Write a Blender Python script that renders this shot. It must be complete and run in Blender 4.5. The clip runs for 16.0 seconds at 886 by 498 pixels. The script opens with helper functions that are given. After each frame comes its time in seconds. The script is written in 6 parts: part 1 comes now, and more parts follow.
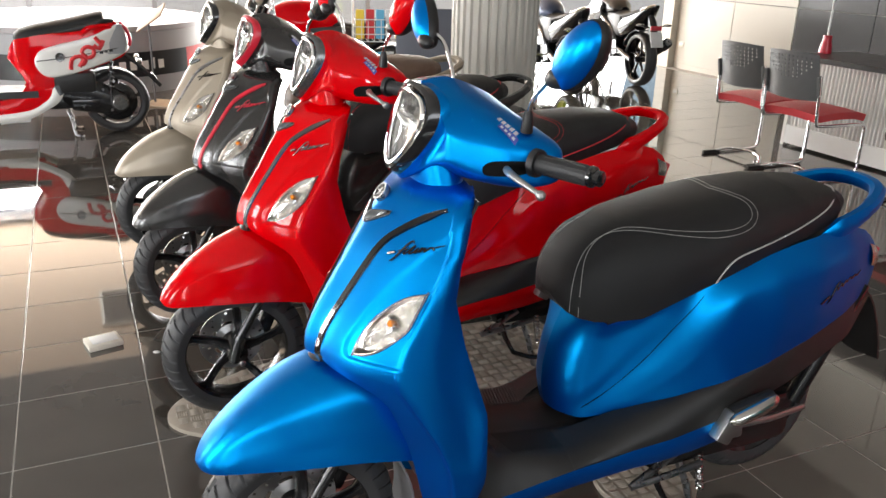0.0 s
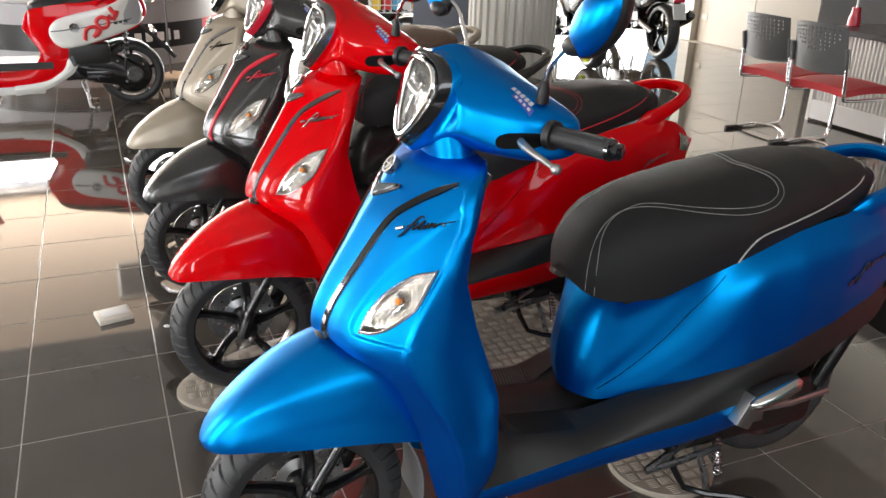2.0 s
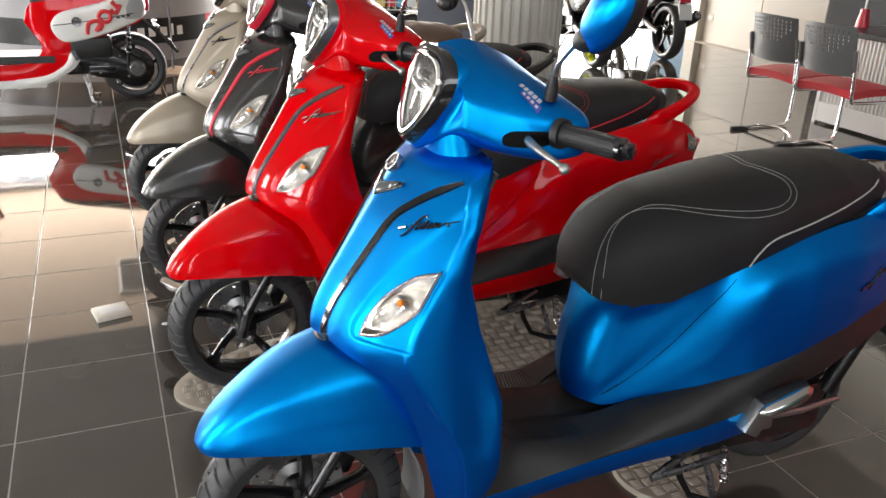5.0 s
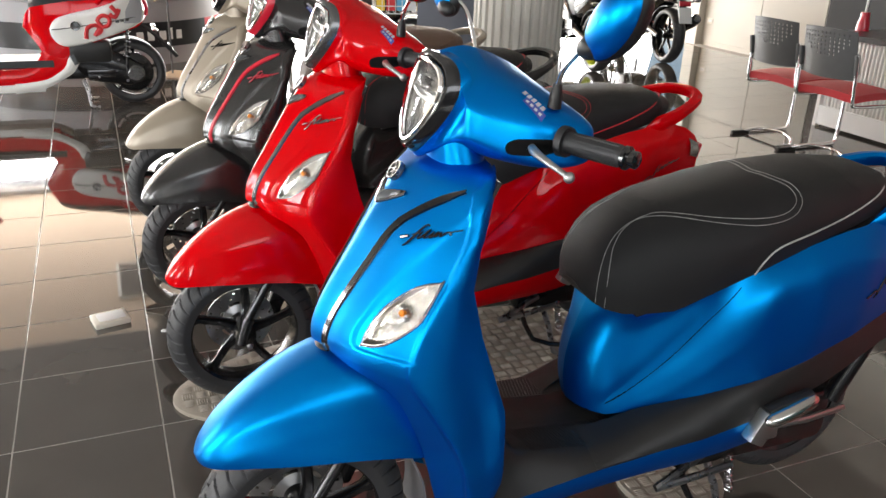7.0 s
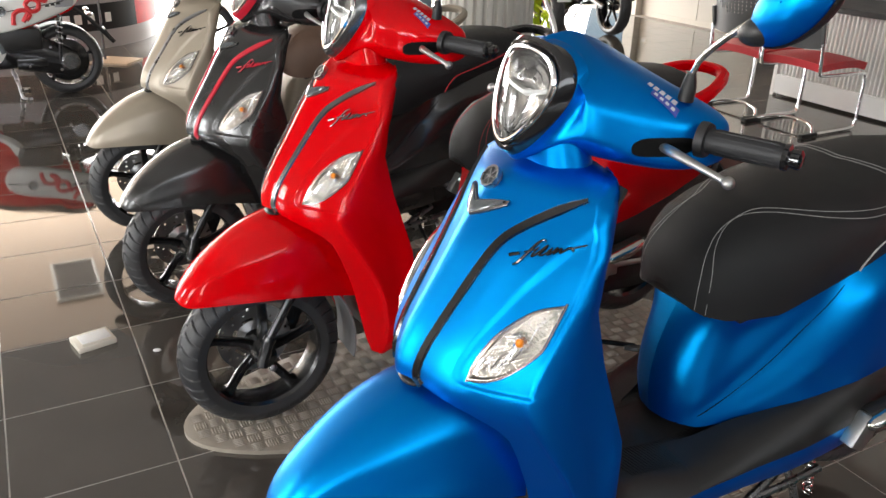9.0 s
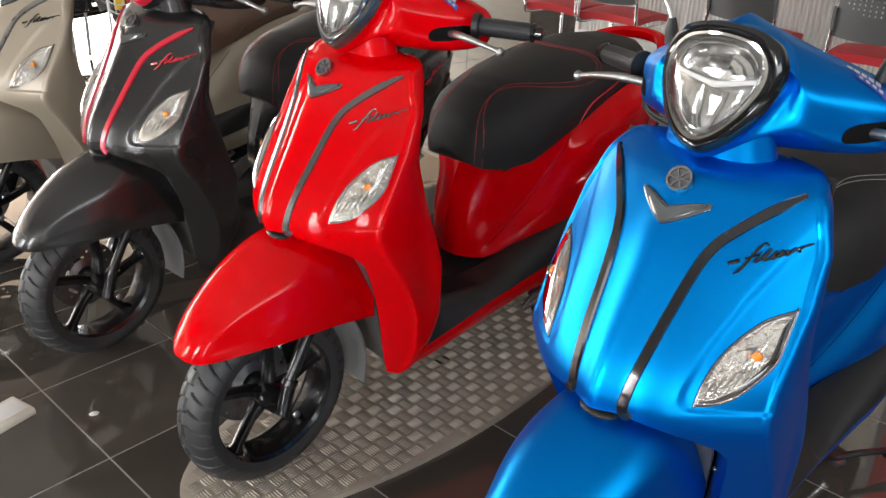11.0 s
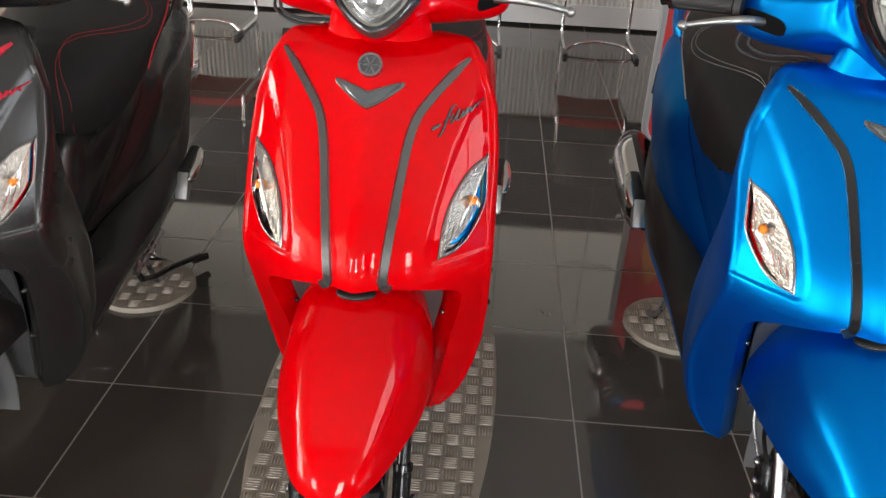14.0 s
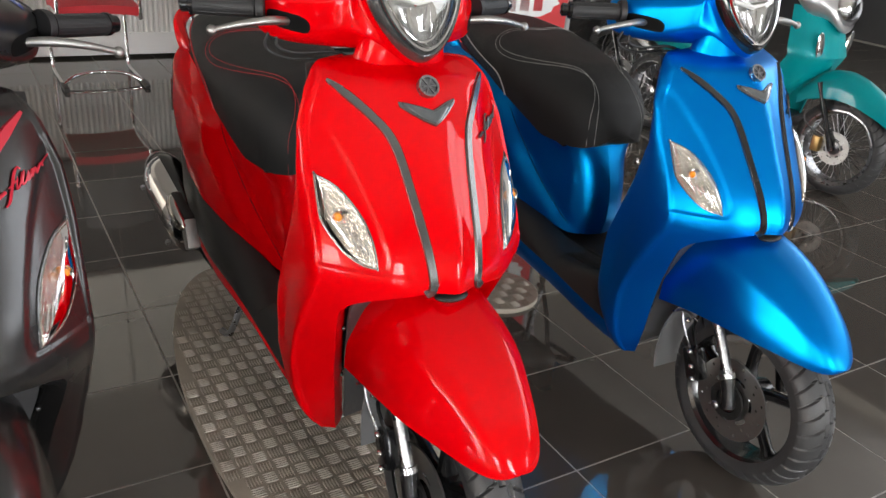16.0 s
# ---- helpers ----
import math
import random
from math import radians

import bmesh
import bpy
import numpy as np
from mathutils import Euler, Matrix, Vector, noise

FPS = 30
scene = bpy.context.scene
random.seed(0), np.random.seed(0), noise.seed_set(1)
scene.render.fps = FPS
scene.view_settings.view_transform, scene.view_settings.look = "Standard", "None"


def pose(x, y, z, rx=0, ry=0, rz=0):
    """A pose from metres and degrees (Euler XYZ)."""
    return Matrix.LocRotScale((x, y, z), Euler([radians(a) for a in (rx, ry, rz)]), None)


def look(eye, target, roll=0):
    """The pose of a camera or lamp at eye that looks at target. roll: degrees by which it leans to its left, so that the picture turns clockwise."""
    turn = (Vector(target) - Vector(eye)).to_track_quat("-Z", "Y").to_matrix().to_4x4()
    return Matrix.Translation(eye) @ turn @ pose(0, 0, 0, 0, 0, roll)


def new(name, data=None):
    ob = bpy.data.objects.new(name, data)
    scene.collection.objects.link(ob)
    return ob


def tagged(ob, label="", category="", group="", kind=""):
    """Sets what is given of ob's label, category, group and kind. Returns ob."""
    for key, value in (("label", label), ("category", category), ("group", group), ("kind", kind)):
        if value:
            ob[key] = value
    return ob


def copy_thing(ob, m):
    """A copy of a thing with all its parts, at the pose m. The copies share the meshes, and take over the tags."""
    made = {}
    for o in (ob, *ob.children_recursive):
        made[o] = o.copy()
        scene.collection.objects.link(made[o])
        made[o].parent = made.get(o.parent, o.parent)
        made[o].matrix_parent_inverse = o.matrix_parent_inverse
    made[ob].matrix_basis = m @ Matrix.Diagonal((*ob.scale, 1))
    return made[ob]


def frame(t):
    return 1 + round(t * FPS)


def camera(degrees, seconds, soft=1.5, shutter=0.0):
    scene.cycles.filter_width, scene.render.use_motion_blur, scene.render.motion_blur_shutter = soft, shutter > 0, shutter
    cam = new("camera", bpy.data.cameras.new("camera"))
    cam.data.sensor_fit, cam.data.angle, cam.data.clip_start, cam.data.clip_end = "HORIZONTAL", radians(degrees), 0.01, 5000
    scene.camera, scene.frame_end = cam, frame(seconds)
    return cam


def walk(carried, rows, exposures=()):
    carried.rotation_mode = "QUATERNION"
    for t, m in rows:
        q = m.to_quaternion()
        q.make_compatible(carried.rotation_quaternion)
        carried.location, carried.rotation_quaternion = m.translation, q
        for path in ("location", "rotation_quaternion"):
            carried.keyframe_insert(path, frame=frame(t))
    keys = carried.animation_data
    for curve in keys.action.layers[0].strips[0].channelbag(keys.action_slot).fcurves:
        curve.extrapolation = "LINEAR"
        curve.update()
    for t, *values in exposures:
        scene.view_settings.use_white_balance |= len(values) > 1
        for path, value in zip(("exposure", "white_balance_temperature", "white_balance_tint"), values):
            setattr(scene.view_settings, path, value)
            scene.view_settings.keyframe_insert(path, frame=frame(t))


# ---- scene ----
cam = camera(57.9, 16.0)
PATH = [
    (0, (0.06, 0.009, 1.463), (0.039, 1.88, 0.759), 1.7),
    (0.5, (0.069, 0.025, 1.447), (0.039, 1.884, 0.71), 1.6),
    (1, (0.075, 0.034, 1.441), (0.029, 1.883, 0.68), 1.7),
    (1.5, (0.077, 0.041, 1.451), (0.022, 1.889, 0.687), 1.8),
    (2, (0.072, 0.067, 1.443), (0.01, 1.915, 0.679), 1.7),
    (2.5, (0.084, 0.118, 1.43), (0.001, 1.955, 0.644), 2.1),
    (3, (0.043, 0.17, 1.413), (-0.024, 1.993, 0.593), 2.5),
    (3.5, (0.049, 0.149, 1.435), (-0.001, 1.982, 0.636), 2.3),
    (4, (0.067, 0.108, 1.408), (0.005, 1.947, 0.622), 2.8),
    (4.5, (0.067, 0.108, 1.427), (0.0, 1.951, 0.654), 2.3),
    (7, (0.06, 0.129, 1.433), (-0.005, 1.978, 0.673), 2.2),
    (7.5, (0.001, 0.16, 1.435), (-0.034, 2.007, 0.668), 2.1),
    (8, (-0.087, 0.196, 1.431), (-0.057, 2.03, 0.634), 2.0),
    (8.5, (-0.175, 0.234, 1.431), (-0.088, 2.06, 0.62), 2.5),
    (9, (-0.246, 0.336, 1.414), (-0.13, 2.162, 0.605), 1.7),
    (9.5, (-0.342, 0.455, 1.39), (-0.149, 2.247, 0.524), 2.6),
    (10, (-0.518, 0.536, 1.393), (-0.164, 2.297, 0.514), 2.9),
    (10.2, (-0.594, 0.561, 1.408), (-0.182, 2.315, 0.54), 2.7),
    (12.3, (-1.163, 1.023, 1.368), (-0.091, 2.418, 0.416), 1.9),
    (12.5, (-1.199, 1.097, 1.347), (-0.098, 2.461, 0.383), 1.7),
    (13, (-1.265, 1.31, 1.314), (-0.037, 2.539, 0.322), 2.6),
    (13.5, (-1.379, 1.487, 1.342), (-0.007, 2.533, 0.33), 2.9),
    (14, (-1.519, 1.658, 1.365), (0.032, 2.48, 0.407), 3.0),
    (14.5, (-1.555, 1.851, 1.315), (0.134, 2.386, 0.388), 3.8),
    (15, (-1.635, 2.026, 1.336), (0.118, 2.277, 0.407), 3.8),
    (15.5, (-1.797, 2.259, 1.377), (-0.001, 2.223, 0.497), 5.1),
    (16, (-1.854, 2.5, 1.338), (-0.053, 2.283, 0.495), 5.1),
]
walk(cam, [(t, look(eye, target, roll)) for t, eye, target, roll in PATH])

from mathutils.bvhtree import BVHTree

# ---------------------------------------------------------------- world and light
world = bpy.data.worlds.new("sky")
scene.world = world
world.use_nodes = True
wn = world.node_tree.nodes
sky = wn.new("ShaderNodeTexSky")
sky.sky_type = "NISHITA"
sky.sun_disc = False
sky.sun_elevation, sky.sun_rotation = radians(38), radians(-40)
wn["Background"].inputs[1].default_value = 0.15
world.node_tree.links.new(sky.outputs[0], wn["Background"].inputs[0])

sun_data = bpy.data.lights.new("sun", "SUN")
sun_data.energy, sun_data.angle, sun_data.color = 4.0, radians(0.6), (1.0, 0.93, 0.82)
sun = new("sun", sun_data)
sun.matrix_world = look((-6.0, 7.0, 6.0), (-1.5, 3.3, 0.0))

# daylight in the openings of the north glass front and the west windows
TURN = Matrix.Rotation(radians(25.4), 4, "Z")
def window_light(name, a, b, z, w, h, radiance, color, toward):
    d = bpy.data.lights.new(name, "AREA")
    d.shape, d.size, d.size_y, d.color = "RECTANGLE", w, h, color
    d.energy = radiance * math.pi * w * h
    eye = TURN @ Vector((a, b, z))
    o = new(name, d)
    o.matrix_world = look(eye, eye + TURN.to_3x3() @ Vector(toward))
window_light("north_window_light", 2.1, 12.6, 1.22, 14.8, 2.3, 18.5, (1.0, 0.98, 0.95), (0, -1, 0.25))
for k in range(4):
    window_light("west_window_light", -5.30, -2.6 + 4.0 * k, 1.2, 1.2, 1.7, 33.0, (0.98, 0.99, 1.0), (1, 0, 0.08))
# added fill on the unseen south side, to light the scooters' left flanks
window_light("south_fill_light", -1.1, -6.12, 3.15, 8.0, 1.9, 5.6, (0.97, 0.98, 1.0), (0, 1, 0))

# ---------------------------------------------------------------- materials
def material(name, color, rough=0.5, metal=0.0, coat=0.0, var=0.06, scale=8.0, bump=0.0, bscale=200.0,
             coat_rough=0.03, spec=0.5, sheen=0.0):
    m = bpy.data.materials.new(name)
    m.use_nodes = True
    nt = m.node_tree
    n, lk = nt.nodes, nt.links
    b = n["Principled BSDF"]
    b.inputs["Metallic"].default_value = metal
    b.inputs["Coat Weight"].default_value = coat
    b.inputs["Coat Roughness"].default_value = coat_rough
    b.inputs["Specular IOR Level"].default_value = spec
    b.inputs["Sheen Weight"].default_value = sheen
    tc = n.new("ShaderNodeTexCoord")
    big = n.new("ShaderNodeTexNoise")
    big.inputs["Scale"].default_value = scale
    big.inputs["Detail"].default_value = 5
    lk.new(tc.outputs["Object"], big.inputs["Vector"])
    ramp = n.new("ShaderNodeMapRange")
    ramp.inputs["To Min"].default_value, ramp.inputs["To Max"].default_value = 1 - var, 1 + var
    lk.new(big.outputs["Fac"], ramp.inputs["Value"])
    mul = n.new("ShaderNodeVectorMath")
    mul.operation = "SCALE"
    mul.inputs[0].default_value = color
    lk.new(ramp.outputs[0], mul.inputs["Scale"])
    lk.new(mul.outputs[0], b.inputs["Base Color"])
    rr = n.new("ShaderNodeMapRange")
    rr.inputs["To Min"].default_value, rr.inputs["To Max"].default_value = max(0, rough - 0.05), rough + 0.05
    lk.new(big.outputs["Fac"], rr.inputs["Value"])
    lk.new(rr.outputs[0], b.inputs["Roughness"])
    if bump:
        fine = n.new("ShaderNodeTexNoise")
        fine.inputs["Scale"].default_value = bscale
        lk.new(tc.outputs["Object"], fine.inputs["Vector"])
        bp = n.new("ShaderNodeBump")
        bp.inputs["Strength"].default_value = bump
        bp.inputs["Distance"].default_value = 0.002
        lk.new(fine.outputs["Fac"], bp.inputs["Height"])
        lk.new(bp.outputs[0], b.inputs["Normal"])
    return m

def clear(name, fac=0.14, tint=(1, 1, 1)):
    m = bpy.data.materials.new(name)
    m.use_nodes = True
    n, lk = m.node_tree.nodes, m.node_tree.links
    n.remove(n["Principled BSDF"])
    tr, gl, mx = n.new("ShaderNodeBsdfTransparent"), n.new("ShaderNodeBsdfGlossy"), n.new("ShaderNodeMixShader")
    tr.inputs[0].default_value = (*tint, 1)
    gl.inputs["Roughness"].default_value = 0.02
    fr = n.new("ShaderNodeFresnel")
    fr.inputs[0].default_value = 1.5
    add = n.new("ShaderNodeMath")
    add.inputs[1].default_value = fac * 0.4
    lk.new(fr.outputs[0], add.inputs[0])
    lk.new(add.outputs[0], mx.inputs[0])
    lk.new(tr.outputs[0], mx.inputs[1])
    lk.new(gl.outputs[0], mx.inputs[2])
    lk.new(mx.outputs[0], n["Material Output"].inputs[0])
    return m

PAINT_BLUE = material("matte_blue_paint", (0.0004, 0.265, 0.60), 0.36, 0.97, 0.0, 0.04, 3, 0.02, 900)
# metallic flake over a deeper blue ground
pn, pl = PAINT_BLUE.node_tree.nodes, PAINT_BLUE.node_tree.links
ground_coat, paint_mix = pn.new("ShaderNodeBsdfDiffuse"), pn.new("ShaderNodeMixShader")
ground_coat.inputs[0].default_value = (0.0, 0.024, 0.46, 1)
paint_mix.inputs[0].default_value = 0.23
pl.new(pn["Principled BSDF"].outputs[0], paint_mix.inputs[1])
pl.new(ground_coat.outputs[0], paint_mix.inputs[2])
pl.new(paint_mix.outputs[0], pn["Material Output"].inputs[0])
PAINT_RED = material("gloss_red_paint", (0.58, 0.0, 0.002), 0.5, 0.0, 0.52, 0.015, 3, coat_rough=0.006, spec=0.0)
PAINT_BLACK = material("satin_black_paint", (0.014, 0.0137, 0.0137), 0.27, 0.0, 0.5, 0.05, 3, coat_rough=0.16, spec=0.5)
PAINT_BEIGE = material("satin_beige_paint", (0.32, 0.27, 0.205), 0.36, 0.25, 0.2, 0.04, 3, coat_rough=0.3)
PAINT_WHITE = material("white_paint", (0.74, 0.73, 0.69), 0.3, 0.0, 0.7, 0.03, 3)
PAINT_TEAL = material("teal_paint", (0.0, 0.25, 0.27), 0.4, 0.1, 0.35, 0.04, 3, spec=0.1)
BLACK_PLASTIC = material("black_plastic", (0.017, 0.0165, 0.016), 0.34, 0, 0, 0.15, 20, 0.25, 1400, spec=0.38)
DARK_GLOSS = material("gloss_black_plastic", (0.008, 0.008, 0.009), 0.12, 0, 0.6, 0.1, 8)
GUARD_GREY = material("grey_guard_plastic", (0.20, 0.20, 0.205), 0.4, 0, 0, 0.08, 20)
# near-black for panel seams and for the painted shade of the lever opening
SEAM_AND_SHADE = material("seam_and_recess_shade", (0.004, 0.004, 0.004), 0.8, spec=0.1)
GREY_PLASTIC = material("grey_plastic", (0.09, 0.09, 0.095), 0.45, 0, 0, 0.1, 20, 0.2, 1200)
GREY_TRIM = material("satin_grey_trim", (0.17, 0.17, 0.17), 0.24, 0.85, 0, 0.08, 20)
RED_TRIM = material("red_trim", (0.5, 0.01, 0.03), 0.35, 0.0, 0.4, 0.05, 10)
RUBBER = material("tyre_rubber", (0.032, 0.032, 0.033), 0.45, 0, 0, 0.25, 14, 0.25, 500)
GRIP_RUBBER = material("grip_rubber", (0.018, 0.018, 0.019), 0.5, 0, 0, 0.15, 30, 0.3, 800)
BLACK_ALLOY = material("black_alloy", (0.012, 0.012, 0.013), 0.22, 0.3, 0.4, 0.1, 12)
CHROME = material("chrome", (0.82, 0.82, 0.83), 0.08, 1.0, 0, 0.03, 10)
STEEL = material("brushed_steel", (0.33, 0.33, 0.34), 0.28, 1.0, 0, 0.12, 40, 0.1, 400)
DISC_STEEL = material("disc_steel", (0.36, 0.355, 0.345), 0.34, 0.95, 0, 0.1, 40)
ALLOY = material("cast_alloy", (0.40, 0.40, 0.39), 0.40, 1.0, 0, 0.1, 40, 0.3, 500)
BRIGHT_ALLOY = material("polished_alloy", (0.62, 0.61, 0.58), 0.2, 1.0, 0, 0.08, 40)
REFLECTOR = material("lamp_reflector", (0.78, 0.78, 0.77), 0.14, 1.0, 0, 0.06, 50, 0.25, 90)
LINER = material("dark_liner_plastic", (0.07, 0.07, 0.072), 0.34, 0, 0, 0.1, 20, 0.2, 1200)
LAMP_GUIDE = material("white_lamp_guide", (0.85, 0.85, 0.83), 0.3, 0.0, 0.5, 0.05, 40)
LAMP_BOWL = material("lamp_bowl", (0.66, 0.66, 0.65), 0.20, 0.95, 0, 0.12, 60, 0.2, 120)
LAMP_FACETS = material("lamp_facets", (0.46, 0.43, 0.38), 0.24, 0.85, 0, 0.40, 70, 0.9, 170)
CHEVRON = material("grey_clear_plastic", (0.11, 0.12, 0.125), 0.18, 0.4, 0.5, 0.3, 60)
STICKER_BLUE = material("blue_print_film", (0.05, 0.08, 0.35), 0.35)
WHITE_INK = material("white_ink", (0.5, 0.52, 0.56), 0.4)
AMBER = material("amber_bulb", (0.85, 0.25, 0.02), 0.2, 0, 0.5, 0.05, 20)
LENS = clear("clear_lens")
SEAT_BLACK = material("black_vinyl", (0.014, 0.014, 0.0145), 0.52, 0, 0, 0.12, 10, 0.6, 700, spec=0.28)
SEAT_BROWN = material("brown_vinyl", (0.13, 0.075, 0.05), 0.5, 0, 0, 0.12, 10, 0.5, 900)
THREAD_WHITE = material("white_thread", (0.4, 0.4, 0.385), 0.7)
THREAD_RED = material("red_thread", (0.5, 0.02, 0.03), 0.6)
MIRROR = material("mirror_glass", (0.85, 0.86, 0.87), 0.01, 1.0, 0, 0.0)

# ---------------------------------------------------------------- mesh tools
def part(name, bm, mat, parent=None, label="", smooth=True):
    me = bpy.data.meshes.new(name)
    bmesh.ops.recalc_face_normals(bm, faces=bm.faces)
    for f in bm.faces:
        f.smooth = smooth
    bm.to_mesh(me)
    bm.free()
    me.materials.append(mat)
    ob = new(name, me)
    if smooth:
        me.set_sharp_from_angle(angle=radians(42))
    if parent is not None:
        ob.parent = parent
    if label:
        ob["label"] = label
    return ob

def thing(name, m, label, category, group=""):
    ob = new(name)
    ob.matrix_world = m
    return tagged(ob, label, category, group)

def lerp_table(table, x, col):
    xs = [r[0] for r in table]
    ys = [r[col] for r in table]
    if xs[0] > xs[-1]:
        xs, ys = xs[::-1], ys[::-1]
    return float(np.interp(x, xs, ys))

def spline(pts, n, closed=False):
    """Catmull-Rom through pts, n steps a span."""
    p = [np.array(q, float) for q in pts]
    out, k = [], len(p)
    spans = k if closed else k - 1
    for i in range(spans):
        a = p[(i - 1) % k] if closed or i > 0 else 2 * p[0] - p[1]
        b, c = p[i], p[(i + 1) % k]
        d = p[(i + 2) % k] if closed or i + 2 < k else 2 * p[-1] - p[-2]
        for j in range(n):
            t = j / n
            out.append(0.5 * (2 * b + (c - a) * t + (2 * a - 5 * b + 4 * c - d) * t * t + (3 * b - a - 3 * c + d) * t ** 3))
    if not closed:
        out.append(p[-1])
    return np.array(out)

def add_grid(bm, P, close_u=False, close_v=False, cap_v=False):
    """P[v][u] -> quads."""
    nv, nu = len(P), len(P[0])
    vs = [[bm.verts.new(tuple(P[j][i])) for i in range(nu)] for j in range(nv)]
    for j in range(nv if close_v else nv - 1):
        for i in range(nu if close_u else nu - 1):
            q = [vs[j][i], vs[j][(i + 1) % nu], vs[(j + 1) % nv][(i + 1) % nu], vs[(j + 1) % nv][i]]
            if len({id(v) for v in q}) == 4:
                bm.faces.new(q)
    if cap_v:
        bm.faces.new(vs[0][::-1])
        bm.faces.new(vs[-1])
    return vs

def sheet(bm, P, thick):
    """A shell: the grid P and its copy set back by thick along the normals, joined at the rim."""
    P = np.array(P, float)
    du = np.gradient(P, axis=1)
    dv = np.gradient(P, axis=0)
    nrm = np.cross(du, dv)
    nrm /= np.linalg.norm(nrm, axis=2, keepdims=True) + 1e-9
    Q = P - nrm * thick
    a, b = add_grid(bm, P), add_grid(bm, Q)
    nv, nu = P.shape[:2]
    rim = [(0, i) for i in range(nu)] + [(j, nu - 1) for j in range(1, nv)]
    rim += [(nv - 1, i) for i in range(nu - 2, -1, -1)] + [(j, 0) for j in range(nv - 2, 0, -1)]
    for k in range(len(rim)):
        (j0, i0), (j1, i1) = rim[k], rim[(k + 1) % len(rim)]
        bm.faces.new((a[j0][i0], b[j0][i0], b[j1][i1], a[j1][i1]))
    return bm

def tube(bm, pts, radius, seg=10, closed=False, n=4, cap=True):
    """A round bar along a smooth line; radius: one number or one per point given."""
    path = spline(pts, n, closed) if n > 1 else np.array(pts, float)
    if isinstance(radius, (int, float)):
        rad = np.full(len(path), float(radius))
    else:
        rad = np.interp(np.linspace(0, 1, len(path)), np.linspace(0, 1, len(radius)), radius)
    tang = np.gradient(path, axis=0) if not closed else np.roll(path, -1, 0) - np.roll(path, 1, 0)
    up = Vector((0.13, 0.21, 0.97))
    rings = []
    for p, t, r in zip(path, tang, [float(q) for q in rad]):
        t = Vector(t).normalized()
        s = t.cross(up)
        if s.length < 1e-3:
            s = t.cross(Vector((1, 0, 0)))
        s.normalize()
        u = s.cross(t).normalized()
        up = u
        rings.append([Vector(p) + r * (math.cos(a) * s + math.sin(a) * u) for a in np.linspace(0, 2 * math.pi, seg, endpoint=False).tolist()])
    add_grid(bm, rings, True, closed, cap and not closed)
    return bm

def box(bm, c, s, bevel=0.0, m=None):
    r = bmesh.ops.create_cube(bm, size=1)
    vs = r["verts"]
    bmesh.ops.scale(bm, verts=vs, vec=s)
    if bevel:
        es = {e for v in vs for e in v.link_edges}
        g = bmesh.ops.bevel(bm, geom=list(es), offset=bevel, segments=2, affect="EDGES", profile=0.6)
        vs = list({v for f in g["faces"] for v in f.verts} | {v for v in vs if v.is_valid})
        seen, todo = set(vs), list(vs)
        while todo:
            for e in todo.pop().link_edges:
                for v in e.verts:
                    if v not in seen:
                        seen.add(v)
                        todo.append(v)
        vs = list(seen)
    if m is not None:
        bmesh.ops.transform(bm, matrix=m, verts=vs)
    bmesh.ops.translate(bm, verts=vs, vec=c)
    return bm

def lathe(bm, profile, seg=48, axis="y", centre=(0, 0, 0), closed=False):
    """profile: (radius, along) pairs turned round the axis."""
    rows = []
    for a in np.linspace(0, 2 * math.pi, seg, endpoint=False):
        row = []
        for r, l in profile:
            c, s = r * math.cos(a), r * math.sin(a)
            p = (c, l, s) if axis == "y" else ((c, s, l) if axis == "z" else (l, c, s))
            row.append(Vector(p) + Vector(centre))
        rows.append(row)
    add_grid(bm, rows, closed, True)
    bmesh.ops.remove_doubles(bm, verts=bm.verts, dist=1e-6)
    return bm

def ball(bm, c, r, seg=12):
    m = Matrix.Translation(c) @ Matrix.Diagonal((*(r if isinstance(r, tuple) else (r, r, r)), 1))
    bmesh.ops.create_uvsphere(bm, u_segments=seg, v_segments=max(6, seg * 2 // 3), radius=1, matrix=m)
    return bm

def B():
    return bmesh.new()

# ---------------------------------------------------------------- step-through scooter
# x ahead from the front axle, y to the rider's left, z up
NOSE = [(0.205, -0.250), (0.236, -0.228), (0.31, -0.200), (0.384, -0.173), (0.45, -0.150), (0.534, -0.105), (0.58, -0.080), (0.62, -0.057), (0.649, -0.047), (0.684, -0.0535), (0.72, -0.069), (0.75, -0.087), (0.819, -0.130), (0.881, -0.167), (0.94, -0.208), (0.967, -0.229), (1.0, -0.256)]
HALF = [(0.20, 0.142), (0.225, 0.168), (0.26, 0.190), (0.32, 0.212), (0.40, 0.229), (0.50, 0.234), (0.60, 0.231), (0.72, 0.225), (0.82, 0.221), (0.89, 0.212), (0.95, 0.190), (0.98, 0.172), (1.0, 0.15)]
REAR = [(0.20, -0.318), (0.24, -0.338), (0.36, -0.368), (0.536, -0.362), (0.70, -0.312), (0.80, -0.292), (0.87, -0.306), (0.95, -0.337), (1.0, -0.37)]
ARCH = [(0.205, 0.118), (0.236, 0.126), (0.384, 0.150), (0.45, 0.158), (0.534, 0.172), (0.575, 0.176), (0.60, 0.166), (0.618, 0.140), (0.632, 0.100), (0.643, 0.050)]
BEVEL = 0.93

def nose_x(z):
    return (lerp_table(NOSE, z - 0.02, 1) + 2 * lerp_table(NOSE, z, 1) + lerp_table(NOSE, z + 0.02, 1)) / 4

SEAM_LINE = [(0.676, 0.121), (0.685, 0.1135), (0.70, 0.111), (0.76, 0.121), (0.83, 0.141), (0.885, 0.164), (0.93, 0.186), (0.96, 0.205)]

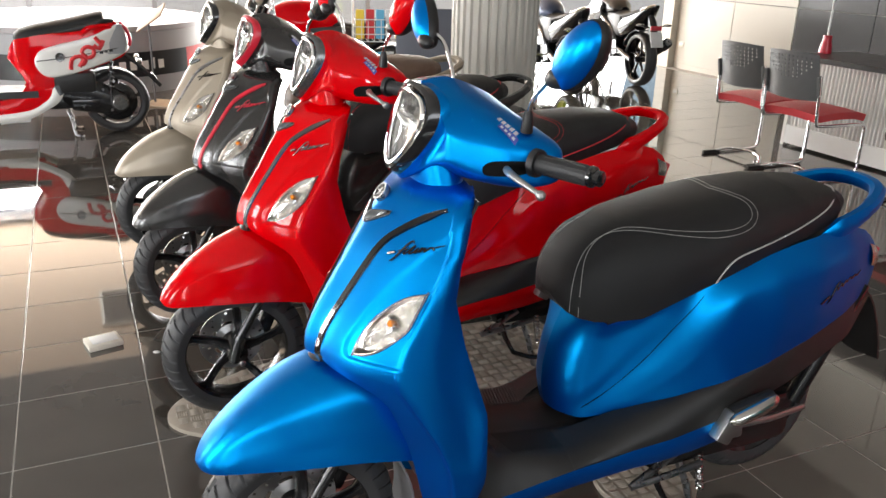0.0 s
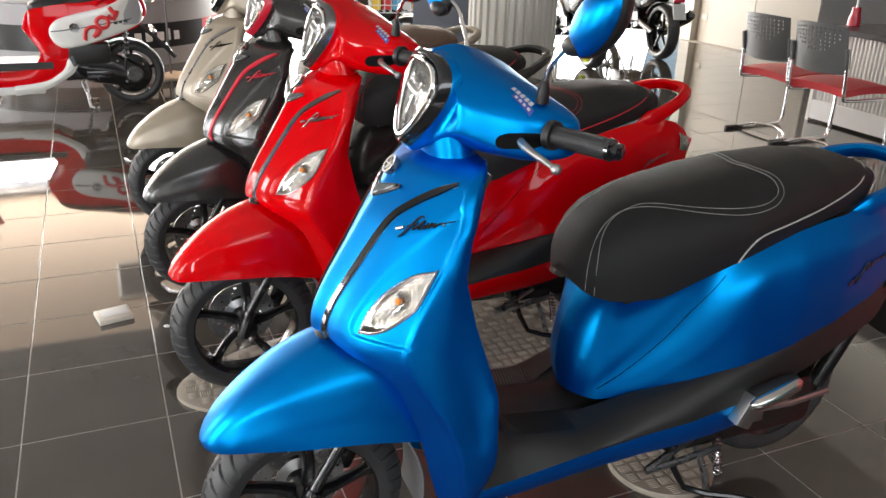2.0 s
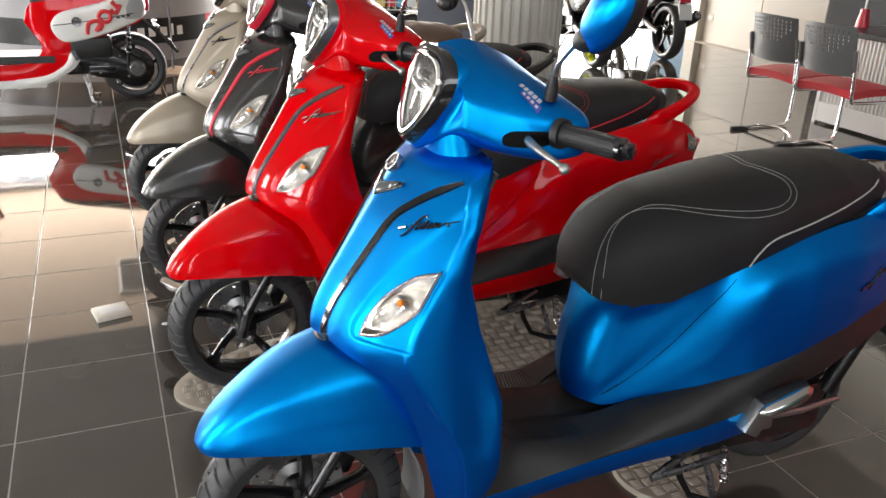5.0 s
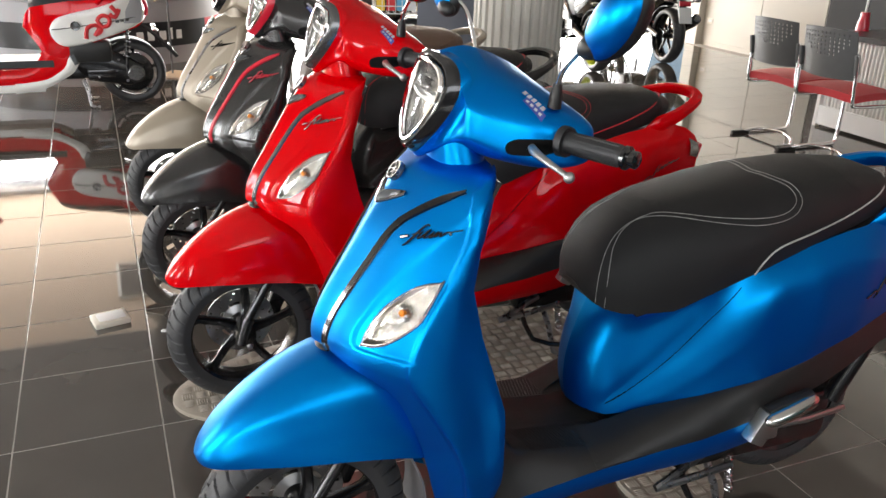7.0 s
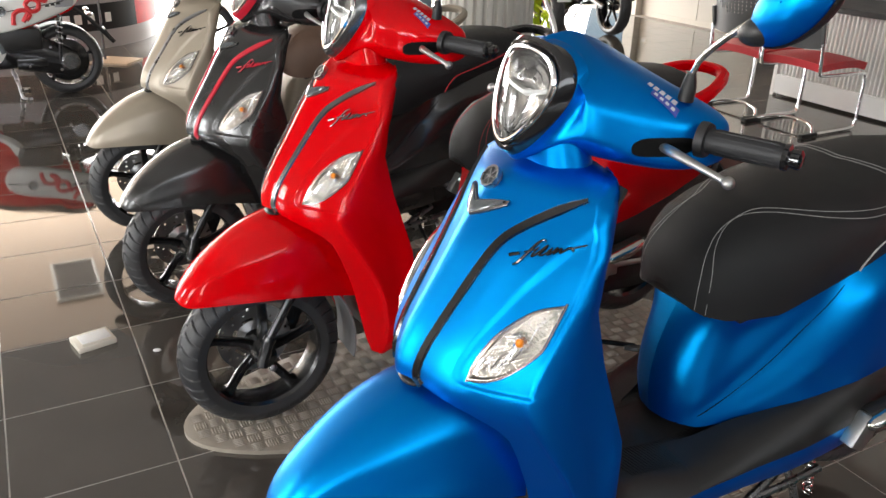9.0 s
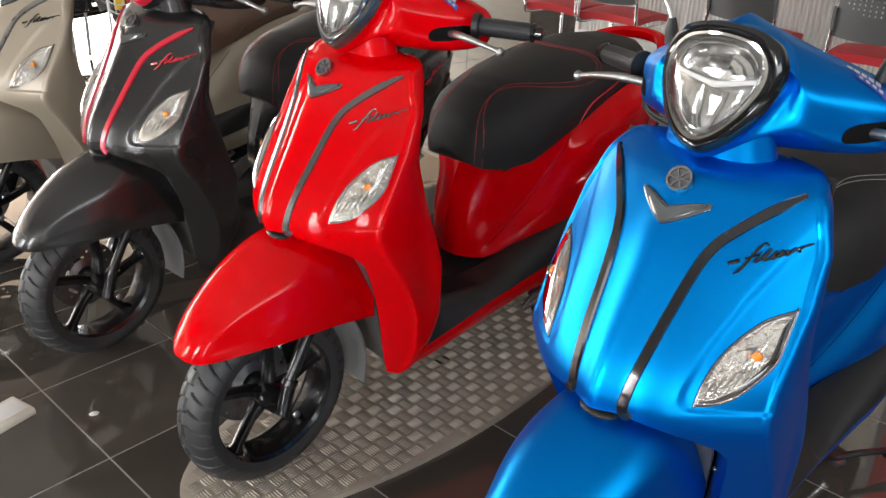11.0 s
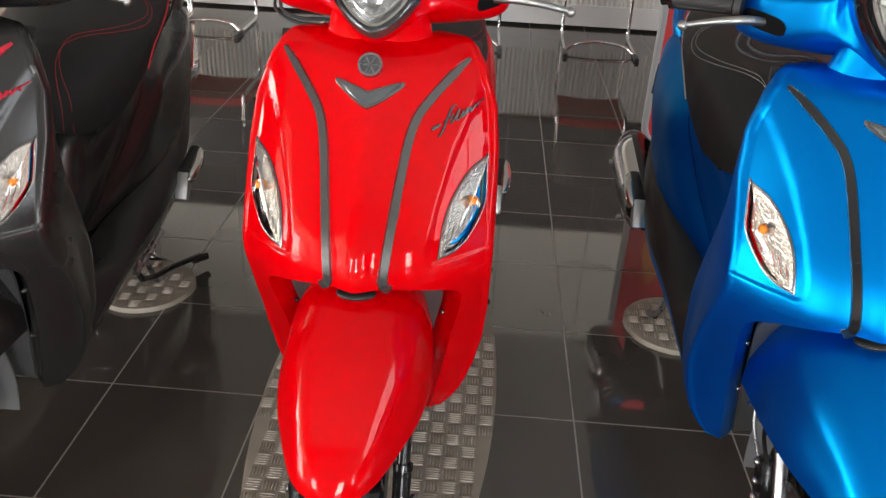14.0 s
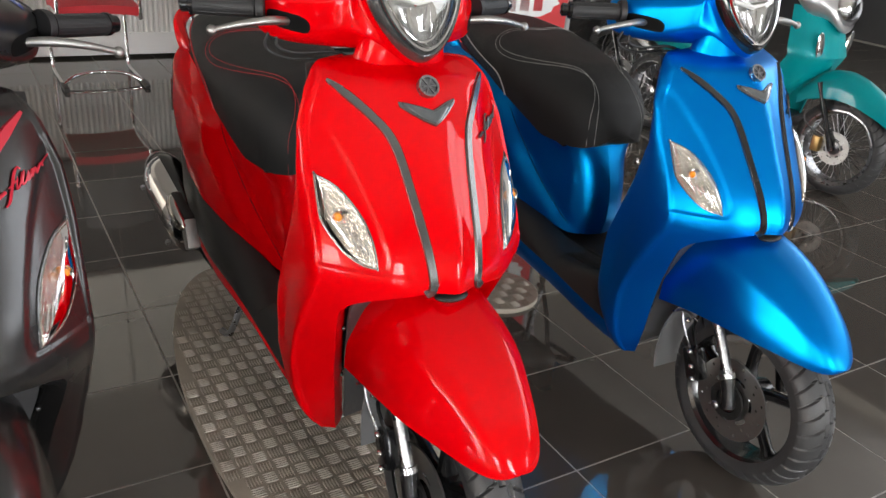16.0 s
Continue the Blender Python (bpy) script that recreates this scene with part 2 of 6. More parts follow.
def step01(t):
    t = min(1.0, max(0.0, t))
    return t * t * (3 - 2 * t)

def shield_x(z, y):
    """The front face: a raised middle ridge, and a shallow step down round each indicator."""
    y = abs(y)
    ridge = 0.013 * math.exp(-((y / (0.026 + 0.05 * max(0.0, z - 0.70))) ** 2))
    inset = 0.0045 * step01((y - lerp_table(SEAM_LINE, z, 1)) / 0.007) * step01((z - 0.672) / 0.007)
    return nose_x(z) - 2.55 * y * y + ridge - inset

def shield_point(z, y, out=0.0):
    e = 0.004
    p = Vector((shield_x(z, y), y, z))
    du = Vector((shield_x(z, y + e) - shield_x(z, y - e), 2 * e, 0))
    dv = Vector((shield_x(z + e, y) - shield_x(z - e, y), 0, 2 * e))
    n = du.cross(dv).normalized()
    if n.x < 0:
        n = -n
    return p + n * out

def shield_side(z, s, x0, y0):
    """The rounded flank from the front face's edge (x0, y0) back to the rear edge; s from 0 to 1."""
    w, xr = lerp_table(HALF, z, 1), lerp_table(REAR, z, 1)
    a = min(1.0, s * 2.2) * math.pi / 2
    y = y0 + (w - y0) * math.sin(a)
    x = x0 + (xr - x0) * (0.30 * (1 - math.cos(a)) + 0.70 * max(0.0, (s - 0.2) / 0.8) ** 1.2)
    # a long hollow down the flank
    y -= 0.013 * math.exp(-((z - 0.44 - 0.10 * s) / 0.13) ** 2) * math.sin(math.pi * min(1.0, max(0.0, (s - 0.15) / 0.80)))
    if s > 0.45:
        y -= 0.012 * ((s - 0.45) / 0.55) ** 2
    return (x, y, z)

def scooter(name, m, label, paint, trim, seat_mat, thread, piping, mark, lower=None, ring=None, group="scooters in a row"):
    lower = lower or paint
    top = thing(name, m, label, "scooter", group)
    # front cover
    rows = []
    for z in np.concatenate([[0.643, 0.652, 0.661, 0.668, 0.6715, 0.674, 0.6765, 0.679, 0.683, 0.69], np.linspace(0.70, 0.97, 28), [0.982, 0.992, 0.998]]):
        k = max(0.0, (z - 0.965) / 0.033)
        row = []
        for u in np.linspace(-1, 1, 181):
            au, sg = abs(u), math.copysign(1, u)
            w = lerp_table(HALF, min(z, 0.97), 1)
            ye = BEVEL * w
            if au <= 0.7:
                y = ye * au / 0.7
                p = Vector((shield_x(min(z, 0.985), y), y * sg, z))
            else:
                x, y, _ = shield_side(min(z, 0.97), (au - 0.7) / 0.3, shield_x(min(z, 0.985), ye), ye)
                p = Vector((x, y * sg, z))
            p.x = p.x + (-0.36 - p.x) * 0.45 * k ** 2
            p.y *= 1 - 0.12 * k ** 2
            p.z = z - 0.010 * k * abs(p.y / 0.17) ** 2
            row.append(p)
        rows.append(row)
    # a lid that runs back to the steering neck
    last = rows[-1]
    for f in (0.5, 1.0):
        rows.append([Vector((p.x + (-0.37 - p.x) * f, p.y * (1 - 0.35 * f), p.z + 0.004 * (1 - f))) for p in last])
    part("front_cover", sheet(B(), rows, 0.004), paint, top)
    # lower wings of the leg shield
    for sg in (1, -1):
        rows = []
        for z in np.concatenate([np.linspace(0.643, 0.57, 12), np.linspace(0.555, 0.205, 22)]):
            yf, w = lerp_table(ARCH, z, 1), lerp_table(HALF, z, 1)
            ye = max(yf + 0.010, BEVEL * w)
            xe, fl = shield_x(z, yf), min(1.0, max(0.35, (0.66 - z) / 0.06))
            row = [(xe - 0.056, (yf - 0.041 * fl) * sg, z + 0.002), (xe - 0.036, (yf - 0.033 * fl) * sg, z + 0.001), (xe - 0.018, (yf - 0.019 * fl) * sg, z), (xe - 0.005, (yf - 0.005) * sg, z)]
            for t in np.linspace(0, 1, 9):
                y = yf + (ye - yf) * t
                row.append((shield_x(z, y), y * sg, z))
            for q in np.linspace(0.06, 1, 16):
                x, y, _ = shield_side(z, q, shield_x(z, ye), ye)
                row.append((x, y * sg, z))
            rows.append(row)
        wing = part("leg_shield_wing", sheet(B(), rows, -0.004 * sg), paint, top)
        for z in (0.50, 0.36):
            yf = lerp_table(ARCH, z, 1)
            part("screw", ball(B(), (shield_x(z, yf) - 0.024, (yf - 0.026) * sg, z), (0.005, 0.005, 0.005), 10), GREY_TRIM, wing)
    # inner panel toward the rider
    rows = []
    for z in np.linspace(0.30, 0.985, 16):
        w, xr = lerp_table(HALF, min(z, 0.95), 1) - 0.014, lerp_table(REAR, z, 1) + 0.012
        rows.append([(xr - 0.012 * math.cos(u * math.pi / 2) + 0.0, w * u, z) for u in np.linspace(-1, 1, 15)])
    part("inner_panel", sheet(B(), rows, 0.006), BLACK_PLASTIC, top, "black plastic inner leg panel")
    # mudguard liner behind the front wheel
    rows = []
    for z in np.linspace(0.615, 0.204, 16):
        yf = lerp_table(ARCH, z, 1) - 0.034
        rows.append([(shield_x(z, yf) - 0.052 - 0.010 * (1 - u * u), yf * u, z) for u in np.linspace(-1, 1, 13)])
    part("wheel_well_liner", sheet(B(), rows, 0.005), LINER, top, "dark plastic liner behind the wheel")
    # trim strips
    for sg in (1, -1):
        bm = B()
        path = spline([(0.968, 0.158), (0.945, 0.128), (0.918, 0.100), (0.892, 0.080), (0.85, 0.068), (0.76, 0.056), (0.68, 0.047), (0.652, 0.046), (0.641, 0.056)], 5)
        rows = []
        for i, (z, y) in enumerate(path):
            q0, q1 = path[max(0, i - 1)], path[min(len(path) - 1, i + 1)]
            d = q1 - q0
            d /= np.linalg.norm(d)
            nz, ny = -d[1], d[0]
            hw = 0.0088 * min(1.0, 0.35 + i / 6)
            rows.append([tuple(shield_point(z + nz * o, (y + ny * o) * sg, h)) for o, h in ((-hw, -0.001), (-hw * 0.72, 0.0045), (hw * 0.72, 0.0045), (hw, -0.001))])
        add_grid(bm, rows)
        strip = part("trim_strip", bm, trim, top)
        for k in (0, 3):
            part("trim_edge", tube(B(), [r[k] for r in rows[::2]], 0.0011, 5, n=2), DARK_GLOSS if trim is RED_TRIM else STEEL, strip)
    # round badge and chevron
    em = shield_point(0.967, 0, 0.004)
    nrm = (shield_point(0.967, 0, 1) - shield_point(0.967, 0, 0)).normalized()
    mt = Matrix.Translation(em) @ nrm.to_track_quat("Z", "X").to_matrix().to_4x4()
    bm = B()
    lathe(bm, [(0.0, 0.001), (0.0165, 0.001), (0.0165, 0.004), (0.0198, 0.004), (0.0198, -0.006)], 28, "z")
    bmesh.ops.transform(bm, matrix=mt, verts=bm.verts)
    badge = part("round_badge", bm, GREY_PLASTIC, top, "round metal badge")
    bm = B()
    lathe(bm, [(0.0162, 0.0), (0.0162, 0.0055), (0.0202, 0.0055), (0.0202, -0.004)], 28, "z")
    for k in range(3):
        box(bm, (0, 0, 0), (0.033, 0.0022, 0.005), 0, pose(0, 0, 0.002, 0, 0, 60 * k + 90))
    bmesh.ops.transform(bm, matrix=mt, verts=bm.verts)
    part("badge_ring", bm, STEEL, badge)
    def chevron(half, thick, lift):
        bm = B()
        rows = []
        for y in np.linspace(-half, half, 29).tolist():
            k = abs(y) / half
            zc = 0.920 + 0.020 * k ** 1.05
            hh = thick * (1 - 0.72 * k ** 2)
            rows.append([tuple(shield_point(zc + dz * hh + (0.25 * hh if dz > 0 else 0), y, o)) for dz, o in ((-1, -0.001), (-0.82, lift), (0.0, lift * 1.35), (0.82, lift), (1, -0.001))])
        add_grid(bm, rows)
        return bm
    chev = part("chevron_badge", chevron(0.056, 0.0118, 0.0035), GREY_TRIM, top, "clear grey chevron badge in a metal rim")
    part("chevron_lens", chevron(0.049, 0.0085, 0.0062), CHEVRON, chev)
    # script mark: a bar, a tall leaning stroke and a wavering one
    bm = B()
    def stroke(pts, rad, n=4):
        tube(bm, [shield_point(0.872 + 0.026 * u + 0.085 * v, 0.104 + 0.078 * u + 0.010 * v, 0.0032) for u, v in pts], rad, 6, n=n)
    stroke([(0.0, 0.03), (0.16, 0.05)], 0.0030, 1)
    stroke([(0.17, -0.16), (0.24, -0.10), (0.33, 0.20), (0.40, 0.27), (0.46, 0.22)], [0.0012, 0.0022, 0.0022, 0.0016, 0.0010])
    stroke([(0.22, 0.07), (0.40, 0.10)], 0.0013, 1)
    stroke([(0.40, 0.14), (0.38, -0.02), (0.45, 0.02), (0.52, 0.16), (0.49, 0.0), (0.56, -0.01), (0.62, 0.10), (0.60, -0.02), (0.67, 0.03), (0.70, 0.10), (0.69, -0.01), (0.76, 0.08), (0.78, -0.01), (0.86, 0.08), (0.92, 0.0), (0.89, 0.07), (1.05, 0.09)], [0.0010, 0.0022, 0.0014, 0.0022, 0.0014, 0.0022, 0.0012])
    part("script_mark", bm, mark, top)
    # indicators
    for sg in (1, -1):
        outline = spline([(0.819, 0.2055), (0.8185, 0.203), (0.803, 0.172), (0.765, 0.146), (0.725, 0.135), (0.684, 0.1325), (0.6835, 0.1345), (0.688, 0.156), (0.704, 0.178), (0.741, 0.200), (0.786, 0.2085)], 5, True)
        outline = [(z, min(y, BEVEL * lerp_table(HALF, z, 1) - 0.0045)) for z, y in outline]
        cz, cy = 0.752, 0.170
        def leaf(dome, lift, size=1.0):
            bm = B()
            rows = []
            for r in (0.02, 0.35, 0.65, 0.85, 1.0):
                rows.append([tuple(shield_point(cz + (z - cz) * r * size, (cy + (y - cy) * r * size) * sg, lift + dome * (1 - r ** 3))) for z, y in outline])
            rows.append([tuple(shield_point(cz + (z - cz) * size, (cy + (y - cy) * size) * sg, -0.002)) for z, y in outline])
            add_grid(bm, rows, True)
            return bm
        rng = random.Random(7 if sg > 0 else 9)
        bm = B()
        rows = []
        for r in (0.03, 0.14, 0.26, 0.38, 0.50, 0.62, 0.74, 0.86, 0.95):
            row = []
            for i, (z, y) in enumerate(outline):
                lift = 0.0026 + 0.0026 * r * r + 0.0003 * rng.random()
                row.append(tuple(shield_point(cz + (z - cz) * r, (cy + (y - cy) * r) * sg, lift)))
            rows.append(row)
        rows.append([tuple(shield_point(z, y * sg, 0.0012)) for z, y in outline])
        add_grid(bm, rows, True)
        ind = part("indicator", bm, LAMP_FACETS, top, "clear almond-shaped turn indicator")
        part("indicator_lens", leaf(0.012, 0.0032, 0.985), LENS, ind)
        part("bulb", ball(B(), shield_point(0.757, 0.176 * sg, 0.0105), (0.0075, 0.007, 0.0075), 10), AMBER, ind)
        for k in range(5):
            a = 0.140 + 0.009 * k
            part("lamp_rib", tube(B(), [shield_point(0.700 + 0.006 * k, a * sg, 0.006), shield_point(0.722 + 0.007 * k, (a + 0.006) * sg, 0.006)], 0.0013, 5, n=1), CHROME, ind)
        part("bulb_seat", lathe(B(), [(0.0, 0.0), (0.010, 0.001), (0.015, 0.005), (0.017, 0.0055)], 18, "x", tuple(shield_point(0.757, 0.176 * sg, 0.004))), REFLECTOR, ind)
        bm = B()
        tube(bm, [shield_point(z, y * sg, 0.001) for z, y in outline[::2]], 0.0022, 6, True, 2)
        part("bezel", bm, GREY_TRIM, ind)
    # steering neck and handlebar cowl
    bm = B()
    rows = []
    for t in np.linspace(0, 1, 7):
        z, a, b, xc = 0.955 + 0.10 * t, 0.10 - 0.022 * t, 0.055 - 0.005 * t, -0.335 + 0.015 * t
        rows.append([(xc + b * math.cos(q), a * math.sin(q), z) for q in np.linspace(0, 2 * math.pi, 32, endpoint=False)])
    add_grid(bm, rows, True)
    part("steering_neck", bm, paint, top)
    head = [(0, 0.0), (0.030, 0.014), (0.057, 0.047), (0.073, 0.085), (0.070, 0.118), (0.047, 0.142), (0, 0.150)]
    pts = head + [(-y, s) for y, s in head[-2:0:-1]]
    head = spline([(y, s, 0) for y, s in pts], 5, True)
    tilt = math.atan2(0.040, 0.135)
    def face(y, s, d=0.0):
        """Headlight face: y across, s up the face, d ahead of it."""
        bulge = 0.010 * (1 - ((y / 0.075) ** 2 + ((s - 0.08) / 0.08) ** 2) * 0.5)
        return Vector((-0.240 - math.sin(tilt) * s + (d + bulge) * math.cos(tilt) - 2.2 * y * y, y, 1.028 + math.cos(tilt) * s + (d + bulge) * math.sin(tilt)))
    def outline(k, d, lift=0.0):
        return [face(p[0] * k, 0.08 + (p[1] - 0.08) * k + lift, d) for p in head]
    # along, half width, top and foot at the middle and at the tip
    COWL = [(-0.300, 0.120, 1.190, 1.120, 1.022, 1.042), (-0.345, 0.160, 1.197, 1.108, 1.005, 1.016), (-0.385, 0.197, 1.187, 1.103, 1.000, 1.004), (-0.42, 0.216, 1.172, 1.101, 1.0, 1.0),
            (-0.455, 0.222, 1.153, 1.099, 1.005, 1.002), (-0.485, 0.212, 1.126, 1.094, 1.02, 1.012), (-0.505, 0.16, 1.090, 1.080, 1.05, 1.045)]
    nh = len(head)
    secs = [np.array(outline(1.26, -0.012)), np.array(outline(1.33, -0.030))]
    ang0 = [math.atan2((p[1] - 0.08) / 0.08, p[0] / 0.075) for p in head]
    for x, a, zt, ze, zb, zf in COWL:
        sec = []
        for q in ang0:
            c, s = math.cos(q), math.sin(q)
            y = a * math.copysign(abs(c) ** 0.5, c)
            k = abs(y) / a
            hi, lo = ze + (zt - ze) * (1 - k) ** 0.85, zb + (zf - zb) * k
            mid = (ze + zf) / 2
            z = mid + (hi - mid) * abs(s) ** 0.38 if s > 0 else mid - (mid - lo) * abs(s) ** 0.34
            sec.append((x - 0.020 * (abs(y) / 0.2) ** 2, y, z))
        secs.append(np.array(sec))
    secs = np.array(secs)
    full = spline([s.ravel() for s in secs], 4).reshape(-1, nh, 3)
    bm = B()
    add_grid(bm, full, True)
    cap = bm.verts.new(tuple(full[-1].mean(0)))
    bm.verts.ensure_lookup_table()
    rim = [v for v in bm.verts][-1 - nh:-1]
    for i in range(nh):
        bm.faces.new((rim[i], rim[(i + 1) % nh], cap))
    cowl_tree = BVHTree.FromBMesh(bm)
    cowl = part("handlebar_cowl", bm, paint, top)
    bm = B()
    add_grid(bm, [outline(1.27, -0.013), outline(1.24, 0.003, 0.002), outline(1.16, 0.008, 0.001), outline(1.08, 0.004), outline(1.0, -0.004)], True)
    lamp = part("headlight", bm, ring or DARK_GLOSS, top, "shield-shaped headlight in a dark surround")
    bm = B()
    add_grid(bm, [outline(1.055, 0.006), outline(1.035, 0.010), outline(0.985, 0.009), outline(0.965, 0.0)], True)
    part("chrome_ring", bm, CHROME, lamp)
    bm = B()
    add_grid(bm, [outline(0.99, -0.002), outline(0.80, -0.016), outline(0.5, -0.026), outline(0.05, -0.03)], True)
    part("reflector", bm, LAMP_BOWL, lamp)
    part("lamp_guide", tube(B(), [tuple(p) for p in outline(0.84, -0.004)[::2]], 0.0016, 6, True, 1), CHROME, lamp)
    # a blade across the bowl, a ribbed step above it and a thin fin below
    rows = []
    for y in np.linspace(-0.062, 0.062, 19).tolist():
        k = abs(y) / 0.062
        rows.append([tuple(face(y, 0.082 + 0.010 * k + a, -0.016 + d + 0.010 * k)) for a, d in ((-0.0055 + 0.003 * k, -0.004), (-0.003, 0.004), (0.003, 0.004), (0.0055 - 0.002 * k, -0.004))])
    bm = B()
    add_grid(bm, rows)
    part("lamp_wing", bm, LAMP_GUIDE, lamp)
    for sg in (1, -1):
        rows = []
        for q in np.linspace(0.15, 1.25, 7).tolist():
            rows.append([tuple(face((0.006 + r * math.cos(q)) * sg, 0.096 + 0.72 * r * math.sin(q), -0.022 + 0.012 * r / 0.05 + (0.004 if i % 2 else 0.0))) for i, r in enumerate((0.016, 0.024, 0.032, 0.040, 0.048))])
        bm = B()
        add_grid(bm, rows)
        part("lamp_step", bm, LAMP_BOWL, lamp, "", False)
        part("lamp_rib", tube(B(), [face(0.016 * sg, 0.076, -0.020), face(0.013 * sg, 0.046, -0.020), face(0.007 * sg, 0.022, -0.012)], 0.0016, 6), CHROME, lamp)
    part("lamp_block", box(B(), face(0.0, 0.112, -0.018), (0.012, 0.034, 0.016), 0.003, pose(0, 0, 0, 0, -17, 0)), GREY_TRIM, lamp)
    bm = B()
    add_grid(bm, [outline(1.0, 0.004), outline(0.85, 0.010), outline(0.55, 0.014), outline(0.04, 0.016)], True)
    part("lens_cover", bm, LENS, lamp)
    # sticker on the cowl
    long, short = Vector((-0.028, 0.072, 0)) * 0.38, Vector((-0.028, -0.012, 0)) * 0.36
    def patch(u0, u1, v0, v1, lift):
        bm = B()
        rows = []
        for v in np.linspace(v0, v1, 4):
            row = []
            for u in np.linspace(u0, u1, 8):
                q = Vector((-0.412, 0.163, 0)) + long * u + short * v
                hit = cowl_tree.ray_cast(Vector((q.x, q.y, 1.4)), Vector((0, 0, -1)))[0]
                row.append((q.x, q.y, (hit.z if hit else 1.12) + lift))
            rows.append(row)
        add_grid(bm, rows)
        return bm
    sticker = part("sticker", patch(-0.55, 1.0, -1, 0.1, 0.0014), STICKER_BLUE, cowl)
    for k in range(5):
        part("sticker_bar", patch(-1.0 + 0.36 * k, -0.74 + 0.36 * k, 0.15, 1.0, 0.0014), WHITE_INK, sticker)
    for k in range(4):
        part("sticker_bar", patch(-0.40 + 0.34 * k, -0.2 + 0.34 * k, -0.75, -0.3, 0.0022), WHITE_INK, sticker)
    # grips, levers, mirrors
    for sg in (1, -1):
        bm = B()
        a, b = Vector((-0.441, 0.220 * sg, 1.064)), Vector((-0.497, 0.335 * sg, 1.060))
        tube(bm, [a, a.lerp(b, 0.08), a.lerp(b, 0.12), a.lerp(b, 0.14), b], [0.027, 0.027, 0.025, 0.0185, 0.0180], 16, n=2)
        ribs = []
        for k in range(10):
            q = k * math.pi / 5
            o = Vector((0, 0.0, math.sin(q))) * 0.0172 + Vector((math.cos(q) * 0.85, 0.45 * sg * math.cos(q), 0)) * 0.0172
            ribs.append([a.lerp(b, 0.2) + o, a.lerp(b, 0.9) + o])
        grip = part("grip", bm, GRIP_RUBBER, top)
        for line in ribs:
            part("grip_rib", tube(B(), line, 0.0022, 5, n=1), GRIP_RUBBER, grip)
        bm = B()
        d = (b - a).normalized()
        tube(bm, [b - d * 0.004, b + d * 0.003, b + d * 0.006, b + d * 0.018, b + d * 0.022], [0.020, 0.020, 0.014, 0.015, 0.009], 14, n=1)
        part("bar_end", bm, DARK_GLOSS, grip)
        bm = B()
        r, e = Vector((-0.405, 0.180 * sg, 1.046)), Vector((-0.398, 0.328 * sg, 1.034))
        tube(bm, [r, Vector((-0.386, 0.225 * sg, 1.052)), Vector((-0.384, 0.27 * sg, 1.048)), Vector((-0.392, 0.305 * sg, 1.040)), e], [0.007, 0.008, 0.0065, 0.0055, 0.005], 10)
        ball(bm, e, 0.0095, 12)
        part("brake_lever", bm, ALLOY, top, "silver brake lever with ball end")
        # patch laid on the closed cowl, with an opening's shade in its colour
        bm = B()
        rows = []
        for rr in (0.03, 0.4, 0.75, 1.0):
            row = []
            for q in np.linspace(0, 2 * math.pi, 24, endpoint=False).tolist():
                k, hit = rr, None
                while hit is None and k > 0.02:
                    y, z = (0.190 + 0.026 * k * math.copysign(abs(math.cos(q)) ** 0.6, math.cos(q))) * sg, 1.048 + 0.006 * k * math.cos(q) + 0.015 * k * math.copysign(abs(math.sin(q)) ** 0.7, math.sin(q))
                    hit = cowl_tree.ray_cast(Vector((0.0, y, z)), Vector((-1, 0, 0)))[0]
                    if hit is not None and hit.x < -0.47:
                        hit = None
                    k *= 0.92
                row.append(((hit.x if hit else -0.43) + 0.0016, y, z))
            rows.append(row)
        add_grid(bm, rows, True)
        part("lever_recess_shade", bm, SEAM_AND_SHADE, cowl, "near-black patch for the shade of a hollow round the lever")
        base = Vector((-0.447, 0.174 * sg, 1.112))
        mc = Vector((-0.452, 0.345 * sg, 1.272))
        bm = B()
        tube(bm, [base, base + Vector((0, 0.004 * sg, 0.022)), base + Vector((0, 0.006 * sg, 0.042))], [0.0125, 0.0115, 0.007], 12, n=1)
        mirror = part("mirror", bm, BLACK_PLASTIC, top, "round-shelled rear-view mirror")
        bm = B()
        tube(bm, [base + Vector((0, 0.005 * sg, 0.035)), base + Vector((-0.002, 0.024 * sg, 0.070)), base + Vector((-0.008, 0.082 * sg, 0.118)), mc + Vector((0.004, -0.045 * sg, -0.02))], 0.0046, 10)
        part("mirror_stem", bm, CHROME, mirror)
        def dish(bm, lo, hi, k=1.0):
            rows = []
            for r in np.linspace(lo, hi, 9):
                row = []
                for q in np.linspace(0, 2 * math.pi, 30, endpoint=False):
                    y = 0.066 * math.cos(q) * math.sin(r) * k
                    z = 0.047 * math.sin(q) * math.sin(r) * k + 0.024 * math.cos(q) * math.sin(r)
                    row.append((0.036 * math.cos(r) + 0.006, (y + 0.004) * sg, z))
                rows.append(row)
            add_grid(bm, rows, True)
            bmesh.ops.transform(bm, matrix=Matrix.Translation(mc) @ pose(0, 0, 0, 14 * sg, -4, 6 * sg), verts=bm.verts)
            return bm
        part("mirror_shell", dish(B(), 0.02, 1.35), paint, mirror)
        bm = B()
        ball(bm, (0.016, -0.046 * sg, -0.030), (0.020, 0.030, 0.019), 14)
        bmesh.ops.transform(bm, matrix=Matrix.Translation(mc) @ pose(0, 0, 0, 14 * sg, -4, 6 * sg), verts=bm.verts)
        part("mirror_socket", bm, BLACK_PLASTIC, mirror)
        part("mirror_rim", dish(B(), 1.30, 2.05, 1.03), BLACK_PLASTIC, mirror)
        bm = B()
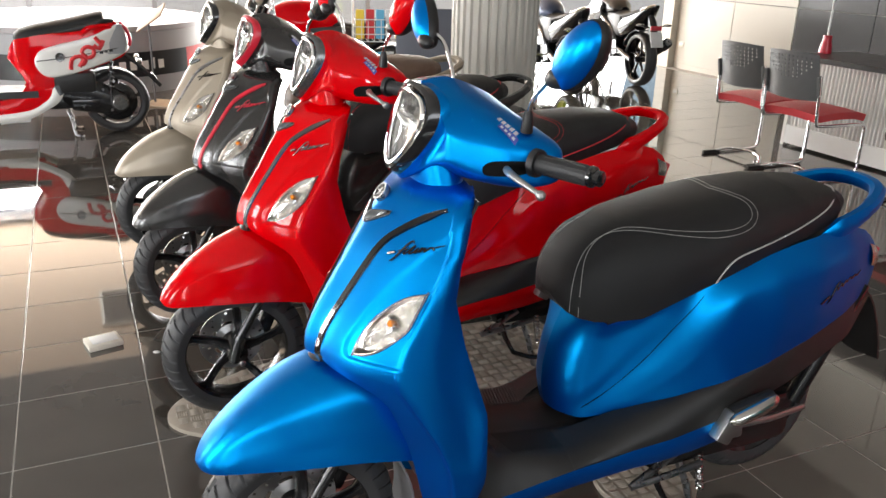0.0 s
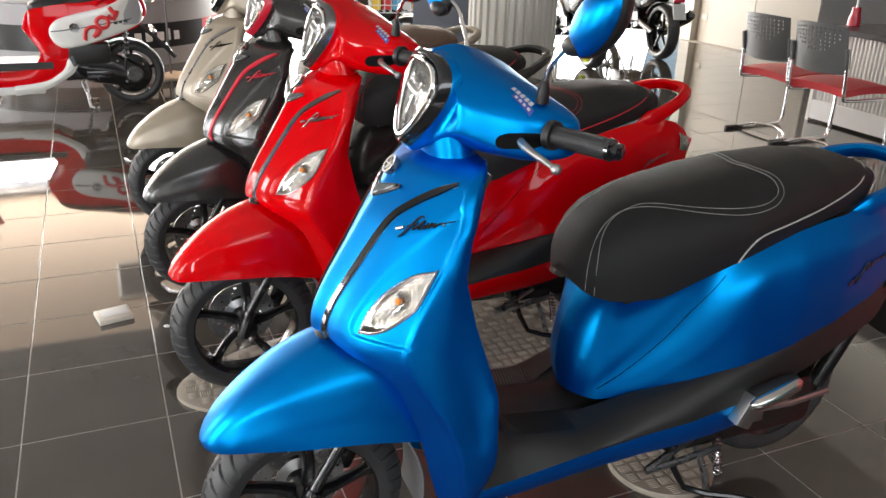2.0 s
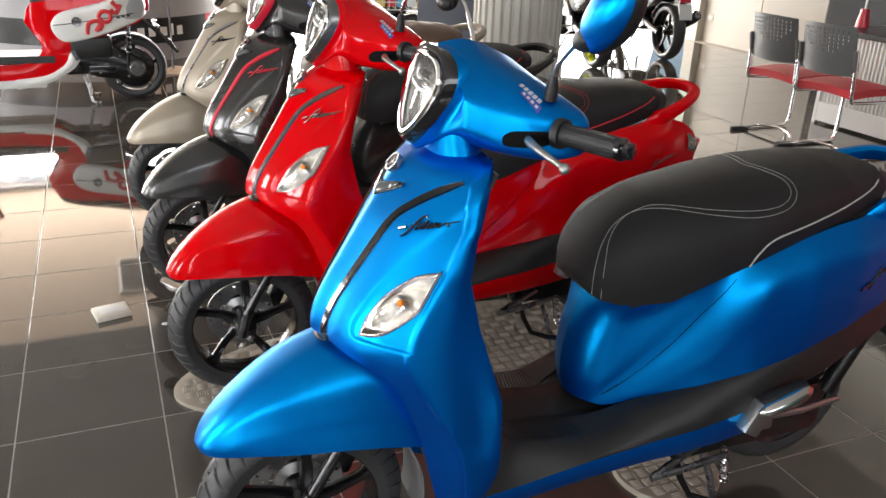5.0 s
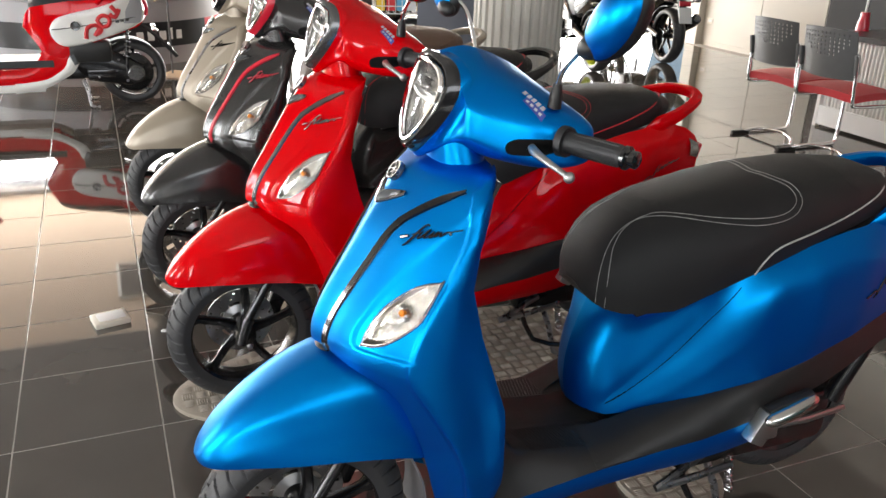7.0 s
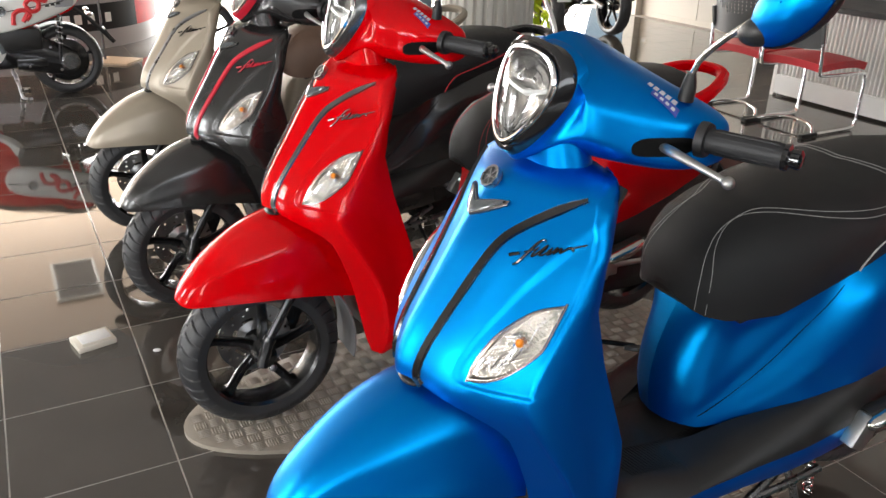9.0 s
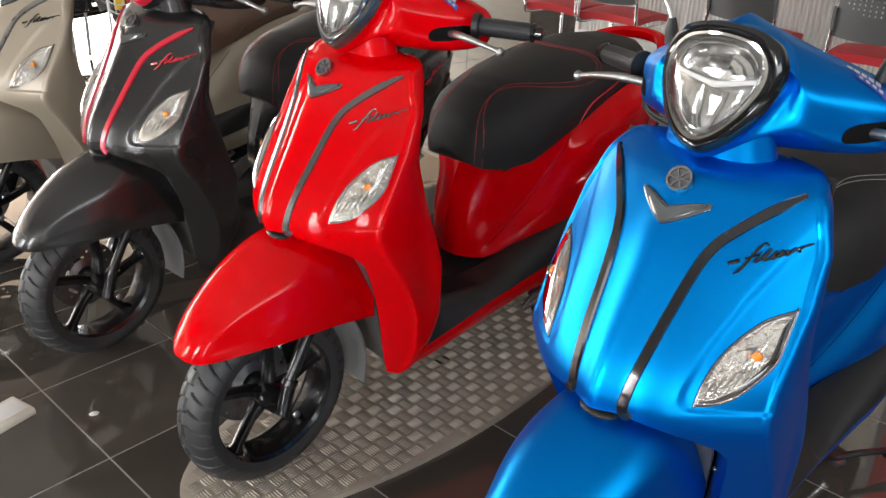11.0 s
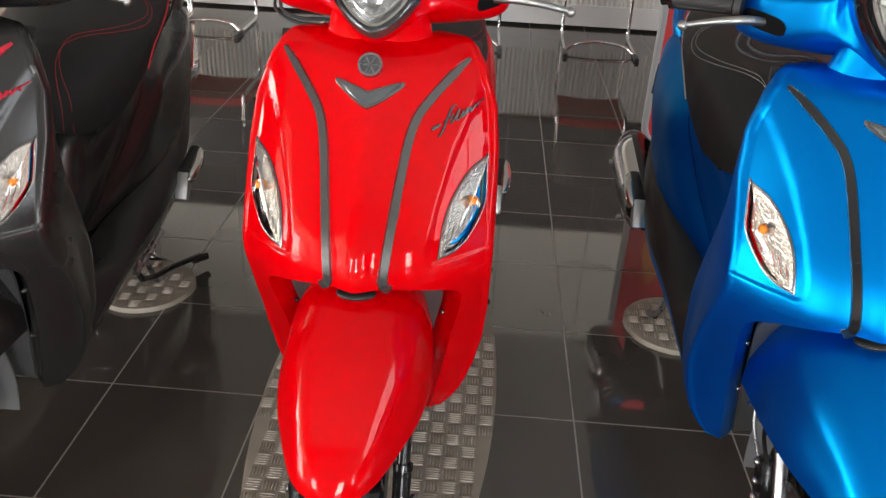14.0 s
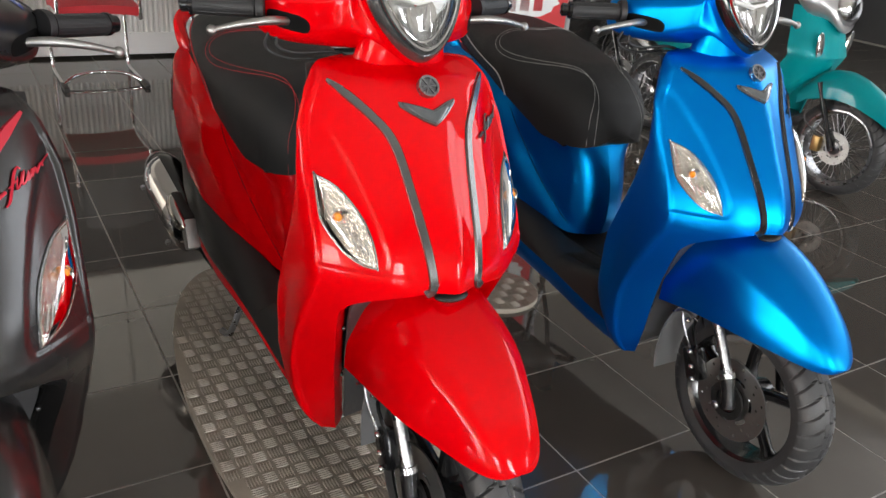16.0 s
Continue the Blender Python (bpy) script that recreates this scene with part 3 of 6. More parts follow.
        rows = [[(-0.006, (0.064 * math.cos(q) * k + 0.004) * sg, 0.046 * math.sin(q) * k + 0.024 * math.cos(q) * k) for q in np.linspace(0, 2 * math.pi, 30, endpoint=False)] for k in (0.02, 0.5, 0.97)]
        add_grid(bm, rows, True)
        bmesh.ops.transform(bm, matrix=Matrix.Translation(mc) @ pose(0, 0, 0, 14 * sg, -4, 6 * sg), verts=bm.verts)
        part("mirror_glass", bm, MIRROR, mirror)
    part("brake_hose", tube(B(), [(-0.425, -0.19, 1.040), (-0.435, -0.20, 1.000), (-0.425, -0.165, 0.985), (-0.405, -0.10, 0.990), (-0.385, -0.06, 0.975)], 0.0036, 8), GRIP_RUBBER, top)
    part("throttle_cable", tube(B(), [(-0.44, -0.205, 1.035), (-0.452, -0.215, 0.992), (-0.44, -0.17, 0.972), (-0.41, -0.09, 0.978), (-0.39, -0.05, 0.965)], 0.0032, 8), GRIP_RUBBER, top)
    # front fender
    TOP = [(0.207, 0.4285, 0.006), (0.202, 0.440, 0.032), (0.187, 0.465, 0.058), (0.15, 0.508, 0.080), (0.09, 0.556, 0.094), (0.02, 0.596, 0.104), (-0.06, 0.624, 0.110), (-0.14, 0.632, 0.110), (-0.235, 0.60, 0.105)]
    LOW = [(0.206, 0.4265), (0.199, 0.4215), (0.180, 0.4205), (0.145, 0.425), (0.09, 0.430), (0.02, 0.433), (-0.06, 0.430), (-0.14, 0.418), (-0.235, 0.395)]
    rows = []
    for (x, zt, w), (xl, zl) in zip(TOP, LOW):
        row, w = [], w * (0.92 + 0.28 * step01((0.19 - x) / 0.22))
        for q in np.linspace(-1, 1, 41):
            a = q * math.pi / 2
            y = w * math.copysign(abs(math.sin(a)) ** 0.75, a)
            f = abs(math.cos(a)) ** 0.85
            groove = 0.0032 * math.exp(-((f - 0.48) / 0.17) ** 2) - 0.0014 * math.exp(-((f - 0.80) / 0.12) ** 2)
            groove *= min(1.0, max(0.0, 0.19 - x) / 0.10)
            row.append((xl + (x - xl) * f, y - math.copysign(groove, y), zl + (zt - zl) * f - groove * 0.35))
        rows.append(np.array(row).ravel())
    rows = spline(rows, 4).reshape(-1, 41, 3)
    part("front_fender", sheet(B(), rows, 0.004), lower, top)
    bm = B()
    rows = []
    for a in np.linspace(radians(112), radians(194), 18):
        rows.append([(0.258 * math.cos(a), y, 0.228 + 0.258 * math.sin(a)) for y in np.linspace(-0.07, 0.07, 7)])
    part("fender_liner", sheet(bm, rows, 0.004), GUARD_GREY, top, "grey plastic guard behind the front wheel")
    # small oval plug under the nose
    part("nose_plug", ball(B(), (-0.066, 0, 0.626), (0.022, 0.034, 0.009), 16), BLACK_PLASTIC, top)
    # forks
    for sg in (1, -1):
        bm = B()
        tube(bm, [(0.022, 0.094 * sg, 0.228), (-0.001, 0.094 * sg, 0.302)], [0.016, 0.0175], 14, n=1)
        fork = part("fork_leg", bm, BLACK_ALLOY, top)
        bm = B()
        tube(bm, [(0.0, 0.094 * sg, 0.300), (-0.092, 0.094 * sg, 0.452)], 0.0125, 14, n=1)
        tube(bm, [(-0.001, 0.094 * sg, 0.298), (-0.007, 0.094 * sg, 0.309)], 0.0185, 14, n=1)
        part("fork_tube", bm, BLACK_ALLOY if sg > 0 else STEEL, fork)
        part("axle_nut", ball(B(), (0.0, 0.116 * sg, 0.228), (0.011, 0.008, 0.011), 8), STEEL, fork)
    wheel("front_wheel", top, Vector((0, 0, 0.228)), 0.224, -0.062)
    bm = B()
    box(bm, (-0.115, -0.078, 0.265), (0.05, 0.036, 0.085), 0.012, pose(0, 0, 0, 0, -25, 0))
    tube(bm, [(-0.11, -0.085, 0.30), (-0.13, -0.10, 0.37), (-0.11, -0.09, 0.45)], 0.004, 6)
    caliper = part("brake_caliper", bm, BLACK_ALLOY, top)
    part("sensor_ring", lathe(B(), [(0.030, -0.070), (0.046, -0.070), (0.048, -0.073), (0.048, -0.078), (0.030, -0.078)], 36, "y", (0, 0, 0.228), True), BLACK_PLASTIC, caliper)
    part("brake_pipe", tube(B(), [(-0.125, -0.10, 0.31), (-0.150, -0.115, 0.37), (-0.165, -0.112, 0.42), (-0.135, -0.105, 0.45)], 0.003, 6), STEEL, caliper)
    part("pipe_clip", tube(B(), [(-0.112, -0.112, 0.395), (-0.150, -0.118, 0.405), (-0.185, -0.120, 0.385)], 0.0032, 6), STEEL, caliper)
    for z in (0.235, 0.265, 0.30, 0.375):
        part("bolt", ball(B(), (-0.10 - (z - 0.25) * 0.4, -0.100, z), 0.0075, 10), CHROME, caliper)
    rear_half(top, paint, lower, seat_mat, thread, piping, mark)
    return top

def wheel(name, top, c, R, disc_y, wide=0.052, spokes=5, rim_mat=None, disc=1.0):
    hub = part(name, lathe(B(), [(0.012, -0.06), (0.032, -0.055), (0.036, -0.02), (0.036, 0.02), (0.03, 0.055), (0.012, 0.06)], 24, "y", c, True), rim_mat or BLACK_ALLOY, top)
    # tyre with slanted tread cuts
    near = disc_y is not None
    rows, n = [], 720 if near else 360
    for i in range(n):
        a = 2 * math.pi * i / n
        row = []
        for v in np.linspace(-1, 1, 47 if near else 29).tolist():
            q = v * 1.95
            r = R - 0.043 + 0.043 * math.cos(q) if abs(q) < math.pi / 2 else R - 0.043 - 0.022 * (abs(q) - math.pi / 2) / 0.38
            y = wide * math.sin(min(abs(q), 1.57)) * math.copysign(1, v) * (1 - 0.25 * max(0, abs(q) - 1.57))
            ph = (a * 36 / math.pi / 2 + (0.9 if v > 0 else 0.4) + abs(v) * 2.0 - 1.0 * v * v) % 1.0
            if 0.14 < abs(v) < 0.74 and ph < (0.12 if near else 0.17):
                r -= 0.006
            if abs(v - 0.05 * (1 if (a * 11 / math.pi) % 1.0 < 0.5 else -1)) < 0.04:
                r -= 0.005
            if 0.66 < abs(v) < 0.80 and (a * 44 / math.pi / 2) % 1.0 < 0.09:
                r -= 0.003
            row.append(Vector((r * math.cos(a), y, r * math.sin(a))) + c)
        rows.append(row)
    bm = B()
    add_grid(bm, rows, False, True)
    part("tyre", bm, RUBBER, hub)
    ri = R - 0.058
    bm = lathe(B(), [(ri + 0.006, -0.045), (ri, -0.046), (ri - 0.012, -0.036), (ri - 0.016, 0), (ri - 0.012, 0.036), (ri, 0.046), (ri + 0.006, 0.045), (ri - 0.004, 0)], 60, "y", c, True)
    part("rim", bm, rim_mat or BLACK_ALLOY, hub)
    if spokes == 5:
        for k in range(5):
            a = k * 2 * math.pi / 5 + 0.35
            d = Vector((math.cos(a), 0, math.sin(a)))
            t = Vector((-math.sin(a), 0, math.cos(a)))
            rows = []
            for r, h, th in ((0.025, 0.017, 0.022), (0.07, 0.012, 0.016), (ri - 0.03, 0.012, 0.014), (ri - 0.006, 0.022, 0.024)):
                p = c + d * r + t * 0.012 * math.sin(r * 18)
                rows.append([p + t * (h * cx) + Vector((0, th * cy, 0)) for cx, cy in ((-1, -0.5), (-0.5, -1), (0.5, -1), (1, -0.5), (1, 0.5), (0.5, 1), (-0.5, 1), (-1, 0.5))])
            bm = B()
            add_grid(bm, rows, True)
            part("spoke", bm, rim_mat or BLACK_ALLOY, hub)
    else:
        bm = B()
        for k in range(spokes):
            a = k * 2 * math.pi / spokes
            o = 0.5 if k % 2 else -0.5
            s = 1 if (k // 2) % 2 else -1
            p = c + Vector((0.03 * math.cos(a + o), 0.03 * s, 0.03 * math.sin(a + o)))
            e = c + Vector(((ri - 0.004) * math.cos(a), 0, (ri - 0.004) * math.sin(a)))
            tube(bm, [p, e], 0.0017, 5, n=1)
        part("wire_spokes", bm, STEEL, hub)
    if disc_y is not None:
        bm = B()
        nn, rr = 72, [disc * q for q in (0.052, 0.064, 0.072, 0.080, 0.088, 0.096, 0.104)]
        vs = [[[bm.verts.new(c + Vector((r * math.cos(2 * math.pi * i / nn), disc_y + o, r * math.sin(2 * math.pi * i / nn)))) for o in (-0.002, 0.002)] for r in rr] for i in range(nn)]
        hole = lambda i, j: (j in (2, 4) and (i + 2 * j) % 6 == 0) or (j == 0 and i % 12 < 7)
        for i in range(nn):
            for j in range(len(rr) - 1):
                if hole(i, j):
                    continue
                k = (i + 1) % nn
                bm.faces.new((vs[i][j][0], vs[k][j][0], vs[k][j + 1][0], vs[i][j + 1][0]))
                bm.faces.new((vs[i][j][1], vs[i][j + 1][1], vs[k][j + 1][1], vs[k][j][1]))
            k = (i + 1) % nn
            bm.faces.new((vs[i][-1][0], vs[k][-1][0], vs[k][-1][1], vs[i][-1][1]))
        lathe(bm, [(0.034 * disc, disc_y * 0.9), (0.054 * disc, disc_y), (0.054 * disc, disc_y * 0.97), (0.03 * disc, disc_y * 0.8)], 24, "y", c)
        part("brake_disc", bm, DISC_STEEL, hub, "drilled steel brake disc")
    return hub

BODY_LOW = [(-0.55, 0.382), (-0.62, 0.380), (-0.70, 0.390), (-0.76, 0.404), (-0.83, 0.425), (-0.94, 0.458), (-1.06, 0.485), (-1.27, 0.537), (-1.45, 0.580), (-1.60, 0.62)]
BODY_TOP = [(-0.55, 0.655), (-0.66, 0.655), (-0.80, 0.69), (-0.964, 0.738), (-1.2, 0.785), (-1.37, 0.805), (-1.48, 0.77), (-1.60, 0.70)]
BODY_HALF = [(-0.55, 0.080), (-0.62, 0.098), (-0.70, 0.118), (-0.78, 0.145), (-0.86, 0.172), (-0.98, 0.203), (-1.12, 0.216), (-1.26, 0.208), (-1.40, 0.178), (-1.50, 0.138), (-1.60, 0.085)]
SEAM = [(0.0, 0.02), (0.086, 0.062), (0.218, 0.146), (0.414, 0.216), (0.657, 0.273), (0.817, 0.324), (1.0, 0.40)]
NOSE_BACK = [(0.34, -0.640), (0.40, -0.622), (0.44, -0.614), (0.49, -0.615), (0.54, -0.624), (0.60, -0.644), (0.66, -0.672), (0.72, -0.69)]

def body_point(u, v, sg=1, out=0.0):
    x0 = -0.55 - 1.05 * u
    zb, zt = lerp_table(BODY_LOW, x0, 1), lerp_table(BODY_TOP, x0, 1)
    z = zb + (zt - zb) * v
    x = x0 + (lerp_table(NOSE_BACK, z, 1) + 0.55) * (1 - u) ** 5
    f = math.sqrt(max(0.0, 1 - (1 - min(1.0, u / 0.085)) ** 2)) if u < 0.085 else 1.0
    e = math.sqrt(max(0.0, 1 - ((u - 0.93) / 0.07) ** 2)) if u > 0.93 else 1.0
    d = u - lerp_table(SEAM, v, 1)
    # a narrow stem that flares under the seat and towards the foot, a hollow along the seam, then the full flank
    waist = 1 - 0.13 * math.exp(-((u - 0.14) / 0.13) ** 2) * math.sin(math.pi * min(1.0, 0.12 + v * 0.88))
    waist += 0.10 * (1 - v) ** 1.5 * math.exp(-((u - 0.30) / 0.24) ** 2)
    fade = math.sin(math.pi * min(1.0, 0.16 + 0.84 * v))
    waist -= 0.07 * math.exp(-((d + 0.012) / (0.035 if d < -0.012 else 0.05)) ** 2) * fade
    waist += 0.035 * math.exp(-((d - 0.11) / 0.06) ** 2) * fade
    belly = 0.90 + 0.10 * math.sin(math.pi * min(1.0, 0.10 + 0.85 * v))
    roll = 1 - 0.16 * max(0.0, (v - 0.72) / 0.28) ** 2
    y = lerp_table(BODY_HALF, x0, 1) * f * max(e, 0.05) * waist * belly * roll + out
    k = max(0.0, (v - 0.66) / 0.34) ** 2.2 * min(1.0, max(0.0, (0.42 - u) / 0.2)) * f
    y += (min(lerp_table(SEAT, min(x, -0.64), 1) * 0.94, 0.17) - y) * k
    return (x, y * sg, z)

SEAT = [(-0.612, 0.020, 0.700, 0.690), (-0.617, 0.050, 0.722, 0.674), (-0.627, 0.078, 0.748, 0.662), (-0.643, 0.100, 0.777, 0.653), (-0.675, 0.126, 0.812, 0.648), (-0.71, 0.145, 0.836, 0.650),
        (-0.78, 0.165, 0.857, 0.655), (-0.86, 0.179, 0.868, 0.690), (-0.98, 0.187, 0.886, 0.732), (-1.10, 0.178, 0.899, 0.765), (-1.24, 0.158, 0.904, 0.790), (-1.36, 0.128, 0.893, 0.808), (-1.42, 0.085, 0.870, 0.822), (-1.445, 0.02, 0.850, 0.835)]

def seat_point(x, q, out=0.0):
    """q from -1 (right lower edge) over the top (0) to 1 (left lower edge)."""
    w, zt, zl = (lerp_table(SEAT, x, c) for c in (1, 2, 3))
    a = abs(q) * math.pi / 2 * 1.12
    c, s = math.cos(a), math.sin(min(a, math.pi / 2))
    y = w * s ** 0.80
    if a > math.pi / 2:
        y *= 1 - 0.05 * (a - math.pi / 2) / 0.19
    mid = zl + 0.30 * (zt - zl)
    z = mid + (zt - mid) * max(c, 0) ** 0.70 if c > 0 else mid - (mid - zl) * (a - math.pi / 2) / (0.12 * math.pi / 2)
    return Vector((x, math.copysign(y + out * s, q) if q else 0.0, z + out * max(c, 0)))

def board_z(x, y):
    """Height of the floorboard."""
    yo = np.interp(-x, [0.345, 0.43, 0.62, 0.78], [0.175, 0.188, 0.200, 0.215])
    k = min(1.0, abs(y) / yo)
    zc = np.interp(-x, [0.345, 0.375, 0.43, 0.60, 0.70, 0.78], [0.50, 0.45, 0.378, 0.356, 0.365, 0.385])
    ed = np.interp(-x, [0.345, 0.43, 0.62, 0.78], [0.27, 0.290, 0.326, 0.352])
    ridge = 0.010 * math.exp(-((abs(y) - 0.06) / 0.02) ** 2)
    tt = max(0.0, (k - 0.72) / 0.28)
    z = zc - 0.012 * max(0, k - 0.3) - ridge * 0.3
    return z + (ed - z) * tt ** 2

def rear_half(top, paint, lower, seat_mat, thread, piping, mark):
    us = np.concatenate([np.linspace(0, 0.085, 10) , np.linspace(0.10, 0.93, 40), np.linspace(0.94, 1.0, 8)])
    for sg in (1, -1):
        rows = [[body_point(u, v, sg) for u in us] for v in np.linspace(0, 1, 18)]
        body = part("side_cover", sheet(B(), rows, 0.004 * sg), paint, top)
        bm = B()
        tube(bm, [body_point(u, v, sg, -0.0005) for u, v in [(lerp_table(SEAM, v, 1) + 0.008, v) for v in (0.0, 0.1, 0.22, 0.42, 0.66, 0.82, 0.97)]], 0.0013, 6)
        part("panel_seam", bm, SEAM_AND_SHADE, body)
        bm = B()
        def stroke(pts, rad, n=4):
            tube(bm, [body_point(0.675 + 0.145 * u + 0.02 * v, 0.38 + 0.12 * u + 0.32 * v, sg, 0.0025) for u, v in pts], rad, 6, n=n)
        stroke([(0.0, 0.04), (0.20, 0.06)], 0.0028, 1)
        stroke([(0.20, -0.16), (0.27, -0.08), (0.36, 0.22), (0.43, 0.27)], [0.0012, 0.0022, 0.0022, 0.0012])
        stroke([(0.40, 0.14), (0.42, 0.0), (0.50, 0.14), (0.54, 0.0), (0.62, 0.11), (0.66, 0.0), (0.73, 0.10), (0.78, 0.0), (0.86, 0.09), (0.91, 0.01), (1.05, 0.09)], [0.0010, 0.0022, 0.0013, 0.0022, 0.0012])
        part("script_mark", bm, mark, body)
        # black cover below it, down to the painted skirt
        rows = []
        for x in np.linspace(-0.60, -1.56, 40):
            u = (-0.55 - x) / 1.05
            bx, by, bz = body_point(u, 0.0)
            hi = bz + 0.006
            lo = np.interp(-x, [0.62, 0.85, 1.03, 1.2, 1.45, 1.56], [0.330, 0.364, 0.395, 0.43, 0.49, 0.56])
            yo = np.interp(-x, [0.62, 0.85, 1.0, 1.2, 1.45, 1.56], [0.198, 0.225, 0.228, 0.205, 0.15, 0.10])
            row = []
            mix = min(1.0, max(0.0, (-x - 0.60) / 0.16))
            mix = mix * mix * (3 - 2 * mix)
            for t in np.linspace(0, 1, 10):
                y = by - 0.006 + (yo - by + 0.006) * math.sin(t * math.pi / 2)
                z = hi + (lo - hi) * (1 - math.cos(t * math.pi / 2)) - 0.002
                row.append((x, y * sg, z * mix + (board_z(x, y) + 0.0012) * (1 - mix)))
            rows.append(row)
        part("lower_side_cover", sheet(B(), rows, 0.004 * sg), BLACK_PLASTIC, top)
        # painted skirt
        rows = []
        for x in np.linspace(-0.335, -1.075, 32):
            hi = np.interp(-x, [0.335, 0.375, 0.45, 0.62, 0.85, 1.03, 1.075], [0.262, 0.277, 0.298, 0.328, 0.365, 0.393, 0.385])
            lo = np.interp(-x, [0.335, 0.375, 0.45, 0.75, 0.94, 1.03, 1.075], [0.200, 0.207, 0.225, 0.272, 0.290, 0.305, 0.335])
            yo = np.interp(-x, [0.335, 0.375, 0.45, 0.62, 0.85, 1.0, 1.075], [0.160, 0.174, 0.190, 0.200, 0.226, 0.229, 0.22])
            rows.append([(x, (yo - 0.030 * (1 - k) ** 2 - 0.004 * k) * sg, lo + (hi - lo) * k) for k in np.linspace(0, 1, 8)])
        part("skirt", sheet(B(), rows, -0.004 * sg), lower, top)
        # passenger footrest, folded back
        bm = B()
        box(bm, (-0.990, 0.240 * sg, 0.372), (0.046, 0.036, 0.080), 0.008, pose(0, 0, 0, 0, -30, 0))
        box(bm, (-1.02, 0.225 * sg, 0.345), (0.05, 0.03, 0.03), 0.006)
        tube(bm, [(-1.02, 0.23 * sg, 0.36), (-1.14, 0.225 * sg, 0.35), (-1.26, 0.215 * sg, 0.352)], 0.008, 8, n=1)
        rest = part("passenger_footrest", bm, ALLOY, top, "silver folded passenger footrest")
        bm = B()
        box(bm, (-1.056, 0.244 * sg, 0.424), (0.120, 0.030, 0.026), 0.010, pose(0, 0, 0, 0, 16, -6 * sg))
        part("footrest_rubber", bm, BLACK_PLASTIC, rest)
        bm = B()
        tube(bm, [(-0.985, 0.255 * sg, 0.394), (-1.00, 0.260 * sg, 0.400), (-1.055, 0.263 * sg, 0.416), (-1.105, 0.258 * sg, 0.430), (-1.118, 0.252 * sg, 0.434)], [0.008, 0.017, 0.019, 0.017, 0.007], 14, n=3)
        part("footrest_plate", bm, BRIGHT_ALLOY, rest)
        # tail lamp
        bm = B()
        rows = []
        for u in np.linspace(0.885, 0.985, 10):
            rows.append([body_point(u, v, sg, 0.002 + 0.006 * math.sin(math.pi * (v - 0.46) / 0.38)) for v in np.linspace(0.46 + 1.4 * max(0.0, 0.94 - u), 0.84, 7)])
        add_grid(bm, rows)
        part("rear_indicator", bm, LAMP_FACETS, top, "clear rear lamp")
    # tail lamp across the back
    bm = B()
    rows = []
    for z in np.linspace(0.62, 0.70, 6):
        rows.append([(-1.590 + 0.02 * (y / 0.09) ** 2 - (z - 0.66) * 0.3 + 0.012, y, z) for y in np.linspace(-0.085, 0.085, 13)])
    part("tail_lamp", sheet(B(), rows, 0.01), RED_TRIM, top, "red tail lamp")
    # body top below the seat
    rows = []
    for x in np.linspace(-0.70, -1.55, 14):
        u = (-0.55 - x) / 1.05
        bx, by, bz = body_point(u, 0.97)
        rows.append([(x, by * k * 0.94, bz - 0.006) for k in np.linspace(-1, 1, 7)])
    part("under_seat_deck", sheet(B(), rows, 0.01), BLACK_PLASTIC, top)
    # floorboard
    rows = []
    for x in np.concatenate([np.linspace(-0.345, -0.43, 6), np.linspace(-0.46, -0.78, 12)]):
        row = []
        for k in np.linspace(-1, 1, 25):
            yo = np.interp(-x, [0.345, 0.43, 0.62, 0.78], [0.175, 0.188, 0.200, 0.215])
            row.append((x, yo * k, board_z(x, yo * k)))
        rows.append(row)
    board = part("floorboard", sheet(B(), rows, 0.01), BLACK_PLASTIC, top, "black plastic floorboard with ribbed mats")
    for sg in (1, -1):
        for i in range(34):
            x = -0.45 - 0.0084 * i
            zc = np.interp(-x, [0.43, 0.60, 0.70, 0.78], [0.378, 0.356, 0.365, 0.385]) + 0.0005
            part("mat_rib", tube(B(), [(x, 0.065 * sg, zc - 0.002), (x - 0.02, 0.145 * sg, zc - 0.007)], 0.0013, 5, n=1), BLACK_PLASTIC, board)
    # seat
    xs = np.concatenate([np.linspace(-0.612, -0.645, 10), np.linspace(-0.655, -1.36, 36), np.linspace(-1.375, -1.445, 9)])
    rows = [[tuple(seat_point(x, q)) for q in np.linspace(-1, 1, 41)] for x in xs]
    bm = B()
    add_grid(bm, rows)
    for r in (rows[0], rows[-1]):
        bm.faces.new([bm.verts.new(q) for q in r])
    seat = part("seat", bm, seat_mat, top)
    rows = [[tuple(Vector((x, seat_point(x, 1).y * k, seat_point(x, 1).z + 0.001))) for k in np.linspace(-1, 1, 5)] for x in xs]
    bm = B()
    add_grid(bm, rows)
    part("seat_base", bm, BLACK_PLASTIC, seat)
    for off in (0.0, 0.013):
        bm = B()
        loop = [(-0.630 - off, 0.99), (-0.632 - off, 0.67), (-0.651 - off, 0.35), (-0.684 - off, 0.22), (-0.73 - off, 0.20 - off), (-0.783, 0.288 - off * 4), (-0.875, 0.496 - off * 5), (-0.961, 0.646 - off * 6), (-1.036 + off, 0.665 - off * 5), (-1.074 + off, 0.527 - off * 2), (-1.085 + off, 0.31), (-1.071 + off, 0.10), (-1.062 + off, 0.0)]
        path = [seat_point(x, q, 0.0016) for x, q in loop] + [seat_point(x, -q, 0.0016) for x, q in loop[-2::-1]]
        tube(bm, path, 0.00058, 5, n=5)
        part("stitching", bm, thread, seat)
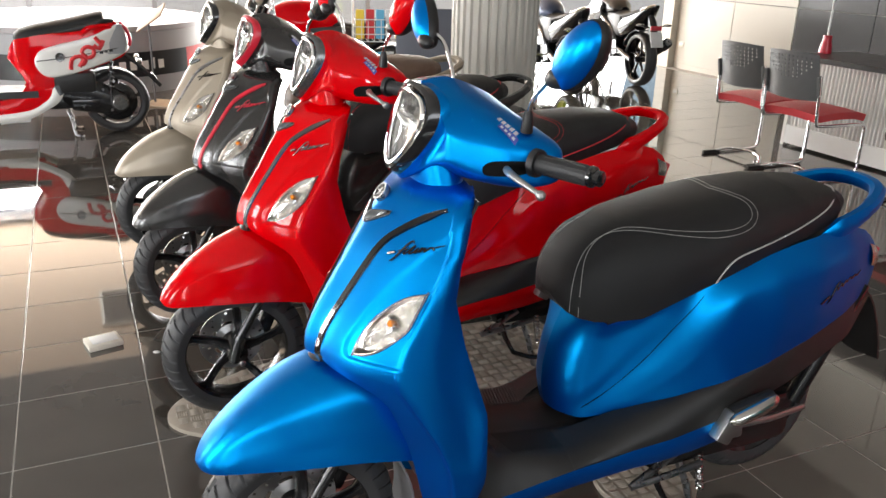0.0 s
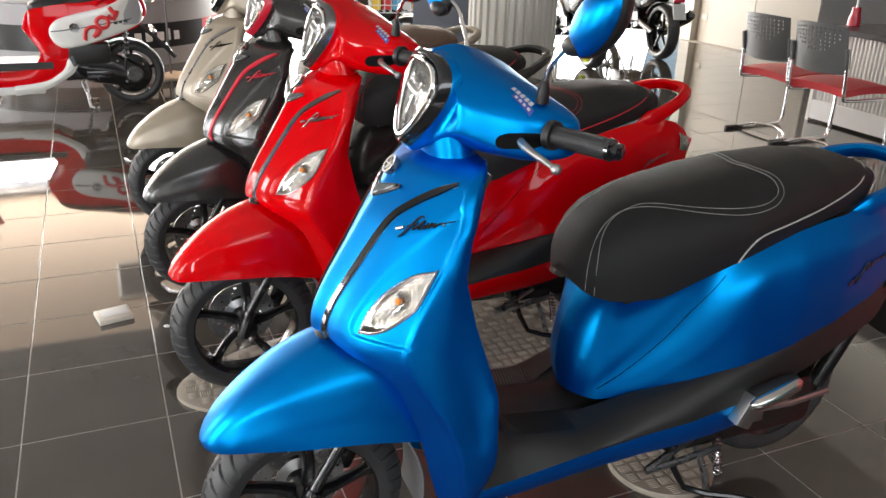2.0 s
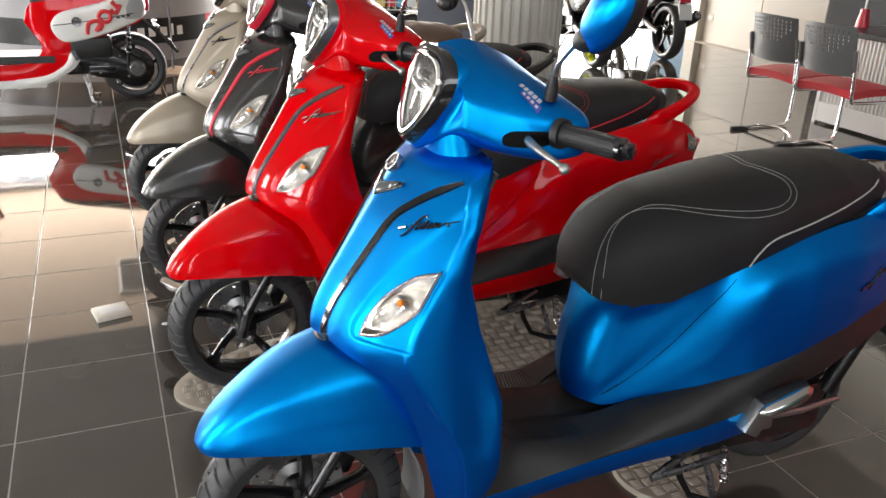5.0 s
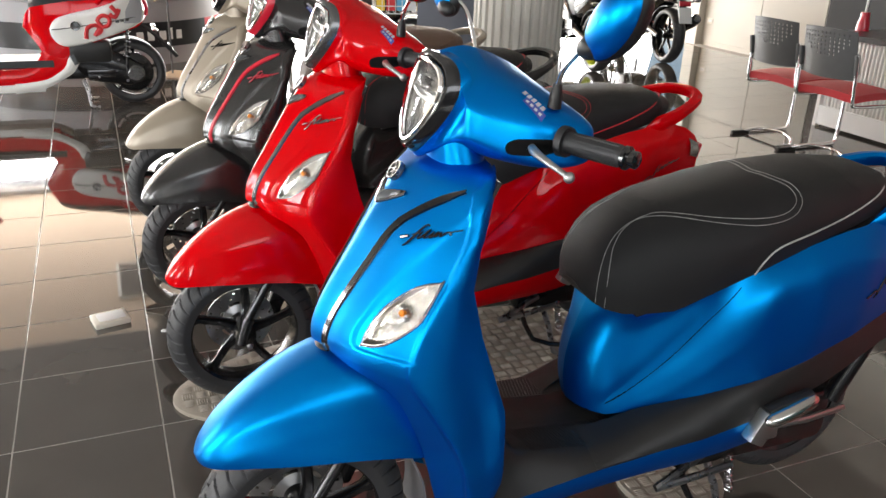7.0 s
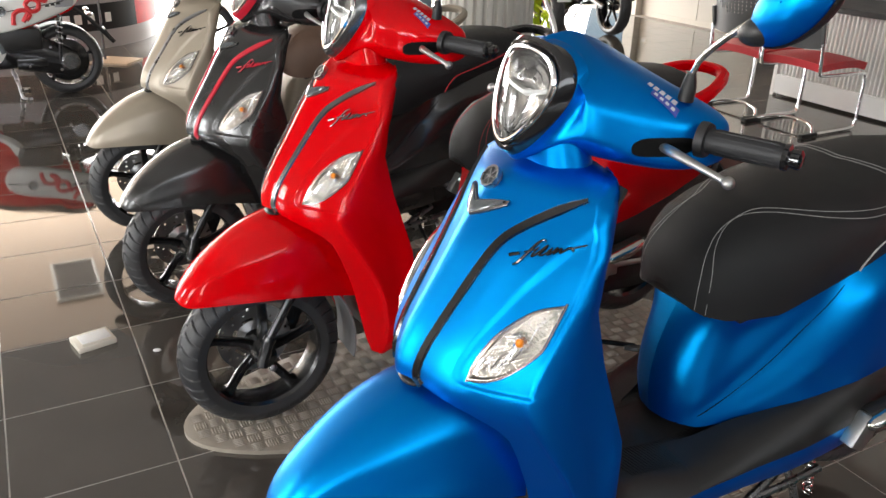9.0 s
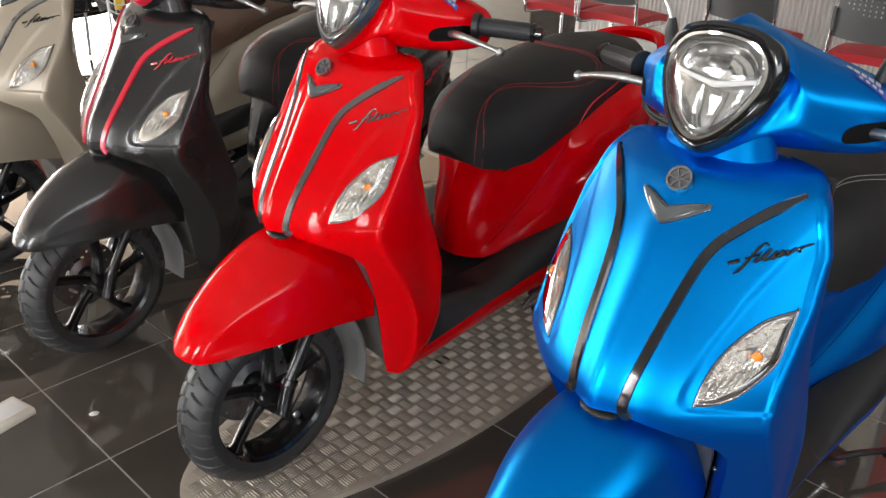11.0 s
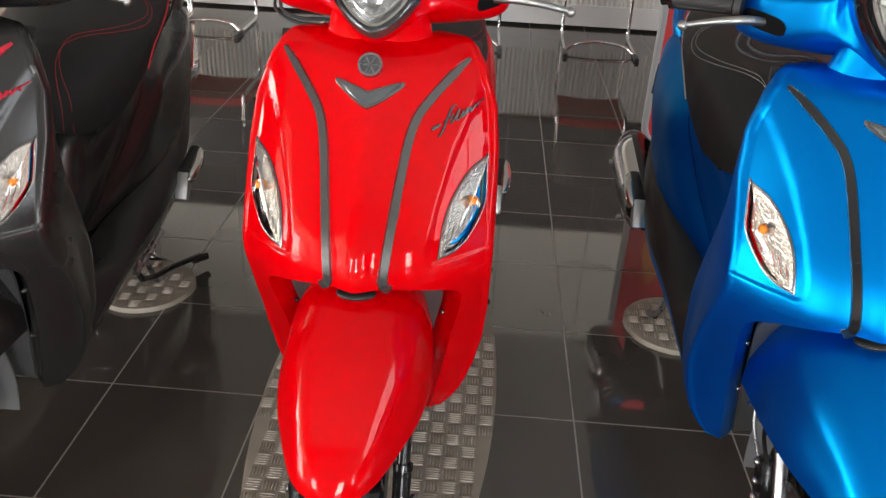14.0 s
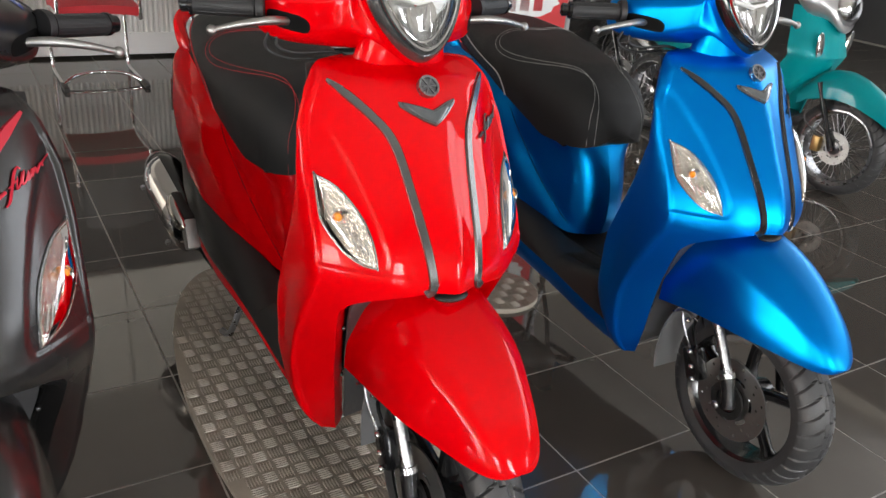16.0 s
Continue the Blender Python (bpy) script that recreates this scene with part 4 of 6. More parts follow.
    for sg in (1, -1):
        bm = B()
        tube(bm, [seat_point(x, q * sg, 0.002) for x, q in ((-0.955, 1.0), (-0.971, 0.94), (-1.004, 0.893), (-1.098, 0.896), (-1.211, 0.873), (-1.316, 0.731), (-1.375, 0.40), (-1.385, 0.2))], 0.0021, 6)
        part("piping", bm, piping, seat)
    # grab rail
    bm = B()
    line = [(-1.29, 0.150, 0.790), (-1.36, 0.150, 0.806), (-1.45, 0.135, 0.838), (-1.53, 0.085, 0.862), (-1.555, 0.0, 0.868)]
    line = line + [(x, -y, z) for x, y, z in line[-2::-1]]
    path = spline(line, 6)
    rows = []
    for i, p in enumerate(path):
        t = path[min(i + 1, len(path) - 1)] - path[max(i - 1, 0)]
        s = Vector((t[1], -t[0], 0)).normalized()
        k = 1 - abs(2 * i / (len(path) - 1) - 1)
        h, w = 0.034 - 0.017 * min(1, k * 2), 0.012 + 0.006 * min(1, k * 2)
        h, w = h * min(1.0, 0.12 + 5 * k), w * min(1.0, 0.2 + 5 * k)
        rows.append([Vector(p) + s * (w * a) + Vector((0, 0, h * b)) for a, b in ((-1, -0.4), (-0.6, -1), (0.6, -1), (1, -0.4), (1, 0.5), (0.5, 1), (-0.5, 1), (-1, 0.5))])
    add_grid(bm, rows, True, False, True)
    part("grab_rail", bm, paint, top)
    # rear fender, engine and wheel
    wheel("rear_wheel", top, Vector((-1.275, 0, 0.262)), 0.215, None, 0.055)
    bm = B()
    rows = []
    for x, z in spline([(-1.50, 0.60), (-1.60, 0.54), (-1.66, 0.42), (-1.685, 0.33)], 4):
        rows.append([(x, y, z + 0.01 * abs(y) / 0.08) for y in np.linspace(-0.08, 0.08, 7)])
    part("rear_mudguard", sheet(bm, rows, 0.006), BLACK_PLASTIC, top)
    bm = B()
    box(bm, (-1.10, 0.085, 0.262), (0.46, 0.085, 0.15), 0.035)
    box(bm, (-0.98, 0.0, 0.27), (0.20, 0.20, 0.16), 0.03)
    engine = part("engine", bm, BLACK_ALLOY, top, "black engine and drive case")
    bm = B()
    tube(bm, [(-1.50, 0.12, 0.62), (-1.33, 0.115, 0.30)], 0.022, 12, n=1)
    part("rear_shock", bm, BLACK_ALLOY, top)
    bm = B()
    tube(bm, [(-1.0, -0.09, 0.20), (-1.06, -0.13, 0.20), (-1.12, -0.165, 0.25), (-1.16, -0.178, 0.285)], 0.02, 12)
    tube(bm, [(-1.12, -0.175, 0.27), (-1.17, -0.182, 0.295), (-1.40, -0.195, 0.345), (-1.50, -0.20, 0.367), (-1.545, -0.202, 0.377)], [0.030, 0.056, 0.062, 0.060, 0.042], 20, n=3)
    muffler = part("exhaust", bm, BLACK_ALLOY, top)
    rows = []
    for t in np.linspace(0, 1, 17).tolist():
        x, y, z = -1.10 - 0.39 * t, -0.180 - 0.020 * t, 0.288 + 0.082 * t
        r = 0.071 * (1 - (2 * t - 1) ** 6) ** 0.5 * (0.86 + 0.14 * t) + 0.012
        rows.append([(x, y - r * math.cos(q), z + r * math.sin(q)) for q in np.linspace(-0.75, 1.25, 13)])
    shield = part("heat_shield", sheet(B(), rows, 0.004), CHROME, muffler, "bright chrome heat shield")
    rows = []
    for t in np.linspace(0.05, 0.34, 7).tolist():
        x, y, z = -1.10 - 0.39 * t, -0.180 - 0.020 * t, 0.288 + 0.082 * t
        r = 0.071 * (1 - (2 * t - 1) ** 6) ** 0.5 * (0.86 + 0.14 * t) + 0.0155
        rows.append([(x, y - r * math.cos(q), z + r * math.sin(q)) for q in np.linspace(0.0, 0.85, 8)])
    part("shield_insert", sheet(B(), rows, 0.003), DARK_GLOSS, shield)
    for t in (0.12, 0.85):
        part("bolt", ball(B(), (-1.10 - 0.39 * t, -0.268 - 0.01 * t, 0.272 + 0.082 * t), 0.008, 8), STEEL, shield)
    # stand
    bm = B()
    for sg in (1, -1):
        tube(bm, [(-0.99, 0.06 * sg, 0.21), (-1.02, 0.10 * sg, 0.10), (-1.03, 0.13 * sg, 0.012), (-1.065, 0.145 * sg, 0.008)], 0.010, 8, n=2)
    tube(bm, [(-1.00, -0.075, 0.16), (-1.00, 0.075, 0.16)], 0.009, 8, n=1)
    tube(bm, [(-0.80, 0.15, 0.185), (-0.90, 0.16, 0.200), (-1.00, 0.165, 0.215)], 0.009, 8, n=1)
    tube(bm, [(-0.95, 0.13, 0.24), (-0.80, 0.15, 0.185)], 0.010, 8, n=1)
    stand = part("centre_stand", bm, STEEL, top)
    bm = B()
    tube(bm, [(-0.90, 0.10, 0.20), (-0.955, 0.11, 0.065), (-1.06, 0.17, 0.052), (-1.165, 0.232, 0.040)], 0.009, 8, n=2)
    tube(bm, [(-1.135, 0.215, 0.036), (-1.175, 0.250, 0.034)], 0.012, 8, n=1)
    part("side_stand", bm, BLACK_ALLOY, top)
    bm = B()
    coil = [(-1.035 - 0.02 * t + 0.010 * math.cos(t * 60), 0.115 + 0.010 * math.sin(t * 60), 0.205 - 0.12 * t) for t in np.linspace(0, 1, 110)]
    tube(bm, coil, 0.0022, 5, n=1)
    part("spring", bm, CHROME, stand)


def bike_pose(x, y, z, yaw, lean):
    """On the ground plan; the centre stand lifts the tail a little."""
    return Matrix.Translation((x, y, z)) @ Matrix.Rotation(radians(yaw), 4, "Z") @ Matrix.Rotation(radians(lean), 4, "X") @ Matrix.Translation((-0.006, 0, -0.006)) @ Matrix.Rotation(radians(0.9), 4, "Y") @ Matrix.Scale(1.012, 4)

BLUE_AT = bike_pose(-0.274, 1.510, 0.008, -156.5, 0.5)
RED_AT = bike_pose(-0.628, 2.299, 0.016, -154.7, -0.3)
BLACK_AT = bike_pose(-1.007, 3.042, 0.003, -149.5, -3.3)
BEIGE_AT = bike_pose(-1.365, 3.760, 0.003, -153.1, -3.9)
scooter("scooter", BLUE_AT, "matte blue scooter with a black stitched seat and white piping", PAINT_BLUE, DARK_GLOSS, SEAT_BLACK, THREAD_WHITE, THREAD_WHITE, DARK_GLOSS)
scooter("scooter", RED_AT, "glossy red scooter with a black seat on an oval chequered plate", PAINT_RED, GREY_TRIM, SEAT_BLACK, THREAD_RED, THREAD_RED, GREY_TRIM, ring=GREY_TRIM)
scooter("scooter", BLACK_AT, "satin black scooter with red trim strips and a stitched seat", PAINT_BLACK, RED_TRIM, SEAT_BLACK, THREAD_RED, THREAD_RED, RED_TRIM, ring=RED_TRIM)
scooter("scooter", BEIGE_AT, "satin beige scooter with a brown seat", PAINT_BEIGE, STEEL, SEAT_BROWN, SEAT_BROWN, SEAT_BROWN, DARK_GLOSS)

# ---------------------------------------------------------------- the showroom
# a runs from the scooters' noses toward their tails, b across the row
ROOM = Matrix.Rotation(radians(25.4), 4, "Z")
def R(a, b, z=0.0):
    return ROOM @ Vector((a, b, z))
def RP(a, b, z=0.0, turn=0.0):
    return Matrix.Translation(R(a, b, z)) @ Matrix.Rotation(radians(25.4 + turn), 4, "Z")

CREAM = material("cream_panel", (0.52, 0.49, 0.43), 0.5, 0, 0, 0.05, 1.5, 0.05, 60)
STEP_SHADE = material("step_shade_grey", (0.42, 0.40, 0.38), 0.6, 0, 0, 0.06, 2)
# unseen wall top, set paler than CREAM to brighten its floor reflection
UPPER_WALL = material("brightened_upper_wall", (0.70, 0.66, 0.58), 0.6, 0, 0, 0.05, 1.5)
CREAM_DARK = material("grey_joint", (0.25, 0.24, 0.22), 0.8)
CEILING = material("ceiling_board", (0.54, 0.52, 0.49), 0.8, 0, 0, 0.04, 2)
TAN_CEILING = material("tan_ceiling", (0.62, 0.465, 0.33), 0.7, 0, 0, 0.05, 1.2)
BLACK_TILE = material("black_wall_tile", (0.055, 0.055, 0.057), 0.25, 0, 0, 0.15, 2)
GROUT = material("tile_grout", (0.36, 0.34, 0.31), 0.8, 0, 0, 0.25, 6)
FRAME = material("window_frame_aluminium", (0.25, 0.25, 0.26), 0.4, 0.6)
GLASS = clear("window_glass", 0.05)
COLUMN_PAINT = material("column_paint", (0.50, 0.48, 0.43), 0.5, 0, 0, 0.08, 3, 0.1, 60)
CORRUGATED = material("galvanised_sheet", (0.72, 0.71, 0.68), 0.4, 0.1, 0, 0.12, 6, 0.1, 80)
DESK_TOP = material("dark_desk_top", (0.03, 0.03, 0.032), 0.3, 0, 0, 0.2, 10)
CHAIR_RED = material("red_vinyl", (0.55, 0.02, 0.03), 0.42, 0, 0.0, 0.08, 10, 0.4, 500)
CHAIR_BACK = material("dark_grey_chair_plastic", (0.105, 0.106, 0.107), 0.45, 0, 0, 0.1, 20, 0.2, 900)
GREY_DESK = material("grey_laminate", (0.33, 0.33, 0.34), 0.45, 0, 0, 0.04, 4)
BAND_BLACK = material("black_band", (0.012, 0.012, 0.014), 0.35)
RED_FLAT = material("red_print", (0.6, 0.03, 0.035), 0.5, 0, 0, 0.25, 9)
WHITE_FLAT = material("white_print", (0.75, 0.75, 0.74), 0.5, 0, 0, 0.03, 9)
LIME = material("lime_rim_paint", (0.5, 0.62, 0.02), 0.35, 0, 0.3)
WOOD_FLAT = material("tan_board", (0.42, 0.32, 0.22), 0.5, 0, 0, 0.1, 8)
IVORY = material("ivory_plastic", (0.66, 0.62, 0.53), 0.4, 0, 0, 0.04, 20)
HATCH = material("hatch_steel", (0.22, 0.18, 0.14), 0.5, 0.0, 0, 0.2, 12)
BLUE_FLAT = material("blue_print", (0.12, 0.42, 0.65), 0.5)
ORANGE_FLAT = material("orange_print", (0.72, 0.24, 0.05), 0.5, 0, 0, 0.25, 20)
YELLOW_FLAT = material("yellow_print", (0.8, 0.55, 0.05), 0.5)

def tile_material():
    m = material("polished_dark_tile", (0.070, 0.061, 0.052), 0.06, 0, 0, 0.22, 3)
    n, lk = m.node_tree.nodes, m.node_tree.links
    b = n["Principled BSDF"]
    oi, mr, mu = n.new("ShaderNodeObjectInfo"), n.new("ShaderNodeMapRange"), n.new("ShaderNodeVectorMath")
    mr.inputs["To Min"].default_value, mr.inputs["To Max"].default_value = 0.85, 1.15
    lk.new(oi.outputs["Random"], mr.inputs["Value"])
    mu.operation = "SCALE"
    src = b.inputs["Base Color"].links[0].from_socket
    lk.new(src, mu.inputs[0])
    lk.new(mr.outputs[0], mu.inputs["Scale"])
    lk.new(mu.outputs[0], b.inputs["Base Color"])
    tc, sm, rr = n.new("ShaderNodeTexCoord"), n.new("ShaderNodeTexNoise"), n.new("ShaderNodeMapRange")
    sm.inputs["Scale"].default_value, sm.inputs["Detail"].default_value = 6, 6
    lk.new(tc.outputs["Object"], sm.inputs["Vector"])
    rr.inputs["From Min"].default_value, rr.inputs["From Max"].default_value = 0.35, 0.75
    rr.inputs["To Min"].default_value, rr.inputs["To Max"].default_value = 0.02, 0.07
    lk.new(sm.outputs["Fac"], rr.inputs["Value"])
    lk.new(rr.outputs[0], b.inputs["Roughness"])
    b.inputs["IOR"].default_value = 1.95
    return m
FLOOR_TILE = tile_material()

def setting(name, bm, mat, label, cat, parent=None, smooth=False):
    ob = part(name, bm, mat, parent, "", smooth)
    if parent is None:
        ob.matrix_world = ROOM
        tagged(ob, label, cat, "", "structure")
    return ob

A0, A1, B0, B1, H = -5.2, 7.64, -6.0, 12.5, 4.3
STEP_B, LOW = 7.72, 2.45
floor = setting("floor", box(B(), ((A0 + A1) / 2, (B0 + B1) / 2, -0.10), (A1 - A0 + 60, B1 - B0 + 60, 0.1984)), GROUT, "polished dark grey tiled floor", "floor")
setting("ceiling", box(B(), ((A0 + A1) / 2, (B0 + STEP_B) / 2, H + 0.1), (A1 - A0 + 0.8, STEP_B - B0 + 0.8, 0.2)), CEILING, "plain pale ceiling", "ceiling")
setting("ceiling_step", box(B(), ((A0 + A1) / 2 + 1.0, (STEP_B + B1) / 2 + 0.2, (LOW + H) / 2 + 0.1), (A1 - A0 + 3.0, B1 - STEP_B + 0.4, H - LOW + 0.2)), TAN_CEILING, "lower tan ceiling beside the glass front", "ceiling")
# added board: the step face's shade put in colour, mirrored by the floor
setting("beam", box(B(), ((A0 + A1) / 2 + 1.0, STEP_B - 0.012, (LOW + H) / 2), (A1 - A0 + 3.0, 0.016, H - LOW), 0.002), STEP_SHADE, "unseen added board, greyed to shade the ceiling step", "beam")
vent = thing("ceiling_vent", RP(0.22, 8.98, LOW), "square grey ceiling vent", "ceiling vent")
part("backing", box(B(), (0, 0, -0.006), (0.40, 0.92, 0.012), 0.002), HATCH, vent, "", False)
for x, y, w, h in ((0, 0.47, 0.44, 0.03), (0, -0.47, 0.44, 0.03), (0.21, 0, 0.03, 0.94), (-0.21, 0, 0.03, 0.94)):
    part("frame", box(B(), (x, y, -0.012), (w, h, 0.024), 0.003), IVORY, vent, "", False)
for k in range(9):
    part("slat", box(B(), (0, -0.4 + 0.1 * k, -0.014), (0.37, 0.05, 0.006), 0.001, pose(0, 0, 0, 25, 0, 0)), GREY_DESK, vent, "", False)

# wall with cream and black panels
wall_e = setting("wall_east", box(B(), (A1 + 0.12, (B0 + 8.98) / 2, H / 2), (0.2, 8.98 - B0, H)), CREAM_DARK, "wall clad with cream and black panels", "wall")
for b0, b1, mat in [(6.985, 7.965, CREAM), (7.975, 8.98, CREAM)] + [(6.97 - 1.02 * (k + 1) + 0.012, 6.97 - 1.02 * k, BLACK_TILE) for k in range(6)]:
    for z0, z1 in ((0.0, 0.925), (0.935, 1.86), (1.87, 2.8), (2.81, H)):
        part("wall_panel", box(B(), (A1 + 0.012, (b0 + b1) / 2, (z0 + z1) / 2), (0.024, b1 - b0, z1 - z0), 0.003), mat if z1 < H else UPPER_WALL, wall_e, "", False)
for z0, z1, mat in ((0.0, 2.8, BLACK_TILE), (2.81, H, UPPER_WALL)):
    part("wall_panel", box(B(), (A1 + 0.012, (B0 + 0.85) / 2, (z0 + z1) / 2), (0.024, 0.85 - B0, z1 - z0), 0.003), mat, wall_e, "", False)
setting("wall_return", box(B(), (A1 + 0.6, 9.09, H / 2), (1.4, 0.2, H)), CREAM, "cream return of the wall", "wall")
setting("baseboard", box(B(), (A1 - 0.008, 7.9, 0.03), (0.012, 1.86, 0.06)), CREAM, "low cream baseboard", "baseboard")
outlet = thing("wall_socket", RP(A1 - 0.004, 8.86, 0.32), "ivory wall socket on the cream wall", "wall socket")
part("plate", box(B(), (-0.004, 0, 0), (0.008, 0.11, 0.075), 0.002), IVORY, outlet)
part("socket_face", box(B(), (-0.0085, 0, 0), (0.003, 0.07, 0.035), 0.001), WHITE_FLAT, outlet)
# window band assumed out of view, as an opening for the south fill
WIN_END = 3.0
south = setting("wall_south", box(B(), ((A0 + A1) / 2, B0 - 0.06, 1.09), (A1 - A0 + 0.8, 0.16, 2.18)), BLACK_TILE, "unseen dark tiled wall below an assumed band of high windows", "wall")
part("header", box(B(), ((A0 + A1) / 2, B0 - 0.06, (4.12 + H) / 2), (A1 - A0 + 0.8, 0.16, H - 4.12)), CREAM, south, "", False)
part("pier", box(B(), ((WIN_END + A1) / 2 + 0.2, B0 - 0.06, 3.15), (A1 - WIN_END + 0.4, 0.16, 1.938)), BLACK_TILE, south, "", False)
for i in range(7):
    a = A0 + i * (WIN_END - A0) / 6
    part("mullion", box(B(), (a, B0 - 0.03, 3.15), (0.08, 0.08, 1.90), 0.004), FRAME, south, "", False)
    if i < 6:
        g = part("pane", box(B(), (a + (WIN_END - A0) / 12, B0 - 0.03, 3.15), ((WIN_END - A0) / 6 - 0.09, 0.008, 1.88)), GLASS, south, "", False)
        g.visible_shadow = False
part("sill", box(B(), ((A0 + WIN_END) / 2, B0 - 0.03, 2.20), (WIN_END - A0, 0.14, 0.03), 0.004), FRAME, south, "", False)

# glass front across the end of the row
HEAD = LOW
facade = setting("wall_north", box(B(), ((A0 + A1) / 2 + 1, B1 + 0.03, HEAD - 0.04), (A1 - A0 + 3, 0.09, 0.07), 0.004), FRAME, "glazed shop front", "wall")
for i in range(10):
    a = A0 + i * 1.6
    part("mullion", box(B(), (a, B1 + 0.03, HEAD / 2), (0.06, 0.08, HEAD), 0.004), FRAME, facade, "", False)
    g = part("pane", box(B(), (a + 0.8, B1 + 0.03, HEAD / 2), (1.5, 0.008, HEAD - 0.12)), GLASS, facade, "", False)
    g.visible_shadow = False
part("sill", box(B(), ((A0 + A1) / 2 + 1, B1 + 0.03, 0.03), (A1 - A0 + 3, 0.1, 0.06), 0.004), FRAME, facade, "", False)

# wall with four windows that the row of scooters faces
front = setting("wall_west", box(B(), (A0 - 0.02, (B0 + B1) / 2, (2.16 + H) / 2), (0.24, B1 - B0 + 0.4, H - 2.16)), CREAM, "cream wall with large windows", "wall")
edges = [B0 - 0.2] + [q for k in range(4) for q in (-3.25 + 4.0 * k, -1.95 + 4.0 * k)] + [B1 + 0.2]
for k in range(5):
    b0, b1 = edges[2 * k], edges[2 * k + 1]
    part("pier", box(B(), (A0 - 0.02, (b0 + b1) / 2, 1.08), (0.24, b1 - b0, 2.158)), CREAM, front, "", False)
for k in range(4):
    b0 = -3.25 + 4.0 * k
    for i in range(3):
        b = b0 + 0.03 + 0.62 * i
        part("mullion", box(B(), (A0 - 0.02, b, 1.1), (0.07, 0.06, 2.1), 0.004), FRAME, front, "", False)
        if i < 2:
            g = part("pane", box(B(), (A0 - 0.02, b + 0.31, 1.1), (0.008, 0.56, 2.06)), GLASS, front, "", False)
            g.visible_shadow = False
    part("sill", box(B(), (A0 - 0.02, b0 + 0.65, 0.04), (0.22, 1.3, 0.08), 0.004), FRAME, front, "", False)
    part("transom_bar", box(B(), (A0 - 0.02, b0 + 0.65, 1.62), (0.08, 1.3, 0.05), 0.004), FRAME, front, "", False)

# fluted column
bm = B()
n, rows = 30, []
for z in (0.0, 0.02, H - 0.02, H):
    row = []
    for i in range(n * 6):
        q = 2 * math.pi * i / (n * 6)
        ph = (i % 6) / 6
        r = 0.262 + (0.010 if ph in (0, 1 / 6, 2 / 6, 3 / 6) else -0.004)
        row.append((r * math.cos(q), r * math.sin(q), z))
    rows.append(row)
add_grid(bm, rows, True, False, True)
col = part("column", bm, COLUMN_PAINT, None, "", False)
col.matrix_world = Matrix.Translation((0.285, 5.22, 0))
tagged(col, "round fluted cream column", "column", "", "structure")

# desk with a corrugated front
desk = thing("desk", RP(5.405, 4.83), "long desk with a corrugated metal front and dark top", "desk")
bm = B()
L = 6.4
rows = []
for i in range(int(L / 0.0044)):
    y = -i * 0.0044
    ph = (i % 8) / 8
    d = 0.009 if ph < 0.375 else (0.0 if 0.5 <= ph < 0.875 else 0.0045)
    rows.append([(-d, y - 0.02, 0.17), (-d, y - 0.02, 0.70)])
add_grid(bm, rows)
part("corrugated_front", bm, CORRUGATED, desk, "", False)
part("carcass", box(B(), (0.32, -L / 2 - 0.02, 0.36), (0.6, L - 0.04, 0.66), 0.004), CREAM_DARK, desk, "", False)
part("kick_board", box(B(), (-0.008, -L / 2 - 0.02, 0.095), (0.03, L, 0.15), 0.003), WHITE_FLAT, desk, "", False)
part("desk_top", box(B(), (0.30, -L / 2, 0.722), (0.74, L + 0.06, 0.04), 0.004), DESK_TOP, desk, "", False)
part("corner_post", box(B(), (-0.005, -0.01, 0.35), (0.04, 0.035, 0.70), 0.003), CORRUGATED, desk, "", False)

# small standing fan on the desk
fan = thing("desk_fan", RP(5.66, 4.80, 0.743), "small round fan on a pole with a red base", "fan")
part("base", lathe(B(), [(0.0, 0.0), (0.05, 0.0), (0.045, 0.06), (0.034, 0.10), (0.034, 0.14), (0.0, 0.14)], 20, "z"), RED_TRIM, fan)
part("pole", tube(B(), [(0, 0, 0.13), (0, 0, 0.42)], 0.009, 10, n=1), WHITE_FLAT, fan)
bm = lathe(B(), [(0.0, -0.03), (0.10, -0.025), (0.14, 0.0), (0.10, 0.02), (0.0, 0.03)], 28, "x", (0, 0, 0.55))
part("guard", bm, GREY_PLASTIC, fan)

